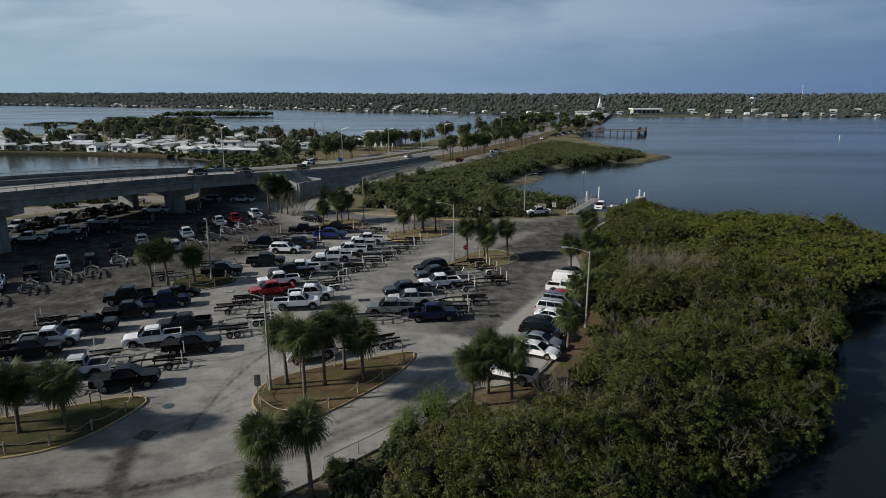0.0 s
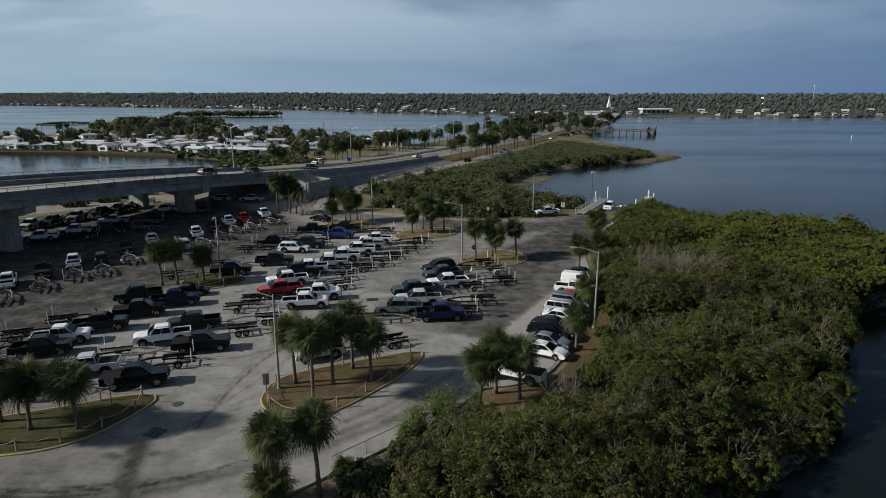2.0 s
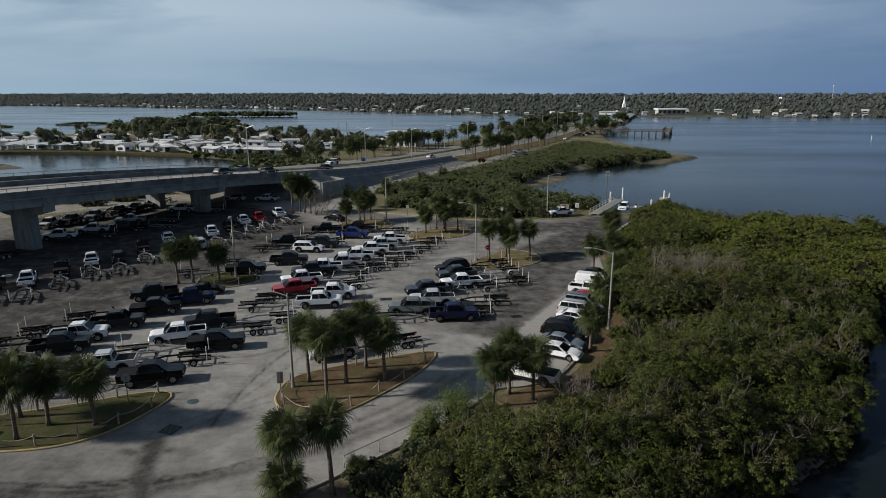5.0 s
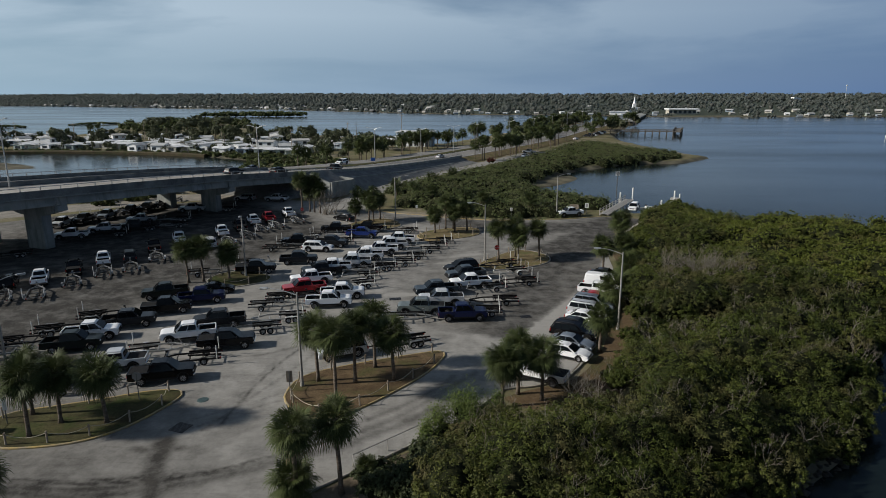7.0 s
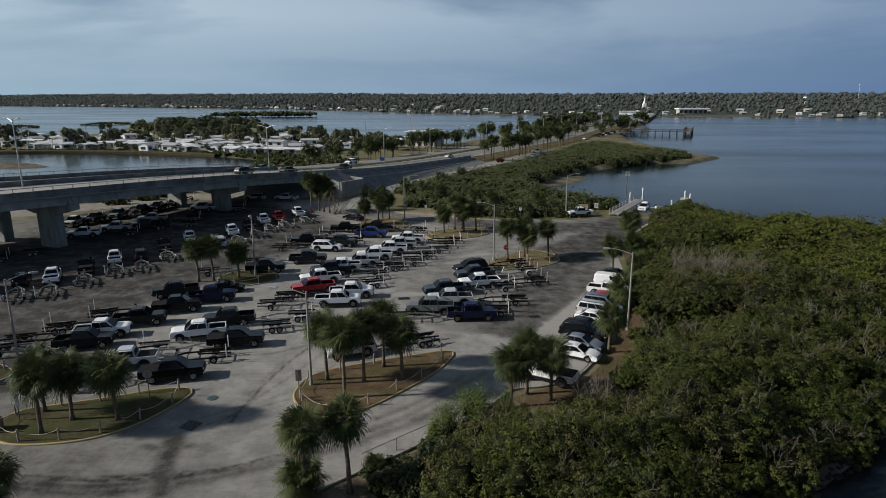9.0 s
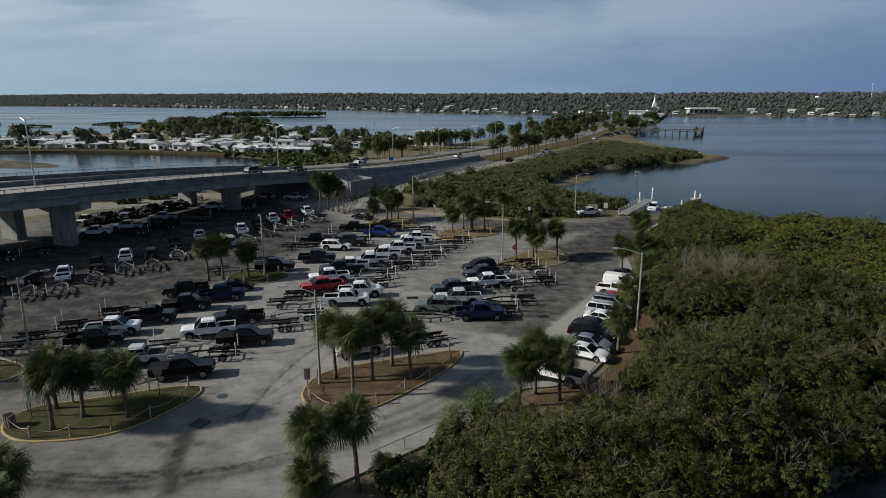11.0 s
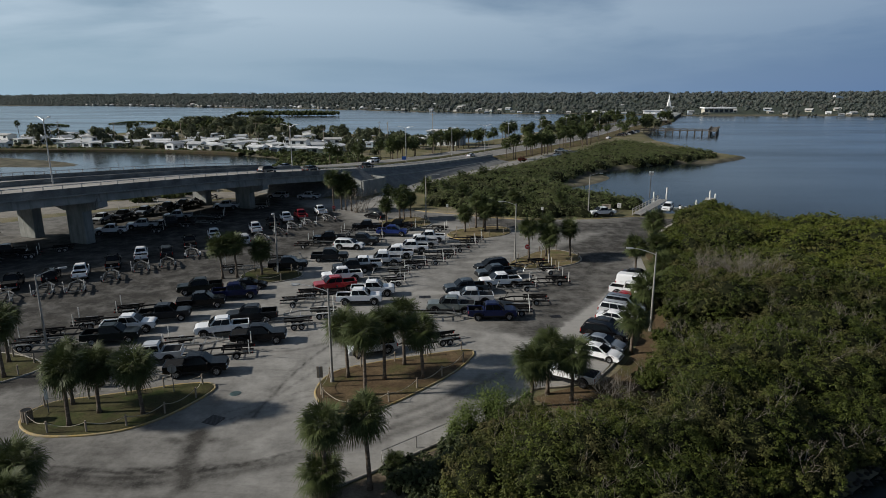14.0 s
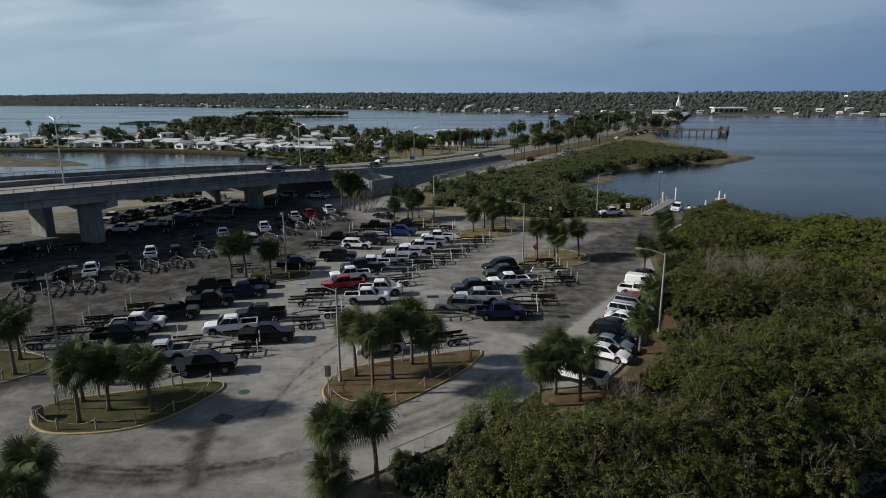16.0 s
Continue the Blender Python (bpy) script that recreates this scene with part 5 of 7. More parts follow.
ROW_SHADE = [
    ("pickup", "black", -67.2, 77.0, 120, "galv", 1),
    ("suv", "black", -64.4, 80.8, 120, "galv", 1),
    ("pickup", "white", -61.1, 82.6, 120, "galv", 1),
    ("pickup", "black", -59.6, 88.0, 120, "galv", 1),
    ("pickup", "white", -58.1, 93.1, 120, "galv", 1),
    ("suv", "darkgray", -55.2, 95.5, 120, "galv", 1),
    ("pickup", "black", -54.5, 102.0, 120, "alu", 1),
    ("pickup", "white", -52.9, 108.0, 120),
    ("pickup", "white", -47.5, 114.1, 120, "alu", 1),
    ("pickup", "black", -46.0, 119.3, 120, "galv", 1),
    ("pickup", "white", -45.2, 124.9, 120, "alu", 1),
    ("pickup", "red", -43.1, 128.1, 120, "alu", 1),
    ("pickup", "white", -40.4, 133.3, 120, "alu", 1),
]
ROW_TRACK = [
    ("pickup", "silver", -83.0, 121.0, -84, "galv", 1),
    ("pickup", "darkgray", -80.8, 124.8, -84, "galv", 1),
    ("pickup", "gray", -78.6, 129.4, -84, "galv", 1),
    ("pickup", "black", -76.4, 135.0, -84, "galv", 1),
    ("pickup", "black", -74.6, 138.8, -84, "galv", 1),
    ("pickup", "black", -73.4, 144.4, -84, "galv", 1),
]
STRAYS = [
    ("suv", "silver", -57.3, 153.7, 180),
    ("pickup", "silver", -48.9, 152.6, 175),
    ("sedan", "black", -27.4, 129.6, 150),
    ("suv", "silver", -46.1, 105.2, 120),
]
for row in (ROW_WEST, ROW_MIDDLE, ROW_NORTH, ROW_EAST, ROW_KERB, AT_RAMP, ROW_BRIDGE, ROW_BRIDGE_END, ROW_SHADE, ROW_TRACK, STRAYS):
    for spec in row:
        rig(*spec)

for style, axles, x, y, heading in (("galv", 1, -99.0, 112.5, 30), ("galv", 2, -102.5, 117.0, 34), ("black", 1, -95.0, 108.0, 26)):
    place_trailer(style, axles, x, y, heading)

# ---- palms ----
def frond_fan(bm, c, d, reach, r, rng, droop, fans=22):
    """A fan leaf: a stalk from c along d, a blade of narrow segments folded along its rib, their tips hanging."""
    d = Vector(d).normalized()
    side = d.cross(Vector((0, 0, 1)))
    side = side.normalized() if side.length > 0.05 else Vector((1, 0, 0))
    side = Matrix.Rotation(rng.uniform(-0.5, 0.5), 3, d) @ side
    up = side.cross(d)
    base = Vector(c) + d * reach + Vector((0, 0, -droop * 0.15))
    s = side * 0.02
    bm.faces.new([bm.verts.new(p) for p in (Vector(c) - s, Vector(c) + s, base + s, base - s)])
    for i in range(fans):
        k = 2 * i / (fans - 1) - 1
        a = radians(118) * k + rng.uniform(-0.05, 0.05)
        root = base + d * (0.22 * r * (1 - abs(k)))
        out = (d * math.cos(a) + side * math.sin(a) - up * (0.10 + 0.35 * abs(k))).normalized()
        length = r * (0.72 + 0.32 * math.cos(a * 0.6)) * rng.uniform(0.82, 1.12)
        wide = out.cross(up).normalized() * (0.70 / fans * r)
        fall = Vector((0, 0, -1)) * length * (0.12 + 0.30 * droop) * rng.uniform(0.5, 1.5)
        m0 = root + out * length * 0.45 + fall * 0.10
        m1 = root + out * length * 0.78 + fall * 0.48
        tip = root + out * length * 0.92 + fall * 1.15
        v = [bm.verts.new(p) for p in (root, m0 - wide, m0 + wide, m1 - wide * 0.75, m1 + wide * 0.75, tip)]
        bm.faces.new(v[:3])
        bm.faces.new((v[1], v[3], v[4], v[2]))
        bm.faces.new((v[3], v[5], v[4]))


def crown_mesh(seed, leaves=72, r=0.92, fans=22):
    rng = random.Random(seed)
    bm = bmesh.new()
    for i in range(leaves):
        z = 1 - (i + 0.5) / leaves * 1.78
        a = i * 2.39996 + rng.uniform(-0.25, 0.25)
        h = math.sqrt(max(0.0, 1 - z * z))
        d = (h * math.cos(a), h * math.sin(a), z + 0.10)
        frond_fan(bm, (0, 0, rng.uniform(-0.2, 0.2)), d, rng.uniform(0.45, 0.95) * (0.85 if z < -0.3 else 1.0), r * rng.uniform(0.8, 1.12), rng, 0.6 - 0.6 * z, fans)
    return mesh_of("crown", bm, M_PALM)


def dead_mesh(seed, leaves=7):
    rng = random.Random(seed)
    bm = bmesh.new()
    for i in range(leaves):
        a = i * math.tau / leaves + rng.uniform(-0.4, 0.4)
        frond_fan(bm, (0, 0, -0.1), (0.5 * math.cos(a), 0.5 * math.sin(a), -0.75), 0.55, 0.8, rng, 1.0)
    return mesh_of("dead_frond", bm, M_DEADP)


CROWNS = [crown_mesh(40 + i) for i in range(6)]
FAR_CROWNS = [crown_mesh(50 + i, 34, 1.15, 8) for i in range(5)]
DEADS = [dead_mesh(60 + i) for i in range(3)]
p_rng = random.Random(11)


def palm(x, y, high, size=1.0, lean=0.35, z=0.1, group="cabbage palms in the lot", label="tall cabbage palm with a round fan-leaf crown"):
    t = thing("palm_tree", label, "palm tree", group, m=Matrix.Translation((x, y, z)))
    a, k = p_rng.uniform(0, math.tau), p_rng.uniform(0.2, 1.0) * lean
    top = Vector((k * math.cos(a), k * math.sin(a), high))
    pts, rad = [], []
    for i in range(9):
        u = i / 8
        pts.append((top.x * u ** 1.6, top.y * u ** 1.6, high * u - 0.1 * (i == 0)))
        rad.append((0.165 - 0.04 * u + (0.07 if i == 0 else 0) + (0.05 if i >= 7 else 0)) * (0.9 + 0.2 * size * 0.5) * p_rng.uniform(0.94, 1.06))
    bm = bmesh.new()
    tube(bm, pts, rad, 9)
    part("trunk", bm, M_TRUNK, t, "grey fibrous trunk", True)
    for nm, me in (("crown", p_rng.choice(CROWNS if y < 140 else FAR_CROWNS)), ("dead_frond", p_rng.choice(DEADS)))[:2 if y < 140 else 1]:
        ob = part(nm, me, None, t)
        ob.matrix_local = Matrix.Translation(top) @ pose(0, 0, 0, p_rng.uniform(-8, 8), p_rng.uniform(-8, 8), p_rng.uniform(0, 360)) @ Matrix.Diagonal((size, size, size * p_rng.uniform(0.88, 1.0), 1))
    return t


# x, y, height of the crown, size
PALMS_NEAR = [
    (-14.3, 53.2, 5.2, 1.0), (-10.8, 53.0, 5.7, 1.0), (-11.9, 49.8, 5.9, 1.05), (-9.5, 56.4, 5.2, 1.0), (-7.3, 53.6, 4.9, 1.0),
    (2.5, 49.2, 4.0, 1.0), (4.0, 51.6, 4.3, 1.0), (6.0, 50.6, 4.1, 1.0), (13.0, 61.4, 3.8, 1.0),
    (-34.4, 42.5, 4.9, 1.0), (-36.5, 45.9, 4.4, 0.95), (-33.3, 44.7, 4.3, 0.95), (-29.6, 44.9, 4.4, 1.0), (-46.5, 50.3, 5.3, 1.0), (-48.7, 53.6, 4.8, 1.0),
]
PALMS_EDGE = [(-11.3, 35.3, 5.4, 0.92), (-8.7, 36.6, 5.4, 0.92), (-11.5, 35.7, 1.7, 0.9), (-7.5, 38.7, 0.7, 0.5), (-28.5, 30.2, 4.8, 0.92), (-27.0, 27.8, 4.6, 0.9)]
PALMS_FAR = [
    (-40.2, 83.6, 5.0, 1.0), (-38.4, 84.4, 5.2, 1.05), (-35.2, 85.7, 4.0, 1.0),
    (-24.1, 125.0, 3.9, 0.95), (-22.1, 129.6, 4.8, 1.0), (-20.9, 127.9, 4.2, 1.0), (-19.9, 130.5, 4.5, 1.0),
]
PALMS_RAMP = [
    (-7.5, 117.6, 3.6, 1.0), (-4.1, 121.2, 4.8, 1.0), (-3.7, 118.6, 4.0, 1.0), (-5.6, 121.0, 5.6, 1.0), (-1.4, 119.6, 4.4, 1.0),
    (3.9, 97.5, 5.4, 0.95), (6.7, 100.0, 5.2, 1.0), (7.0, 97.5, 4.2, 1.0), (10.6, 100.6, 4.7, 1.0),
    (-38.4, 137.3, 7.4, 1.15), (-36.0, 138.6, 7.0, 1.15), (-37.2, 139.4, 5.0, 1.1), (-34.4, 137.6, 5.4, 1.1),
    (24.9, 107.7, 4.6, 1.20), (19.1, 91.1, 4.3, 1.05), (22.6, 94.3, 4.0, 1.00), (21.3, 84.8, 2.9, 1.20), (17.3, 75.2, 2.6, 1.20),
]
for x, y, high, size in PALMS_NEAR + PALMS_EDGE + PALMS_FAR + PALMS_RAMP:
    palm(x, y, high, size * 1.18)


# ---- mangroves ----
def leaf_cloud(n, rs, lobes, sprig, flat=0.5):
    """Places and axes of n leaves, in small sprigs, on a lumpy bush of unit radius and height."""
    c = np.array([(rs.uniform(-0.6, 0.6), rs.uniform(-0.6, 0.6), rs.uniform(0.38, 0.68), rs.uniform(0.34, 0.56)) for _ in range(lobes)])
    m = max(1, n // 8)
    k = rs.randint(0, lobes, m)
    d = rs.normal(size=(m, 3))
    d[:, 2] = np.abs(d[:, 2]) - 0.2
    d /= np.linalg.norm(d, axis=1, keepdims=True)
    q = c[k, :3] + d * (c[k, 3] * rs.uniform(0.80, 1.12, m))[:, None]
    j = rs.randint(0, m, n)
    p = q[j] + rs.normal(size=(n, 3)) * sprig
    nrm = d[j] * (1.15 - flat) + rs.normal(size=(n, 3)) * 0.3 + np.array([0, 0, flat * 0.7])
    nrm /= np.linalg.norm(nrm, axis=1, keepdims=True)
    u = np.cross(nrm, rs.normal(size=(n, 3)))
    u /= np.linalg.norm(u, axis=1, keepdims=True) + 1e-9
    return p, u, np.cross(nrm, u) * 0.62, c


def bush_field(name, label, spots, seed, leaves, leaf, mat, core_mat, category="mangrove", fine=1, sprig=0.05, flat=0.5, heart=0.68):
    """Bushes as one mass of leaves over dark lumpy cores. spots: x, y, radius, height, base."""
    rs = np.random.RandomState(seed)
    kinds = [leaf_cloud(leaves, rs, rs.randint(5, 9), sprig, flat) for _ in range(10)]
    ico = bmesh.new()
    bmesh.ops.create_icosphere(ico, subdivisions=fine, radius=1.0)
    iv, jf = np.array([v.co for v in ico.verts]), np.array([[v.index for v in f.verts] for f in ico.faces])
    ico.free()
    co, cores, cf, base = [], [], [], 0
    for i, (x, y, r, h, z) in enumerate(spots):
        p, u, w, lobes = kinds[i % 10]
        a = rs.uniform(0, math.tau)
        rot = np.array([[math.cos(a), -math.sin(a), 0], [math.sin(a), math.cos(a), 0], [0, 0, 1]])
        s = np.array([r, r, h])
        q = (p * s * (1.0 if r < 14 else 0.8)) @ rot.T + (x, y, z)
        size = leaf * rs.uniform(0.6, 1.35, (len(u), 1))
        uu, ww = (u @ rot.T) * size, (w @ rot.T) * size
        co.append(np.stack([q - uu - ww, q + uu * 1.3, q - uu * 0.7 + ww * 1.2], 1).reshape(-1, 3))
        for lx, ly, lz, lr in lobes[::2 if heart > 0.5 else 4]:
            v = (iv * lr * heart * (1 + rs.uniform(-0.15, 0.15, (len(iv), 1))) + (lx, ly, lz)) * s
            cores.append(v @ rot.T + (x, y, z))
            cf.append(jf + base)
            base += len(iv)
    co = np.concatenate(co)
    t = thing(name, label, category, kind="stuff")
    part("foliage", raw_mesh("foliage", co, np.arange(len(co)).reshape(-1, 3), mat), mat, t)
    # solid lumpy cores, no twigs; a dark core_mat paints the inner shade
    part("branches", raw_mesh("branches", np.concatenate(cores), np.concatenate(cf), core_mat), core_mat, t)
    return t


def crown_kind(rs, clumps, leaves):
    """A domed crown of unit radius: clumps of leaves on its shell. Gives places, axes and the clump centres."""
    i = np.arange(clumps)
    z = 1 - (i + 0.5) / clumps * 1.42
    a = i * 2.39996 + rs.uniform(-0.5, 0.5, clumps)
    h = np.sqrt(np.maximum(0, 1 - z * z))
    d = np.stack([h * np.cos(a), h * np.sin(a), z], -1)
    c = d * (1 + 0.20 * np.sin(d[:, :1] * 4.1 + rs.uniform(0, 6)) * np.cos(d[:, 1:2] * 3.7 + rs.uniform(0, 6))) * rs.uniform(0.66, 1.10, (clumps, 1))
    k = np.repeat(i, leaves)
    e = rs.normal(size=(len(k), 3)) + d[k] * 0.8 + np.array([0, 0, 0.55])
    e /= np.linalg.norm(e, axis=1, keepdims=True)
    p = c[k] + e * (rs.uniform(0.08, 0.24, (clumps, 1))[k] * rs.uniform(0.3, 1.25, (len(k), 1)))
    nrm = e * 0.75 + rs.normal(size=e.shape) * 0.4 + np.array([0, 0, 0.25])
    nrm /= np.linalg.norm(nrm, axis=1, keepdims=True)
    u = np.cross(nrm, rs.normal(size=e.shape))
    u /= np.linalg.norm(u, axis=1, keepdims=True) + 1e-9
    return p, u, np.cross(nrm, u) * 0.55


def canopy(name, label, crowns, seed, clumps, leaves, leaf, mat, core_mat, flat=0.72, heart=0.74, category="mangrove", fine=2, scaled=False):
    """Crowns side by side: leaf clumps over solid hearts. crowns: x, y, radius, top height; scaled: leaves grow with
    the crown.
    """
    rs = np.random.RandomState(seed)
    kinds = [crown_kind(rs, clumps, leaves) for _ in range(9)]
    ico = bmesh.new()
    bmesh.ops.create_icosphere(ico, subdivisions=fine, radius=1.0)
    iv, jf = np.array([v.co for v in ico.verts]), np.array([[v.index for v in f.verts] for f in ico.faces])
    ico.free()
    co, cores, cf, base = [], [], [], 0
    for i, (x, y, r, top) in enumerate(crowns):
        p, u, w = kinds[rs.randint(9)]
        a, fl = rs.uniform(0, math.tau), flat * rs.uniform(0.85, 1.2)
        sx = rs.uniform(0.85, 1.2)
        rot = np.array([[math.cos(a), -math.sin(a), 0], [math.sin(a), math.cos(a), 0], [0, 0, 1]])
        tilt = np.array([[1, 0, 0], [0, 1, 0], [rs.uniform(-0.16, 0.16), rs.uniform(-0.16, 0.16), 1]])
        mat3 = tilt @ rot @ np.diag([r * sx, r / sx, r * fl])
        at = np.array([x, y, max(top - r * fl, 0.25 * r * fl - 0.6)])
        q = p @ mat3.T + at
        size = leaf * (r if scaled else 1.0) * rs.uniform(0.55, 1.4, (len(u), 1))
        uu, ww = (u @ rot.T) * size, (w @ rot.T) * size
        co.append(np.stack([q - uu - ww, q + uu * 1.35, q - uu * 0.7 + ww * 1.2], 1).reshape(-1, 3))
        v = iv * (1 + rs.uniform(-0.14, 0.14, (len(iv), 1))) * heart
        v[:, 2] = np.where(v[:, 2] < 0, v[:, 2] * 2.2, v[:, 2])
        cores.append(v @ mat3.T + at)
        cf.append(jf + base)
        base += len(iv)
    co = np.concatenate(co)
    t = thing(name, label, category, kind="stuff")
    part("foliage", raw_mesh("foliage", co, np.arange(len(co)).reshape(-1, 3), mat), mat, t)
    # solid hearts, no twigs; M_CORE puts the shade between clumps into colour
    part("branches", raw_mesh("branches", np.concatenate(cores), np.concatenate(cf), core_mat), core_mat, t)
    return t


def scatter(poly, gap, seed, inset=0.5):
    rs = np.random.RandomState(seed)
    q = np.array(poly, float)
    a, b = np.meshgrid(np.arange(q[:, 0].min(), q[:, 0].max(), gap), np.arange(q[:, 1].min(), q[:, 1].max(), gap * 0.87))
    a = a + (np.arange(a.shape[0]) % 2)[:, None] * gap / 2
    a, b = a.ravel() + rs.uniform(-0.35, 0.35, a.size) * gap, b.ravel() + rs.uniform(-0.35, 0.35, a.size) * gap
    s = signed(a, b, q)
    k = s > inset
    return a[k], b[k], s[k], rs


THICKET = [(-3, 28), (-5.6, 31), (-5.2, 36), (-3.2, 39.4), (-1.0, 43.2), (1.8, 44.6), (4.6, 44.6), (7.6, 45.2), (10.4, 47.8), (11.6, 51.6), (14.6, 58.0), (16.6, 63.2), (18.0, 68.2), (19.2, 74.8), (21.4, 86), (25.2, 103), (30.2, 114), (35.6, 127), (41, 136), (44.5, 134), (51, 121), (63, 112.4),
           (73, 101), (92, 93), (97, 89), (74, 84.2), (58, 79.2), (51.0, 75.0), (46.8, 70.6), (40.6, 60.4), (34.0, 51.2), (28.0, 44.6), (23.0, 39.8), (17.4, 36.4), (12.6, 31.4), (9.6, 26)]
SPIT = [(-19, 160), (-18, 145), (-10.7, 141), (-2.9, 136), (6, 134.5), (12.5, 134), (17.2, 136), (22.8, 141), (29.5, 145), (33, 152.5), (26.5, 157.6), (19, 161.8), (13.6, 172), (13.2, 185.5), (17.2, 191.6), (21.8, 204.5),
        (31, 222), (40, 235), (50, 239), (62, 249.5), (73.8, 257), (84, 265), (87, 277), (77.4, 295), (65.4, 315), (56, 338), (40, 299), (26, 264), (14, 239), (4.4, 224), (-4, 208), (-11.5, 194), (-18.5, 180), (-22.5, 168)]
front, pale, near, middle, young, spit = [], [], [], [], [], []
a, b, s, rs = scatter(THICKET, 2.9, 21, 0.3)
for x, y, e in zip(a, b, s):
    if y < 27.5 or (x < -2.4 and y < 41.5):
        continue
    edge = 0.66 + 0.34 * min(1.0, e / 3.0) if y > 47 else 0.42 + 0.58 * min(1.0, e / 5.5)
    lump = 1 + 0.42 * noise.noise((x * 0.075, y * 0.075, 0.3)) + 0.26 * noise.noise((x * 0.17, y * 0.17, 5.0))
    if y < 66 and x > 6:
        lump += 0.5 * noise.noise((x * 0.14, y * 0.14, 9.0)) - 0.08
    top = (4.6 + 0.7 * min(1.0, max(0.0, (y - 70) / 25))) * edge * lump + rs.uniform(-0.45, 0.45)
    lush = x > 36 + 0.25 * (100 - y) + 5 * noise.noise((x * 0.05, y * 0.05, 2.0)) and y < 116
    if y > 112:
        top *= 0.80
    if lush:
        top = top * 0.85 + 0.4
    fall = float(np.interp(y, (35.6, 39.6, 44.4, 50.8, 60, 70.4, 75), (13, 20.6, 26.2, 32.0, 39.2, 46.4, 51))) - x
    if y < 74:
        top *= 0.76 + 0.24 * min(1.0, fall / 12)
    spot = (x, y, rs.uniform(1.4, 3.3) * (0.6 if e < 1.6 else 0.8 if e < 3 else 1.0), top)
    (pale if y < 47 and x < 7 and noise.noise((x * 0.16, y * 0.16, 3.3)) > -0.12 else front if y < 54 else near if y < 76 else young if lush else middle).append(spot)
a, b, s, rs = scatter(SPIT, 3.5, 22, 0.6)
for x, y, e in zip(a, b, s):
    lump = 1 + 0.3 * noise.noise((x * 0.05, y * 0.05, 7.3)) + 0.25 * noise.noise((x * 0.13, y * 0.13, 1.3))
    spit.append((x, y, rs.uniform(1.5, 3.9), (3.1 if y < 200 else 2.7) * lump * (0.45 + 0.55 * min(1, e / 7)) + rs.uniform(-0.5, 0.5)))
shrub_spots = [(x + rs.uniform(-0.5, 0.5), y + rs.uniform(-0.5, 0.5), rs.uniform(0.9, 1.4) * (0.85 if y < 45 else 1.0), h * (0.66 if y < 45 else 1.0), -0.1) for x, y, h in ((-6.2, 38.6, 1.5), (-5.4, 37.4, 2.0), (-5.0, 39.2, 1.9), (-4.2, 38.4, 2.2), (-4.0, 40.6, 2.0),
    (-2.9, 41.6, 2.3), (-2.0, 42.8, 2.6), (-0.8, 43.8, 2.9), (0.3, 44.6, 2.8), (-0.2, 42.8, 3.0), (1.0, 43.6, 2.6), (-5.0, 35.4, 2.6), (-7.2, 38.4, 1.7), (-6.6, 37.0, 2.3), (-5.6, 35.8, 2.6), (-4.4, 36.8, 3.2), (-3.4, 38.2, 3.4), (-3.0, 39.8, 3.2), (-2.4, 38.4, 3.6), (-4.0, 35.0, 3.2), (-3.0, 36.4, 3.6), (-4.6, 33.4, 2.8), (-3.0, 33.8, 3.4), (19.2, 70.6, 1.6), (19.6, 76.6, 1.7), (20.6, 82.2, 1.6), (21.4, 88.4, 1.6))]
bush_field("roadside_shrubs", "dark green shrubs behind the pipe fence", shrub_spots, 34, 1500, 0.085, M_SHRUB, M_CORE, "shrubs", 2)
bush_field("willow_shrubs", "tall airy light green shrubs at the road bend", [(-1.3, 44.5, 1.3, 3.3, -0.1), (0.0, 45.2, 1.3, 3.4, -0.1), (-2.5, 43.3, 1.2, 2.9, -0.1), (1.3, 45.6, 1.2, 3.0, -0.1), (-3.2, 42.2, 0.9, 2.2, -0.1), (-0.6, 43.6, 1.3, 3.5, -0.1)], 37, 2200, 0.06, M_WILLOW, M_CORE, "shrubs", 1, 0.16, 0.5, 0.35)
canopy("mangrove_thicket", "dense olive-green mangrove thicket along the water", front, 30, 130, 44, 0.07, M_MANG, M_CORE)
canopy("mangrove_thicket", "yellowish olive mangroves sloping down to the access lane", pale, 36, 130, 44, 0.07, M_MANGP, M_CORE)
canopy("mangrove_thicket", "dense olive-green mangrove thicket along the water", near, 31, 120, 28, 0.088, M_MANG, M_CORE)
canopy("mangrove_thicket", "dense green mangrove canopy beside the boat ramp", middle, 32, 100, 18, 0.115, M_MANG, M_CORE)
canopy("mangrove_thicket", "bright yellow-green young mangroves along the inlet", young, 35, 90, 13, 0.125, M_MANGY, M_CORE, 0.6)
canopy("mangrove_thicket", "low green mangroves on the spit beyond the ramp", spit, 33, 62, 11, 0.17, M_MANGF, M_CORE)


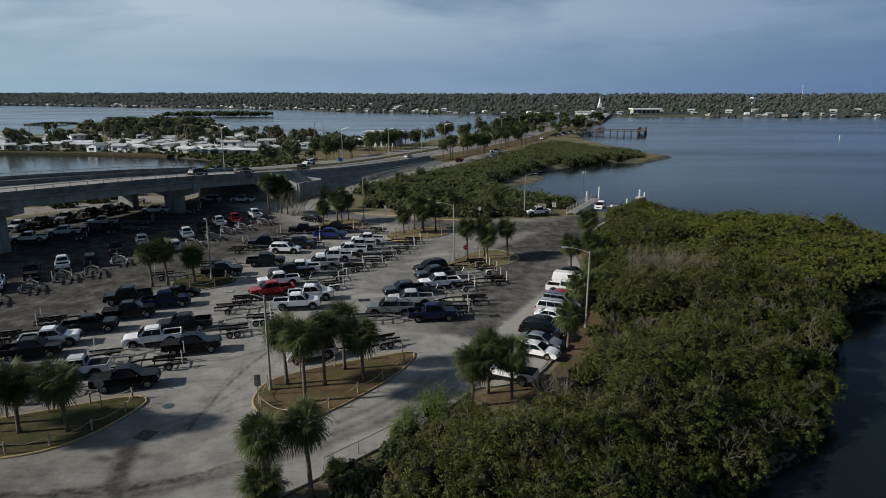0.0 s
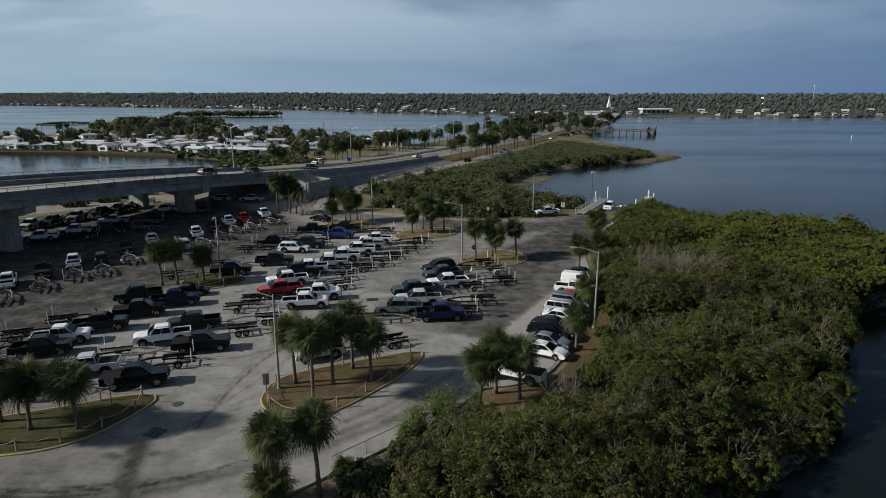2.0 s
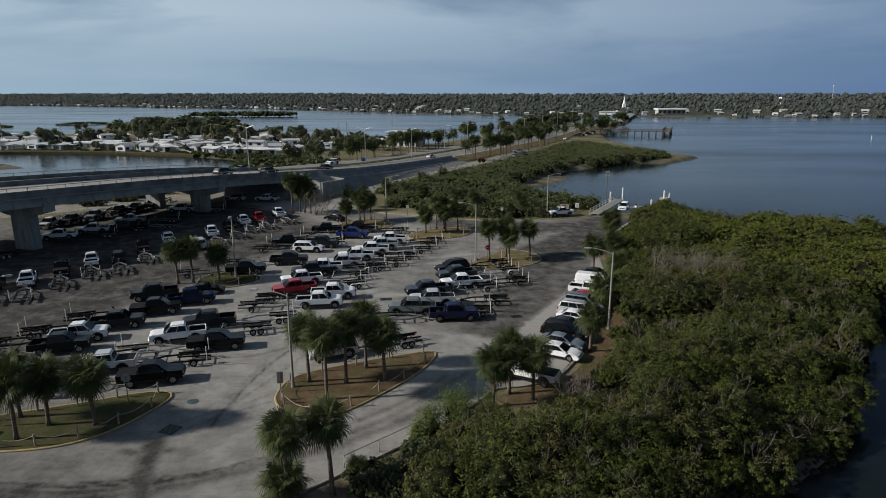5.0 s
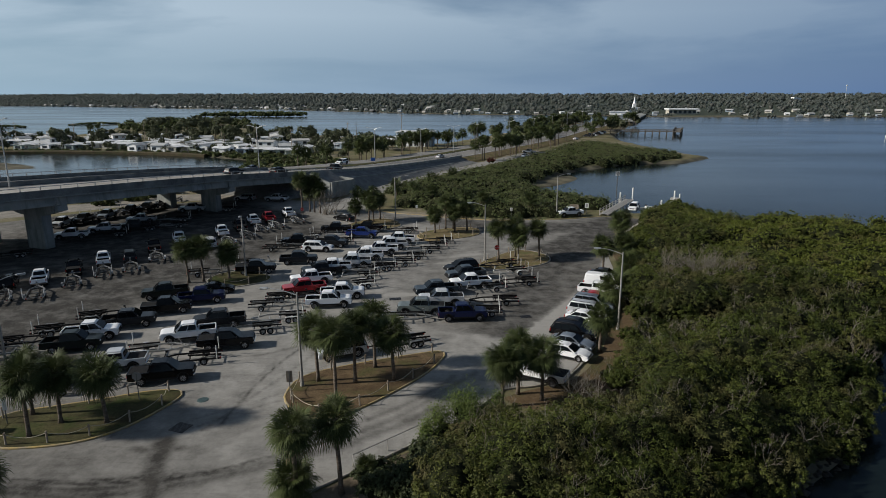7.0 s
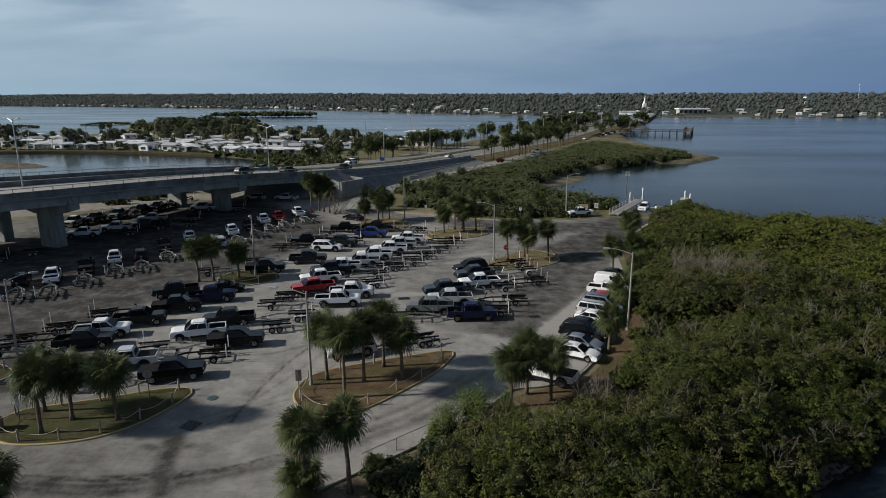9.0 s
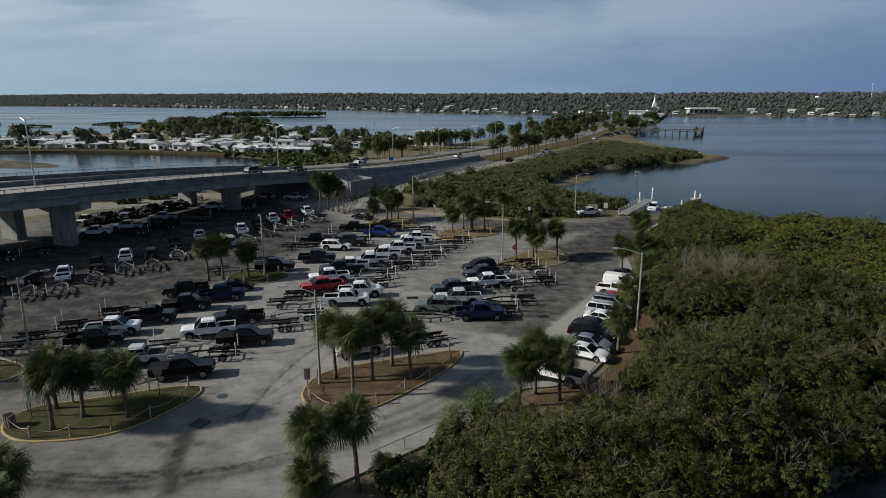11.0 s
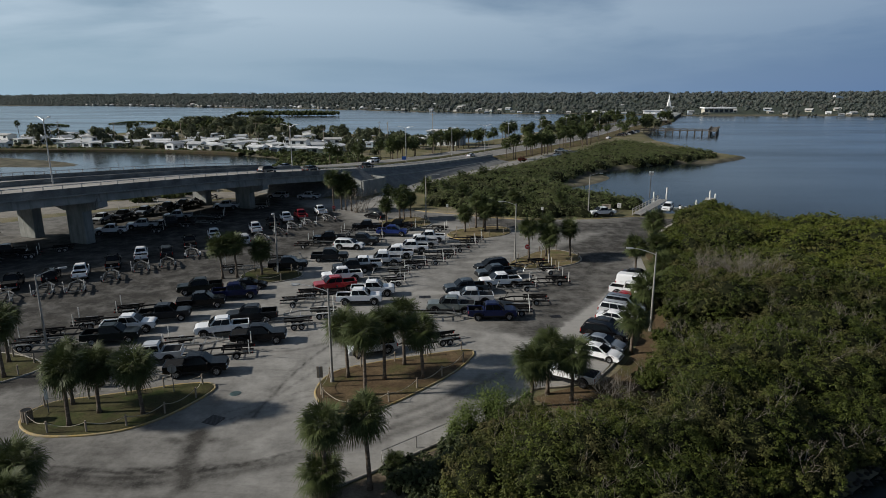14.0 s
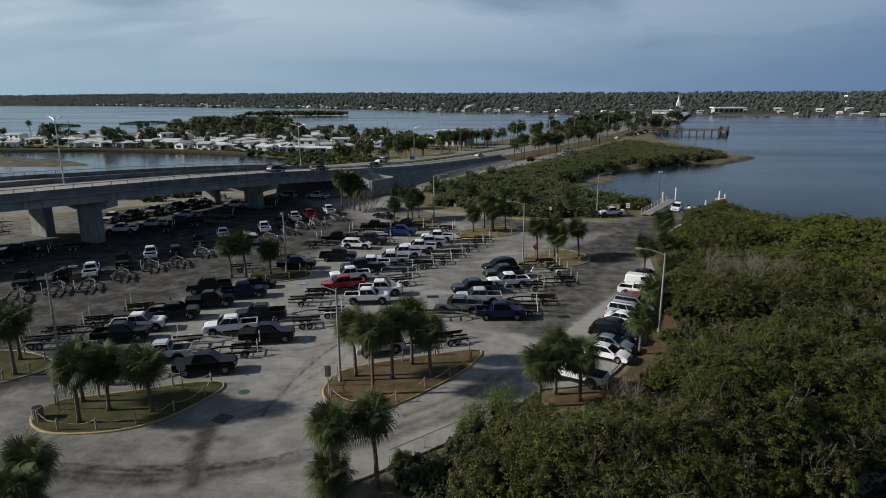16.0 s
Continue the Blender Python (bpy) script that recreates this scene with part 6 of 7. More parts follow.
def twig_field(name, label, spots, seed, mat, size=1.0, count=9):
    """Bare grey branches that fork upwards, as one mass."""
    rng = random.Random(seed)
    co, fs = [], []

    def stick(a, b, r0, r1):
        d = (b - a).normalized()
        q = d.to_track_quat("Z", "Y")
        k = len(co)
        for p, r in ((a, r0), (b, r1)):
            for j in range(3):
                v = p + q @ Vector((r * math.cos(j * 2.094), r * math.sin(j * 2.094), 0))
                co.append(tuple(v))
        for j in range(3):
            fs.append((k + j, k + (j + 1) % 3, k + 3 + (j + 1) % 3, k + 3 + j))

    def grow(p, d, length, r, depth):
        q = p + d * length
        stick(p, q, r, r * 0.65)
        if depth:
            for _ in range(rng.choice((2, 2, 3))):
                n = (d + Vector((rng.uniform(-0.7, 0.7), rng.uniform(-0.7, 0.7), rng.uniform(-0.15, 0.45)))).normalized()
                grow(q, n, length * rng.uniform(0.55, 0.85), r * 0.62, depth - 1)

    for x, y, z, k in spots:
        for _ in range(count):
            d = Vector((rng.uniform(-0.9, 0.9), rng.uniform(-0.9, 0.9), 0.8)).normalized()
            grow(Vector((x + rng.uniform(-0.8, 0.8) * size, y + rng.uniform(-0.8, 0.8) * size, z)), d, 1.0 * k, 0.028 * k, 3)
    me = raw_mesh("branches", np.array(co), np.array(fs), mat)
    t = thing(name, label, "branches", kind="stuff")
    part("branches", me, mat, t)
    return t


t_rng = random.Random(5)
dead_spots = [(t_rng.gauss(27.0, 2.6), t_rng.gauss(77.5, 2.2), 3.7, t_rng.uniform(0.9, 1.35)) for _ in range(34)]
dead_spots += [(t_rng.uniform(8.2, 10.8), t_rng.uniform(46.8, 50.4), 0.8, 1.05) for _ in range(9)]
dead_spots += [(c[0], c[1], c[3] * 0.80, 0.8) for c in near if t_rng.random() < 0.5]
dead_spots += [(c[0], c[1], c[3] * 0.82, 0.7) for c in front + pale if t_rng.random() < 0.5]
twig_field("bare_branches", "bare grey dead mangrove branches above the leaves", dead_spots, 9, M_TWIG, 1.0, 4)
# bare tree beside the bridge
twig_field("bare_tree", "leafless grey tree leaning beside the bridge", [(-33.4 + 0.8 * k, 135.5 + 0.25 * k, 0.0, 2.2) for k in range(4)], 17, M_TWIG, 0.5, 6)


# ---- rocks along the near shore ----
def rock_field(name, label, spots, seed, mat):
    """Broken stones of many sizes, as one mass."""
    rs = np.random.RandomState(seed)
    ico = bmesh.new()
    bmesh.ops.create_icosphere(ico, subdivisions=1, radius=1.0)
    iv, jf = np.array([v.co for v in ico.verts]), np.array([[v.index for v in f.verts] for f in ico.faces])
    ico.free()
    co, fs = [], []
    for i, (x, y, z, r) in enumerate(spots):
        v = iv * (1 + rs.uniform(-0.3, 0.3, (len(iv), 1))) * r * np.array([rs.uniform(0.7, 1.4), rs.uniform(0.7, 1.4), rs.uniform(0.45, 0.8)])
        co.append(v + (x, y, z))
        fs.append(jf + i * len(iv))
    t = thing(name, label, "rocks", kind="stuff")
    part("rocks", raw_mesh("rocks", np.concatenate(co), np.concatenate(fs), mat), mat, t)


k_rng = random.Random(31)
shore = smooth_line([(15, 32), (20.4, 38), (24.2, 40.8), (28.6, 44.8), (33.6, 51.6), (40.0, 61.2), (46.0, 72.0), (50.4, 75.8), (59, 80)], 0.35)
rock_spots = []
for p in shore:
    for _ in range(4):
        o = k_rng.uniform(-2.6, 0.7)
        rock_spots.append((p[0] + o * 0.78, p[1] - o * 0.62, WATER_Z + 0.05 - 0.38 * o + k_rng.uniform(-0.1, 0.05), k_rng.uniform(0.12, 0.40)))
rock_field("shore_rocks", "dark wet broken rocks along the mangrove shore", rock_spots, 3, M_ROCK)

# ---- lamps, signs, posts ----
def lot_lamp(x, y, arm, high=9.0):
    """A tall pole with a curved arm and a flat head; arm: its reach along x and y."""
    t = thing("street_lamp", "tall weathered grey street lamp with one curved arm", "street lamp", "lot lamps", m=Matrix.Translation((x, y, 0.03)))
    bm = bmesh.new()
    rod(bm, (0, 0, 0), (0, 0, high), 0.14, 0.075, 10)
    rod(bm, (0, 0, 0), (0, 0, 0.5), 0.2, 0.17, 10)
    part("pole", bm, M_POLE, t)
    a = Vector((arm[0], arm[1], 0))
    bm = bmesh.new()
    tube(bm, [Vector((0, 0, high - 0.25)) + a * u + Vector((0, 0, 0.55 * math.sin(u * 1.5))) for u in (0, 0.15, 0.35, 0.6, 0.85, 1.0)], [0.05, 0.045, 0.04, 0.035, 0.03, 0.03], 6)
    part("arm", bm, M_ALU, t)
    bm = bmesh.new()
    d = a.normalized()
    m = Matrix.Translation(a + d * 0.3 + Vector((0, 0, high + 0.27))) @ d.to_track_quat("X", "Z").to_matrix().to_4x4()
    box(bm, (0, 0, 0), (0.8, 0.3, 0.15), m, 0.05)
    head = part("lamp_head", bm, M_ALU, t, "pale metal lamp head")
    bm = bmesh.new()
    box(bm, (0.1, 0, -0.09), (0.4, 0.22, 0.06), m, 0.02)
    part("lens", bm, M_LAMPW, head)
    return t


for x, y, arm in ((-15.5, 52.1, (-2.7, 0.2)), (1.7, 97.9, (-2.1, 0.2)), (17.7, 135.2, (2.0, 0.2)), (-16.7, 131.0, (2.2, 0.1)), (-33.3, 87.2, (0.5, -1.9)), (16.3, 67.9, (-2.4, 0.6)), (-44.9, 54.2, (1.5, 1.4))):
    lot_lamp(x, y, arm)


def twin_lamp(i, offset, high=13.0):
    p, d, s = station(i)
    t = thing("street_lamp", "tall twin-arm highway lamp on the median", "street lamp", "highway lamps", m=Matrix.Translation(p + s * offset))
    bm = bmesh.new()
    rod(bm, (0, 0, 0), (0, 0, high), 0.15, 0.08, 8)
    part("pole", bm, M_ALU, t)
    for k in (-1, 1):
        bm = bmesh.new()
        tube(bm, [Vector((0, 0, high - 0.6)), Vector((0, 0, high - 0.2)) + s * k * 1.0, Vector((0, 0, high + 0.1)) + s * k * 2.4], 0.05, 6)
        part("arm", bm, M_ALU, t)
        bm = bmesh.new()
        m = Matrix.Translation(s * k * 2.7 + Vector((0, 0, high + 0.1))) @ s.to_track_quat("X", "Z").to_matrix().to_4x4()
        box(bm, (0, 0, 0), (0.9, 0.35, 0.16), m, 0.05)
        part("lamp_head", bm, M_ALU, t)
    return t


for x, y in ((-70.8, 99.0), (-45.0, 159.0), (-21, 214), (-8, 243), (4, 268), (14, 290), (33, 324), (46, 360), (60, 398), (76, 440), (92, 480), (106, 515)):
    twin_lamp(nearest(x, y), 12.0 if y < 100 else 13.5 if y < 170 else 14.5, 12.0 if y < 230 else 11.0)


def octagon(bm, r, x0, x1):
    a = [bm.verts.new((x0, r * math.cos(radians(22.5 + 45 * k)), r * math.sin(radians(22.5 + 45 * k)))) for k in range(8)]
    b = [bm.verts.new((x1, v.co.y, v.co.z)) for v in a]
    bm.faces.new(a)
    bm.faces.new(b[::-1])
    for k in range(8):
        bm.faces.new((a[k], a[(k + 1) % 8], b[(k + 1) % 8], b[k]))
    bmesh.ops.recalc_face_normals(bm, faces=bm.faces)


def lettering(text, size, material, parent, loc, turn):
    cu = bpy.data.curves.new("lettering", "FONT")
    cu.body, cu.size, cu.align_x, cu.align_y, cu.extrude = text, size, "CENTER", "CENTER", 0.004
    cu.materials.append(material)
    ob = new("lettering", cu)
    ob.parent = parent
    ob.matrix_local = Matrix.Translation(loc) @ turn
    return ob


def stop_sign(x, y, facing):
    """A stop sign whose face looks along its x axis."""
    t = thing("stop_sign", "octagonal red stop sign on a thin steel post", "stop sign", "stop signs", m=pose(x, y, 0.1, 0, 0, facing))
    bm = bmesh.new()
    box(bm, (-0.05, 0, 1.2), (0.05, 0.06, 2.4))
    part("post", bm, M_GALV, t)
    bm = bmesh.new()
    octagon(bm, 0.42, -0.012, 0.0)
    back = part("back_plate", bm, M_SIGNB, t, "bare metal back")
    back.matrix_local = Matrix.Translation((-0.01, 0, 2.2))
    bm = bmesh.new()
    octagon(bm, 0.40, 0.0, 0.012)
    face = part("face", bm, M_RED, t, "red face")
    face.matrix_local = Matrix.Translation((0, 0, 2.2))
    lettering("STOP", 0.26, M_SIGN, t, (0.018, 0, 2.2), pose(0, 0, 0, 90, 0, 90))
    return t


stop_sign(-36.3, 129.6, -75)
stop_sign(3.6, 97.2, -80)
stop_sign(-29.0, 48.9, 100)


def board_sign(x, y, facing, w, h, z, material, label, posts=1, bars=()):
    t = thing("sign", label, "sign", m=pose(x, y, 0.05, 0, 0, facing))
    for k in range(posts):
        bm = bmesh.new()
        box(bm, (-0.05, (k - (posts - 1) / 2) * w * 0.7, (z + h / 2) / 2), (0.07, 0.07, z + h / 2) if z < 4 else (0.2, 0.2, z + h / 2))
        part("post", bm, M_GALV if posts == 1 else M_TIMBER, t)
    bm = bmesh.new()
    box(bm, (0, 0, z), (0.03, w, h), bevel=0.01)
    face = part("panel", bm, material, t)
    for dz, bw, bh in bars:
        bm = bmesh.new()
        box(bm, (0.018, 0, z + dz), (0.008, bw, bh))
        part("bar", bm, M_TRIMB, face)
    return t


board_sign(-12.5, 134.6, -90, 0.5, 0.62, 2.1, M_SIGN, "small white traffic sign on a steel post", 1, ((0.12, 0.3, 0.06), (-0.05, 0.3, 0.06)))
board_sign(7.8, 132.4, -95, 0.5, 0.62, 2.1, M_SIGN, "small white traffic sign on a steel post", 1, ((0.12, 0.3, 0.06), (-0.05, 0.3, 0.06)))
board_sign(-16.3, 51.0, 100, 0.55, 1.1, 1.5, M_TIMBER, "narrow brown board sign on a post", 1)
board_sign(21.8, 137.6, -100, 1.9, 1.0, 1.8, M_TIMBER, "brown notice board on two posts beside the ramp", 2, ((0.2, 1.2, 0.1), (-0.1, 1.2, 0.1)))
board_sign(24.6, 138.0, -100, 0.8, 1.0, 2.0, M_SIGN, "white notice board beside the ramp", 1, ((0.25, 0.5, 0.08), (0.05, 0.5, 0.08), (-0.2, 0.5, 0.08)))
board_sign(36.0, 161.0, -95, 1.05, 1.0, 6.2, M_SIGN, "white channel marker board on a tall pile", 1, ((0.3, 1.1, 0.12), (0.0, 1.1, 0.12), (-0.3, 1.1, 0.12)))
p, d, s = station(nearest(-31, 193))
board_sign(p.x - 1.0, p.y + 0.5, -80, 1.3, 1.0, 2.9, M_BLUES, "blue roadside sign behind the highway rail", 1).location.z = p.z + 0.05
board_sign(-37.5, 44.3, -60, 0.3, 1.3, 1.9, M_SIGN, "thin white marker on the island", 1)


def bollards(outline, gap, inset, skip=()):
    """Wooden posts inside an island's kerb, with a slack rope from one to the next."""
    line = [Vector((p[0], p[1], 0)) for p in smooth_line(outline, 0.4, True)]
    mid = sum(line, Vector()) / len(line)
    spots, run = [], gap
    for a, b in zip(line, line[1:] + line[:1]):
        run += (b - a).length
        if run >= gap:
            run = 0
            spots.append(a + (mid - a).normalized() * inset)
    rng = random.Random(len(line))
    for i, p in enumerate(spots):
        t = thing("bollard", "grey weathered timber bollard", "bollard", "rope fence posts", m=Matrix.Translation((p.x, p.y, 0.12)))
        bm = bmesh.new()
        rod(bm, (0, 0, -0.05), (rng.uniform(-0.04, 0.04), rng.uniform(-0.04, 0.04), 1.0), 0.075, 0.07, 8)
        part("post", bm, M_TIMBER, t)
        if i in skip:
            continue
        q = spots[(i + 1) % len(spots)]
        bm = bmesh.new()
        tube(bm, [p.lerp(q, u) - p + Vector((0, 0, 0.85 - 0.45 * 4 * u * (1 - u) * 0.8)) for u in (0, 0.12, 0.25, 0.4, 0.5, 0.6, 0.75, 0.88, 1)], 0.022, 5)
        part("rope", bm, M_ROPE, t)


bollards(ISLANDS["left"], 3.2, 0.5, (3,))
bollards(ISLANDS["centre"], 3.6, 0.5, (5,))
for key in ("lamp", "north", "middle", "ramp", "gate"):
    bollards(ISLANDS[key], 3.4, 0.5, range(0, 20, 2))

# waste barrel, grates, lids
t = thing("trash_barrel", "brown slatted waste barrel at the island's end", "trash can", m=Matrix.Translation((-38.3, 42.9, 0.13)))
bm = bmesh.new()
rod(bm, (0, 0, 0), (0, 0, 0.95), 0.36, 0.38, 16)
part("liner", bm, M_BLACKM, t)
slat = bmesh.new()
box(slat, (0, 0, 0.48), (0.05, 0.11, 0.98))
slat = mesh_of("slat", slat, M_TIMBER)
for k in range(16):
    ob = part("slat", slat, None, t)
    ob.matrix_local = pose(0.41 * math.cos(k * math.tau / 16), 0.41 * math.sin(k * math.tau / 16), 0, 0, 0, k * 22.5)


def grate(x, y, w, l, turn):
    t = thing("storm_drain", "dark square iron storm drain grate", "storm drain", "storm drains", m=pose(x, y, 0.034, 0, 0, turn))
    bm = bmesh.new()
    box(bm, (0, 0, 0), (w, l, 0.02))
    part("frame", bm, M_BLACKM, t)
    bar = bmesh.new()
    box(bar, (0, 0, 0.015), (w * 0.9, 0.05, 0.02))
    bar = mesh_of("bar", bar, M_RIMD)
    for k in range(int(l / 0.14)):
        part("bar", bar, None, t).matrix_local = Matrix.Translation((0, -l / 2 + 0.1 + k * 0.14, 0))


grate(-23.3, 44.5, 1.35, 1.35, -17)
grate(-10.2, 77.7, 1.5, 1.0, 10)
grate(6.2, 71.7, 1.3, 0.9, 15)
t = thing("manhole_cover", "round greenish iron manhole cover in the asphalt", "manhole cover", m=Matrix.Translation((-23.5, 49.2, 0.034)))
bm = bmesh.new()
rod(bm, (0, 0, 0), (0, 0, 0.02), 0.5, 0.48, 20)
part("lid", bm, paint("green_iron", two((0.06, 0.11, 0.11), (0.05, 0.07, 0.07), 4.0), 0.6, 0.4), t)

# pipe rail beside the near road
t = thing("pipe_fence", "low rusty pipe fence beside the road", "fence", m=Matrix.Translation((0, 0, 0)))
run = [(-8.1, 38.4), (-8.5, 39.7), (-6.3, 41.9), (-4.1, 44.1), (-2.6, 45.9)]
for a, b in zip(run, run[1:]):
    bm = bmesh.new()
    rod(bm, (*a, 1.0), (*b, 1.0), 0.035, n=6)
    part("rail", bm, M_POLE, t)
for p in run:
    bm = bmesh.new()
    rod(bm, (*p, 0), (*p, 1.03), 0.045, n=6)
    part("post", bm, M_POLE, t)


def wheel_stop(x, y, turn):
    t = thing("wheel_stop", "pale concrete wheel stop", "wheel stop", "wheel stops", m=pose(x, y, 0.03, 0, 0, turn))
    bm = bmesh.new()
    prism(bm, [(-0.1, 0), (0.1, 0), (0.07, 0.13), (-0.07, 0.13)], -0.9, 0.9)
    part("block", bm, M_KERBW, t)


for k in range(11):
    wheel_stop(11.0 + k * 0.98, 59.0 + k * 2.66, -27 + k * 0.7)

# ---- dock at the ramp ----
def dock(a, b, wide, z, rails):
    a, b = Vector((*a, 0)), Vector((*b, 0))
    d = (b - a).normalized()
    s = Vector((-d.y, d.x, 0))
    t = thing("dock", "weathered timber boarding dock with pile rails", "dock", m=Matrix.Translation(a) @ Matrix((d, s, Vector((0, 0, 1)))).transposed().to_4x4())
    length = (b - a).length
    plank = bmesh.new()
    box(plank, (0, 0, z), (0.17, wide, 0.05))
    plank = mesh_of("plank", plank, M_DOCK)
    n = int(length / 0.19)
    for k in range(n):
        part("plank", plank, None, t).matrix_local = Matrix.Translation((0.1 + k * 0.19, 0, 0.004 * (k % 3)))
    for y in (-1, 1):
        bm = bmesh.new()
        box(bm, (length / 2, y * wide * 0.42, z - 0.14), (length, 0.08, 0.22))
        part("stringer", bm, M_DOCK, t)
        k = 0.3
        while k < length:
            bm = bmesh.new()
            top = z + (1.1 if y in rails else 0.1)
            rod(bm, (k, y * wide * 0.5, -2.2), (k, y * wide * 0.5, top), 0.11, n=8)
            part("pile", bm, M_DOCK, t)
            k += 2.6
        if y in rails:
            for h in (0.55, 1.0):
                bm = bmesh.new()
                box(bm, (length / 2, y * wide * 0.5, z + h), (length - 0.4, 0.06, 0.14))
                part("rail", bm, M_DOCK, t)
    return t


dock((28.2, 137.0), (38.6, 157.5), 2.0, 0.35, (1,))
dock((45.2, 146.0), (50.5, 160.5), 1.8, 0.35, ())


def piling(x, y, top):
    t = thing("piling", "white capped mooring pile standing in the water", "piling", "white mooring piles", m=Matrix.Translation((x, y, -2.5)))
    bm = bmesh.new()
    rod(bm, (0, 0, 0), (0, 0, top + 2.5), 0.2, 0.19, 12)
    part("pile", bm, M_PVC, t)
    bm = bmesh.new()
    rod(bm, (0, 0, top + 2.5), (0, 0, top + 2.85), 0.22, 0.02, 12)
    part("cap", bm, M_PVC, t)


for x, y, z in ((36.6, 159.2, 1.6), (40.6, 163, 2.2), (49.6, 158.0, 2.2), (50.4, 156.5, 1.7), (43.6, 148.0, 1.5)):
    piling(x, y, z)


def skiff(x, y, z, heading, label, pitch=0):
    t = thing("boat", label, "boat", m=pose(x, y, z, 0, pitch, heading))
    bm = bmesh.new()
    rows = []
    for u, w, k, g in ((-2.6, 0.95, 0.12, 0.85), (-1.0, 1.02, 0.05, 0.85), (0.8, 0.98, 0.02, 0.9), (2.0, 0.62, 0.12, 1.0), (2.9, 0.03, 0.55, 1.1)):
        rows.append([bm.verts.new(p) for p in ((u, -w, g), (u, -w * 0.8, 0.35 + k), (u, 0, k), (u, w * 0.8, 0.35 + k), (u, w, g), (u, w * 0.86, g), (u, w * 0.8, 0.5 + k * 0.5), (u, -w * 0.8, 0.5 + k * 0.5), (u, -w * 0.86, g))])
    for a, b in zip(rows, rows[1:]):
        for k in range(9):
            bm.faces.new((a[k], a[(k + 1) % 9], b[(k + 1) % 9], b[k]))
    bm.faces.new(rows[0])
    bm.faces.new(rows[-1][::-1])
    bmesh.ops.recalc_face_normals(bm, faces=bm.faces)
    part("hull", bm, M_PVC, t, "white glass-fibre hull")
    bm = bmesh.new()
    box(bm, (0.1, 0, 0.95), (0.7, 0.6, 0.9), bevel=0.08)
    part("console", bm, M_PVC, t)
    bm = bmesh.new()
    box(bm, (0.4, 0, 1.5), (0.04, 0.6, 0.35), pose(0, 0, 0, 0, 0, 0))
    part("windscreen", bm, M_GLASS, t)
    bm = bmesh.new()
    box(bm, (-2.75, 0, 1.05), (0.5, 0.4, 0.5), bevel=0.1)
    box(bm, (-2.8, 0, 0.45), (0.2, 0.14, 0.8))
    part("outboard_motor", bm, M_TRIMB, t)


skiff(40.0, 146.8, -0.75, -148, "small white boat on a trailer at the ramp")

# ---- causeway, mobile homes, far town ----
f_rng = random.Random(77)
M_WALLS = [paint(n, per_object(c, 0.1, 0.8), 0.8) for n, c in (("white_siding", (0.80, 0.81, 0.81)), ("cream_siding", (0.42, 0.40, 0.34)), ("pale_green_siding", (0.32, 0.37, 0.34)), ("pale_blue_siding", (0.28, 0.35, 0.42)))]
M_ROOFS = [paint(n, two(a, b, 0.6, 4.0), 0.7, bump=0.1) for n, a, b in (("white_roof", (0.70, 0.71, 0.72), (0.52, 0.53, 0.53)), ("grey_roof", (0.34, 0.34, 0.33), (0.42, 0.41, 0.39)), ("silver_roof", (0.40, 0.41, 0.42), (0.32, 0.33, 0.33)))]
M_PANE = paint("house_window", (0.03, 0.035, 0.04), 0.1, spec=0.6)


def home(l, w, h, pitch, wall_m, roof_m, porch):
    """A single-storey home with a low gabled roof; its long side faces -y."""
    t = thing("mobile_home", "low white mobile home with a pale gabled roof", "mobile home", "mobile homes by the lagoon")
    bm = bmesh.new()
    prism(bm, [(-w / 2, 0), (w / 2, 0), (w / 2, h), (0, h + pitch), (-w / 2, h)], -l / 2, l / 2)
    bmesh.ops.rotate(bm, verts=bm.verts, matrix=Matrix.Rotation(radians(90), 3, "Z"))
    wall = part("wall", bm, wall_m, t)
    bm = bmesh.new()
    o = 0.45
    k = pitch / (w / 2)
    prism(bm, [(-w / 2 - o, h - k * o), (0, h + pitch), (w / 2 + o, h - k * o), (w / 2 + o, h - k * o + 0.16), (0, h + pitch + 0.16), (-w / 2 - o, h - k * o + 0.16)], -l / 2 - 0.3, l / 2 + 0.3)
    bmesh.ops.rotate(bm, verts=bm.verts, matrix=Matrix.Rotation(radians(90), 3, "Z"))
    part("roof", bm, roof_m, t)
    n = int(l / 3.4)
    for i in range(n):
        x = -l / 2 + l * (i + 0.5) / n
        bm = bmesh.new()
        if i == n // 2:
            box(bm, (x, -w / 2 - 0.02, 1.1), (0.95, 0.07, 2.1))
            part("door", bm, M_SIGNB, t)
        else:
            box(bm, (x, -w / 2 - 0.02, 1.55), (1.9, 0.07, 1.25))
            part("window", bm, M_PANE, t)
        if h > 4:
            bm = bmesh.new()
            box(bm, (x, -w / 2 - 0.02, 3.6), (1.7, 0.07, 1.2))
            part("window", bm, M_PANE, t)
    for y in (-1, 1):
        bm = bmesh.new()
        box(bm, (y * (l / 2 + 0.02), 0, 1.6), (0.07, 2.6, 1.2))
        part("window", bm, M_PANE, t)
    if porch:
        bm = bmesh.new()
        box(bm, (l * 0.2, -w / 2 - 1.6, h - 0.15), (l * 0.5, 3.2, 0.14))
        pr = part("porch_roof", bm, roof_m, t)
        for x in (-0.03, 0.43):
            bm = bmesh.new()
            rod(bm, (l * x, -w / 2 - 3.0, 0), (l * x, -w / 2 - 3.0, h - 0.2), 0.07, n=6)
            part("porch_post", bm, M_PVC, t)
    return t


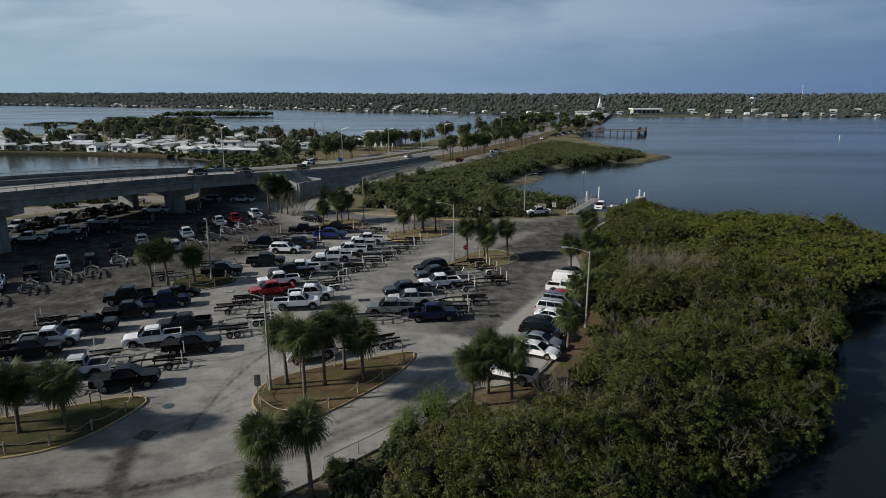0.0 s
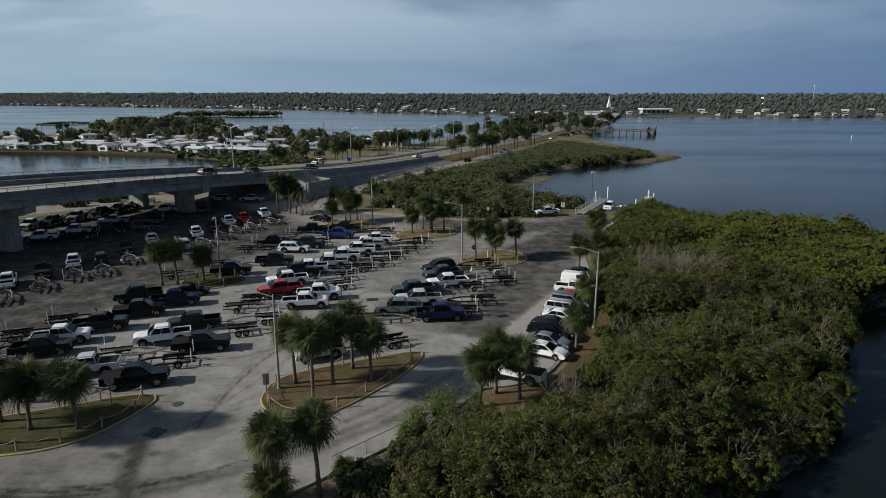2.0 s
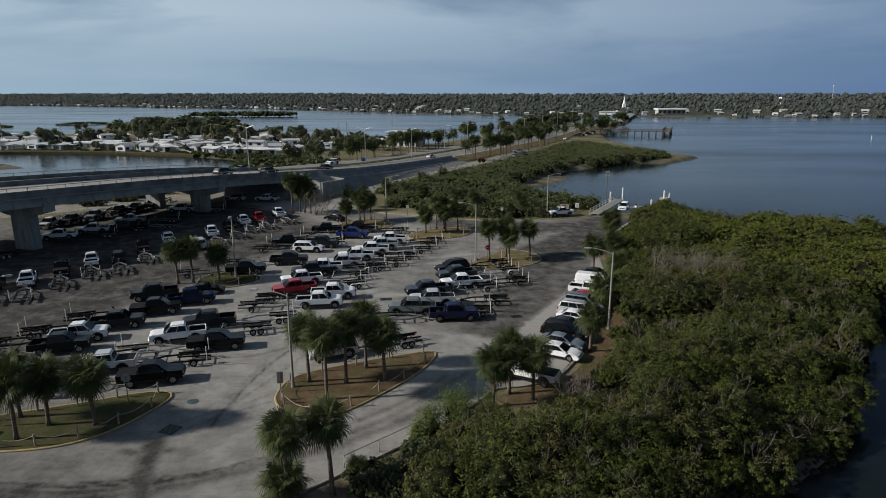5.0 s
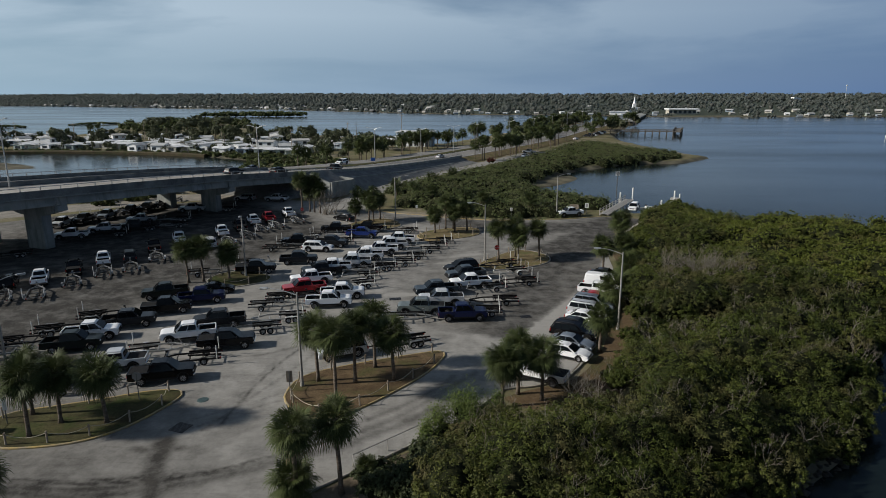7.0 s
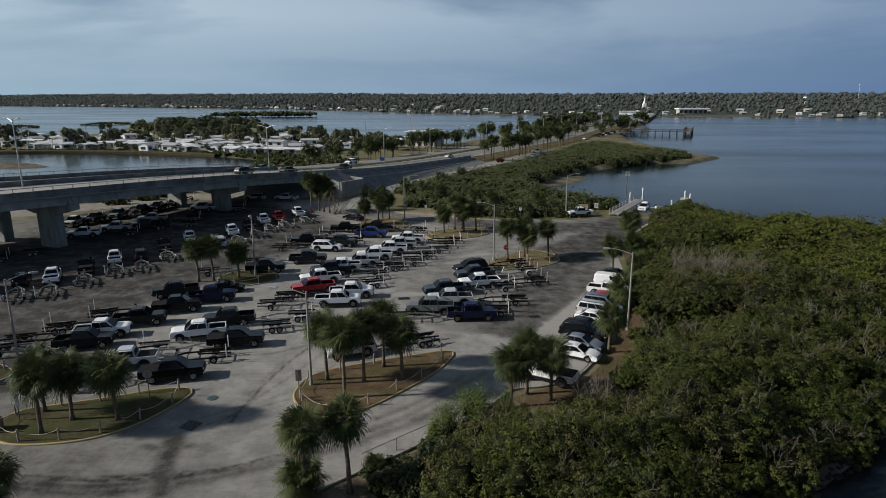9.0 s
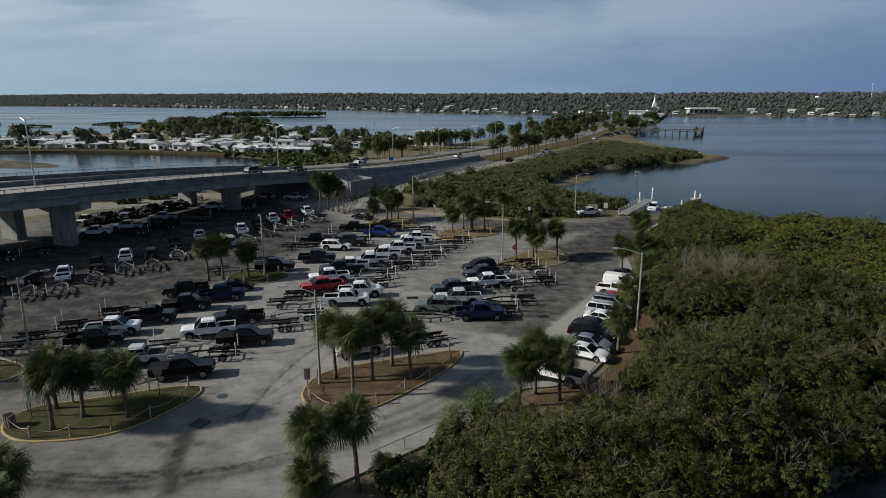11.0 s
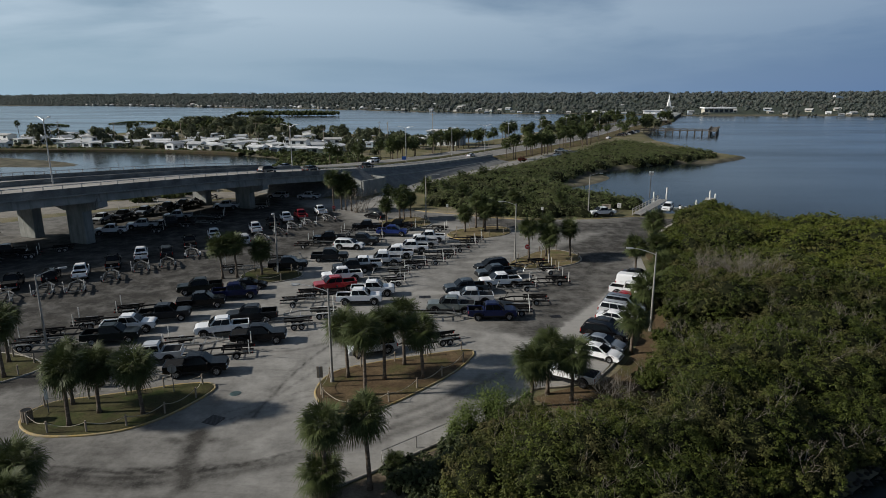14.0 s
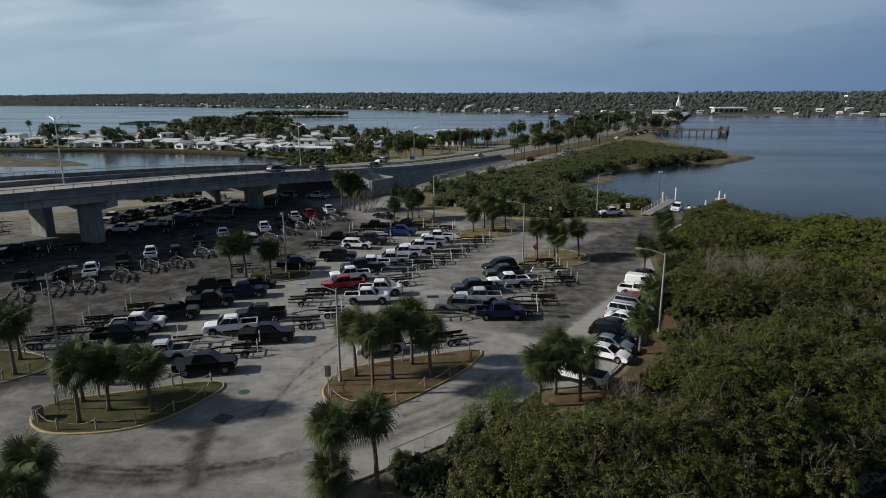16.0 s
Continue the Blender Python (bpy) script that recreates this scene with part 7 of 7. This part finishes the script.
HOMES = [home(8.6, 5.0, 2.7, 0.45, M_WALLS[0], M_ROOFS[0], True), home(11, 4.4, 2.6, 0.35, M_WALLS[3], M_ROOFS[0], True), home(7.6, 5.4, 2.8, 0.55, M_WALLS[0], M_ROOFS[0], True),
         home(9.5, 5, 2.6, 0.4, M_WALLS[1], M_ROOFS[0], True), home(8.2, 5.5, 4.6, 0.6, M_WALLS[0], M_ROOFS[1], False), home(10, 4.6, 2.7, 0.4, M_WALLS[2], M_ROOFS[0], True), home(7.0, 5, 3.0, 0.9, M_WALLS[0], M_ROOFS[2], False)]
spots = []
for row, (y0, step) in enumerate(((287, 11.4), (300, 11.6), (314, 12), (329, 13), (346, 14), (366, 16))):
    x = -330 + 7 * (row % 2) + row * 4
    while x < -74 + row * 7:
        shore = 296 - 0.14 * (x + 200) if x > -200 else 296 + 0.03 * (x + 200)
        y = y0 + (10 if x < -200 else 10 - 0.17 * (x + 200)) + f_rng.uniform(-3, 3)
        if not (f_rng.random() < (0.16 if row < 4 else 0.4)):
            spots.append((x + f_rng.uniform(-2, 2), y, f_rng.choice((0, 10, 80, 90, 95, 20)) + f_rng.uniform(-6, 6) - 8))
        x += step
used = set()
for i, (x, y, a) in enumerate(spots):
    k = f_rng.randrange(7)
    if float(signed(np.array([x]), np.array([y]), LAND)[0]) < 3:
        continue
    m = pose(x, y, -0.02, 0, 0, a)
    if k in used:
        copy_thing(HOMES[k], m)
    else:
        used.add(k)
        HOMES[k].matrix_world = m


def low_wall(line, high, label):
    pts = smooth_line(line, 4.0)
    ob = kerb_line("seawall", pts, M_BANK, False, 4.5, high, label)
    ob.location.z = WATER_Z - 0.3
    return tagged(ob, label, "seawall", kind="structure")


low_wall([(-400, 295), (-253, 288.5), (-196, 291.0), (-150, 285.6), (-118, 275)], 1.7, "dark weedy stone seawall of the mobile home park")

# marina building beside the causeway
t = thing("marina_building", "white two-storey marina building with flat roofs", "building", m=pose(-31, 326, 0, 0, 0, -8))
bm = bmesh.new()
box(bm, (-1, 0, 2.4), (15, 9, 4.8))
part("wall", bm, M_WALLS[0], t)
bm = bmesh.new()
box(bm, (1, -0.8, 7.3), (19, 13, 0.4))
part("roof", bm, M_ROOFS[0], t)
bm = bmesh.new()
box(bm, (7, 1, 3.55), (5, 8, 7.1))
part("wall", bm, M_WALLS[3], t)
for i in range(5):
    bm = bmesh.new()
    box(bm, (-7 + i * 3.0, -4.53, 3.8), (1.8, 0.1, 1.4))
    part("window", bm, M_PANE, t)
    bm = bmesh.new()
    box(bm, (-7 + i * 3.0, -4.53, 1.3), (1.9, 0.1, 1.9))
    part("window", bm, M_PANE, t)


for x in (-7.5, -2.5, 2.5):
    bm = bmesh.new()
    box(bm, (x, -6.6, 3.55), (0.3, 0.3, 7.1))
    part("roof_post", bm, M_WALLS[0], t)


def pole(x, y, high, label="grey timber utility pole"):
    t = thing("utility_pole", label, "utility pole", "utility poles", m=Matrix.Translation((x, y, -0.1)))
    bm = bmesh.new()
    rod(bm, (0, 0, 0), (0, 0, high), 0.16, 0.11, 7)
    part("mast", bm, M_TIMBER, t)
    bm = bmesh.new()
    box(bm, (0, 0, high - 0.8), (2.2, 0.12, 0.12))
    part("crossarm", bm, M_TIMBER, t)


for x, y, h in ((-245, 330, 12), (-205, 318, 12), (-165, 312, 12), (-128, 318, 12), (-104, 300, 11), (-82, 282, 11), (-66, 330, 12), (-56, 300, 13), (-38, 330, 16), (-300, 345, 12)):
    pole(x, y, h)

# palms along the causeway
far_group = "cabbage palms along the causeway"
far_label = "cabbage palm on the grass beside the highway"


def along(y0, y1, o0, o1, n, seed, hi=(4.6, 7.4)):
    rng = random.Random(seed)
    i0, i1 = nearest(-2 + (y0 - 233) * 0.42, y0), nearest(-2 + (y1 - 233) * 0.42, y1)
    for _ in range(n):
        p, d, s = station(rng.randint(i0, i1))
        q = p + s * rng.uniform(o0, o1) + d * rng.uniform(-2, 2)
        palm(q.x, q.y, rng.uniform(*hi), rng.uniform(1.4, 1.8), 0.4, max(0.0, p.z - 1.6) if o0 < 0 or o0 > 25 else p.z - 0.1, far_group, far_label)


along(250, 290, -9, -3, 17, 1, (6.0, 8.4))
along(298, 335, -12, -3, 14, 2, (6.5, 9.0))
along(345, 560, -12, -3, 22, 3, (5.5, 8.5))
along(225, 330, 32, 40, 20, 4, (5.0, 8.0))
along(320, 560, 31, 38, 46, 5, (6.5, 9.5))
for x, y, h in ((-34, 306, 6.5), (-31.5, 304, 7.5), (-28.5, 308, 7), (-25.5, 305, 8), (-23, 308, 8.4), (-20.5, 305, 7.6), (-18, 308, 7), (-13, 307, 5), (-8.5, 313, 6), (-22, 303, 6.4), (-27, 311, 8)):
    palm(x, y, h, 1.15, 0.3, 0.0, far_group, far_label)
along(300, 540, 13.2, 15.8, 16, 6, (5.0, 7.0))
along(185, 250, 32, 40, 6, 7, (5.0, 7.5))
for x, y, h in ((-12, 173, 3.8), (-6.5, 186, 3.6), (-20, 160, 3.6), (-26.5, 141, 4.2), (-24, 146, 3.8), (-15, 157, 3.5), (-10, 148, 3.8), (2, 139, 3.9), (12, 138.5, 3.6), (-2, 144, 3.6)):
    palm(x, y, h, 1.05, 0.3, 0.0, far_group, far_label)
for _ in range(14):
    x, y = f_rng.uniform(-330, -90), f_rng.uniform(300, 400)
    palm(x, y, f_rng.uniform(5, 9), f_rng.uniform(1.0, 1.3), 0.5, 0.0, "palms among the mobile homes", "cabbage palm among the mobile homes")

# broad trees: a trunk with forks under a crown of many leaf clumps
def tree_mesh(seed, n, leaf):
    rs = np.random.RandomState(seed)
    p, u, w, lobes = leaf_cloud(n, rs, rs.randint(6, 10), 0.05, 0.3)
    co = np.stack([p - (u + w) * leaf, p + u * leaf * 1.3, p + (w * 1.2 - u * 0.7) * leaf], 1).reshape(-1, 3)
    return raw_mesh("crown", co, np.arange(len(co)).reshape(-1, 3), M_OAK), lobes


TREES = [tree_mesh(100 + i, 760, 0.115) for i in range(5)]


def tree(x, y, r, h, z=0.0, label="broad dark green oak tree", group="trees among the homes"):
    t = thing("tree", label, "tree", group, m=Matrix.Translation((x, y, z)))
    me, lobes = f_rng.choice(TREES)
    a = f_rng.uniform(0, 360)
    low = h * 0.22
    bm = bmesh.new()
    tube(bm, [(0, 0, -0.2), (0.1, 0, h * 0.2), (0.0, 0.1, h * 0.42)], [r * 0.09, r * 0.07, r * 0.05], 7)
    for lx, ly, lz, lr in lobes[:4]:
        tube(bm, [(0, 0.1, h * 0.36), (lx * r * 0.4, ly * r * 0.4, h * 0.5), (lx * r * 0.8, ly * r * 0.8, low + lz * (h - low) * 0.9)], [r * 0.045, r * 0.03, r * 0.015], 5)
    part("trunk", bm, M_TRUNK, t).matrix_local = pose(0, 0, 0, 0, 0, a)
    ob = part("crown", me, None, t)
    ob.matrix_local = pose(0, 0, low * 0.6, 0, 0, a) @ Matrix.Diagonal((r, r, h - low * 0.6, 1))
    return t


for x, y, r, h in ((-212, 308, 8, 13), (-196, 316, 7, 12), (-176, 330, 7, 11), (-130, 322, 6, 9), (-118, 330, 5, 9), (-100, 322, 5, 8), (-295, 300, 7, 11), (-250, 330, 6, 9), (-84, 300, 4, 6.5), (-76, 286, 4, 6),
                   (-68, 270, 4, 6), (-62, 262, 3.5, 5.5), (-54, 250, 3, 5), (-60, 300, 5, 8), (-40, 300, 4, 7), (-20, 330, 5, 8)):
    tree(x, y + 8, r * 0.75, h * 0.68)
for _ in range(34):
    x = f_rng.uniform(-215, -66)
    y = 405 - 0.25 * (x + 200) + f_rng.uniform(-30, 12)
    tree(x, y, f_rng.uniform(2.6, 4.6), f_rng.uniform(4.5, 7.5))
for _ in range(46):
    x = f_rng.uniform(-262, -96)
    y = (296 if x < -200 else 296 - 0.17 * (x + 200)) + f_rng.uniform(-1, 9)
    tree(x, y, f_rng.uniform(1.1, 2.2), f_rng.uniform(1.8, 4.2), 0, "small dark tree beside a mobile home")
tree(-261, 334, 5.5, 9.5, 0, "dense round dark tree at the lagoon's end")
palm(-217, 352, 8.5, 1.4, 0.2, 0.0, "palms among the mobile homes", "lone date palm by the mobile homes")
for _ in range(10):
    x, y = f_rng.uniform(-262, -190), f_rng.uniform(440, 560)
    tree(x, y, f_rng.uniform(6, 9), f_rng.uniform(5.5, 8.5))
for _ in range(70):
    x = f_rng.uniform(-255, -66)
    tree(x, f_rng.uniform(300, 385) - 0.1 * (x + 150), f_rng.uniform(1.5, 3.4), f_rng.uniform(2.6, 5.8), 0, "small green tree between mobile homes")
for _ in range(16):
    i = f_rng.randrange(nearest(46, 360), LAST)
    p, d, s = station(i)
    q = p + s * f_rng.uniform(32, 40)
    tree(q.x, q.y, f_rng.uniform(4, 7), f_rng.uniform(5, 8), 0, "round dark green tree beside the causeway", "trees along the causeway")

for _ in range(18):
    x, y = f_rng.uniform(-98, -42), f_rng.uniform(292, 345)
    tree(x, y - 0.2 * (x + 70), f_rng.uniform(2.4, 4.2), f_rng.uniform(4, 7), 0, "round green tree near the marina", "trees near the marina")

# scrub at the lagoon's edge, on the islet and the bars
scrub = []
for _ in range(260):
    x = f_rng.uniform(-128, -50)
    y = f_rng.uniform(215, 285)
    if float(signed(np.array([x]), np.array([y]), LAND)[0]) > 1 and y < 262 - 0.9 * (x + 60) and (EDGE[nearest(x, y)] - Vector((x, y, 0))).xy.length > 34:
        scrub.append((x, y, f_rng.uniform(1.6, 2.8), f_rng.uniform(0.9, 2.0), -0.3))
for _ in range(120):
    u, w = f_rng.uniform(-1, 1), f_rng.uniform(-1, 1)
    if u * u + w * w < 1:
        scrub.append((-268 + u * 62, 775 + u * 9 + w * 9, 5, f_rng.uniform(5, 7), -1.2))
for _ in range(230):
    x, y = f_rng.uniform(-345, -165), f_rng.uniform(440, 640)
    if float(signed(np.array([x]), np.array([y]), LAND)[0]) > 2:
        scrub.append((x, y, f_rng.uniform(4, 6), f_rng.uniform(3.0, 5.2), -0.8))
for k in range(34):
    u = f_rng.uniform(-1, 1)
    scrub.append((-398 + u * 17, 526 + f_rng.uniform(-3, 3), 2.6, 1.3 * (1.2 - u * u), -0.8))
    scrub.append((-350 + u * 16, 578 + 12 * u + f_rng.uniform(-3, 3), 2.8, 1.5 * (1.2 - u * u), -0.8))
for _ in range(40):
    scrub.append((f_rng.uniform(-420, -300), f_rng.uniform(294, 304), f_rng.uniform(2, 4), f_rng.uniform(2, 4), -0.5))
for _ in range(90):
    scrub.append((f_rng.uniform(-130, -70), f_rng.uniform(138, 172) + 8, f_rng.uniform(1.6, 2.6), f_rng.uniform(1.5, 3.0), -0.4))
for p in smooth_line([(-300, 293), (-253, 290.5), (-196, 293), (-150, 287.5), (-118, 277), (-97, 264), (-86, 242), (-84, 225)], 1.9):
    scrub.append((p[0] + f_rng.uniform(-1, 1), p[1] + f_rng.uniform(-1.5, 1.0), f_rng.uniform(0.9, 1.7), f_rng.uniform(0.6, 1.5), -0.45))
for _ in range(130):
    u = f_rng.random()
    scrub.append((-126 + 44 * u + f_rng.uniform(-6, 1), 126 + 39 * u + f_rng.uniform(0, 9), f_rng.uniform(0.9, 1.7), f_rng.uniform(0.4, 1.2) * (2.0 if u < 0.25 else 1.0), -0.1))
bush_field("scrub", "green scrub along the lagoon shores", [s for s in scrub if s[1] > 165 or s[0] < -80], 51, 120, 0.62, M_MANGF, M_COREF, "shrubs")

# ---- far shore: woods, houses, steeple ----
w_rng = np.random.RandomState(8)
h_rng = random.Random(4)
coast_x, coast_y = np.array(TOWN[:15], float).T
# houses stand along the shore and, in clearings, back among the trees
plots = []
for off, gap, back in ((14, 34, 10), (26, 40, 14), (60, 46, 40), (150, 60, 90), (320, 90, 160)):
    for p in smooth_line([(x, y + off) for x, y in TOWN[2:13]], gap):
        x, y = p[0] + h_rng.uniform(-14, 14), p[1] + h_rng.uniform(-6, back)
        if abs(x) < 0.74 * y + 60 and h_rng.random() < (0.9 if off < 70 else 0.62) and not (226 < x < 300 and y < 850):
            plots.append((x, y, 1.0 if off < 40 else 1.25 if off < 100 else 1.7))
inland = np.array(plots)
woods = []
while len(woods) < 9500:
    off = math.exp(w_rng.uniform(math.log(9.0), math.log(2300.0)))
    x = w_rng.uniform(-2600, 2300)
    y = float(np.interp(x, coast_x, coast_y)) + off
    if x < -0.86 * y - 60 or x > 0.78 * y + 60 or (232 < x < 292 and y < 836):
        continue
    sight = (x - inland[:, 0] * y / inland[:, 1], inland[:, 1] - y)
    if np.any((np.abs(sight[0]) < 7 * inland[:, 2]) & (sight[1] > 0) & (sight[1] < 150 * (inland[:, 2] - 1) + 30)):
        continue
    top = float(np.interp(off, (9, 20, 60, 200, 600, 1200, 2300), (2.0, 3.6, 7.5, 11.5, 18, 24, 29))) * w_rng.uniform(0.72, 1.06) * (1.12 if x < -450 else 1.0)
    wide = (1.8 + 0.0034 * (y - 700)) * w_rng.uniform(0.6, 1.6) * (0.8 if off < 40 else 1.0)
    woods.append((x, y, wide, top))
canopy("far_woods", "winter woods along the far shore, hazed grey-green in their colour", woods, 61, 15, 3, 0.17, M_WOODS, M_WOODS, 0.6, 0.78, "woods", 1, True)


def cottage(l, w, h, pitch, wall_m, roof_m):
    t = thing("house", "small pale waterfront house among trees", "house", "houses on the far shore")
    bm = bmesh.new()
    prism(bm, [(-w / 2, 0), (w / 2, 0), (w / 2, h), (0, h + pitch), (-w / 2, h)], -l / 2, l / 2)
    bmesh.ops.rotate(bm, verts=bm.verts, matrix=Matrix.Rotation(radians(90), 3, "Z"))
    part("wall", bm, wall_m, t)
    bm = bmesh.new()
    k = pitch / (w / 2)
    prism(bm, [(-w / 2 - 0.6, h - k * 0.6), (0, h + pitch), (w / 2 + 0.6, h - k * 0.6), (w / 2 + 0.6, h - k * 0.6 + 0.25), (0, h + pitch + 0.25), (-w / 2 - 0.6, h - k * 0.6 + 0.25)], -l / 2 - 0.5, l / 2 + 0.5)
    bmesh.ops.rotate(bm, verts=bm.verts, matrix=Matrix.Rotation(radians(90), 3, "Z"))
    part("roof", bm, roof_m, t)
    for x in (0.0,):
        bm = bmesh.new()
        box(bm, (l * x, -w / 2 - 0.02, h * 0.55), (l * 0.6, 0.1, h * 0.45))
        part("window", bm, M_PANE, t)
    return t


COTTAGES = [cottage(7, 5, 2.4, 1.5, M_WALLS[1], M_ROOFS[1]), cottage(5, 4.5, 3.8, 1.5, M_WALLS[2], M_ROOFS[1]), cottage(8, 5, 2.3, 1.1, M_WALLS[3], M_ROOFS[2]), cottage(6, 5, 2.4, 1.5, M_WALLS[0], M_ROOFS[0])]
used = set()
for x, y, size in plots:
    k, m = h_rng.choice((0, 0, 1, 2, 2, 3)), pose(x, y, -0.1, 0, 0, h_rng.uniform(-35, 35) - 10) @ Matrix.Diagonal((size * 0.85, size * 0.85, size * 0.8, 1))
    if k in used:
        copy_thing(COTTAGES[k], m)
    else:
        used.add(k)
        COTTAGES[k].matrix_world = m

t = thing("church", "white church with a slender pointed steeple", "church", m=pose(222, 925, 0, 0, 0, 0))
bm = bmesh.new()
box(bm, (0, 0, 3.5), (14, 20, 7))
part("nave", bm, M_WALLS[0], t)
bm = bmesh.new()
box(bm, (0, -8, 8), (4.5, 4.5, 8))
rod(bm, (0, -8, 12), (0, -8, 22.5), 2.0, 0.1, 8)
part("steeple", bm, M_WALLS[0], t)
t = thing("town_building", "long white flat-roofed building by the bridge end", "building", m=pose(262, 838, 0, 0, 0, 0))
bm = bmesh.new()
box(bm, (0, 0, 2.9), (34, 14, 5.8))
part("wall", bm, M_WALLS[1], t)
bm = bmesh.new()
box(bm, (0, -2, 6.5), (38, 20, 1.4))
part("roof", bm, M_WALLS[0], t, "deep white roof edge")
for i in range(6):
    bm = bmesh.new()
    box(bm, (-15 + i * 6, -7.05, 3.0), (3.6, 0.12, 3.4))
    part("window", bm, M_PANE, t)
t = thing("town_building", "low white shop building with a wide roof", "building", m=pose(176, 806, 0, 0, 0, -10))
bm = bmesh.new()
box(bm, (0, 0, 2.0), (20, 12, 4))
part("wall", bm, M_WALLS[0], t)
bm = bmesh.new()
box(bm, (0, 0, 4.3), (22, 14, 0.6))
part("roof", bm, M_ROOFS[0], t)
t = thing("town_building", "white building with a sloped roof in the woods", "building", m=pose(640, 1330, 0, 0, 0, 20))
bm = bmesh.new()
prism(bm, [(-9, 0), (9, 0), (9, 15.5), (-3, 17.6), (-9, 18.0)], -4, 4)
part("wall", bm, M_WALLS[0], t)
t = thing("radio_mast", "thin white radio mast above the woods", "radio mast", m=pose(818, 1480, 0))
bm = bmesh.new()
rod(bm, (0, 0, 0), (0, 0, 44), 0.4, 0.3, 6)
part("mast", bm, M_SIGN, t)
bm = bmesh.new()
box(bm, (0, 0, 42), (2.4, 2.4, 2))
part("antenna", bm, M_SIGN, t)

# ---- far road bridge and fishing pier ----
def low_bridge(name, label, a, b, wide, z, gap, thick, mat, pile_r):
    a, b = Vector((*a, 0)), Vector((*b, 0))
    d = (b - a).normalized()
    s = Vector((-d.y, d.x, 0))
    t = thing(name, label, name.replace("_", " "), m=Matrix.Translation(a) @ Matrix((d, s, Vector((0, 0, 1)))).transposed().to_4x4())
    n = (b - a).length
    bm = bmesh.new()
    box(bm, (n / 2, 0, z - thick / 2), (n, wide, thick))
    part("deck", bm, mat, t)
    for y in (-1, 1):
        bm = bmesh.new()
        box(bm, (n / 2, y * (wide / 2 - 0.12), z + 0.95), (n, 0.16, 0.16))
        box(bm, (n / 2, y * (wide / 2 - 0.12), z + 0.5), (n, 0.1, 0.12))
        part("rail", bm, mat, t)
        k = gap / 2
        while k < n:
            bm = bmesh.new()
            rod(bm, (k, y * wide * 0.4, -3.5), (k, y * wide * 0.4, z + (1.0 if pile_r < 0.3 else -0.1)), pile_r, n=7)
            part("pile", bm, mat, t)
            k += gap
    return t


low_bridge("road_bridge", "low concrete road bridge into the far town", (136, 588), (194, 772), 14, 2.0, 16, 0.7, M_CONC, 0.5)
low_bridge("fishing_pier", "old timber fishing pier on piles", (88, 434), (132, 427), 4, 1.7, 4.5, 0.4, M_PIER, 0.24)
low_bridge("fishing_pier", "timber end platform of the fishing pier", (130, 421), (145, 464), 5.5, 1.9, 3.0, 0.5, M_PIER, 0.28)
t = thing("channel_marker", "white channel marker standing in the bay", "channel marker", m=Matrix.Translation((245, 395, -2)))
bm = bmesh.new()
rod(bm, (0, 0, 0), (0, 0, 3.2), 0.22, 0.2, 8)
part("pile", bm, M_PVC, t)

for _ in range(26):
    i = f_rng.randrange(nearest(88, 468), LAST)
    p, d, s = station(i)
    q = p + s * f_rng.choice((f_rng.uniform(-16, -6), f_rng.uniform(31, 44)))
    tree(q.x, q.y, f_rng.uniform(2.5, 4.5), f_rng.uniform(4, 7), 0, "round dark green tree beside the causeway", "trees along the causeway")


# vehicles on the highway and beside it
def on_road(kind, colour, i, offset, back=False):
    p, d, s = station(i)
    q = p + s * offset
    ob = place(kind, colour, q.x, q.y, math.degrees(math.atan2(d.y, d.x)) + (180 if back else 0), f"{COLOUR_WORD[colour]} {WORDS[kind]} on the highway", "vehicles on the highway")
    ob.location.z = p.z + 0.01
    return ob


on_road("pickup", "black", nearest(-26, 175), 4.0)
on_road("suv", "black", nearest(-36, 152), 4.5)
on_road("suv", "darkgray", nearest(-42, 141), 8.0)
on_road("sedan", "gray", nearest(-33, 158), 19, True)
on_road("suv", "white", nearest(-16, 198), 20, True)
on_road("sedan", "silver", nearest(0, 240), 6)
for x, y, k, c, a in ((58, 372, "sedan", "white", 60), (68, 395, "suv", "darkgray", 150), (71, 400, "pickup", "black", 150), (74, 406, "sedan", "silver", 150), (77, 412, "suv", "black", 150), (80, 419, "pickup", "white", 150), (84, 428, "suv", "gray", 150),
                      (21, 268, "sedan", "white", 60), (24, 284, "pickup", "white", 150)):
    place(k, c, x, y, a, f"{COLOUR_WORD[c]} {WORDS[k]} parked beside the causeway", "parked vehicles")

bush_field("flowering_shrub", "round dark red flowering shrub beside the access road", [(5.2, 233, 1.6, 2.2, 0.9), (6.6, 235, 1.3, 1.9, 0.9)], 71, 300, 0.16, M_BLOOM, M_CORE, "shrub")
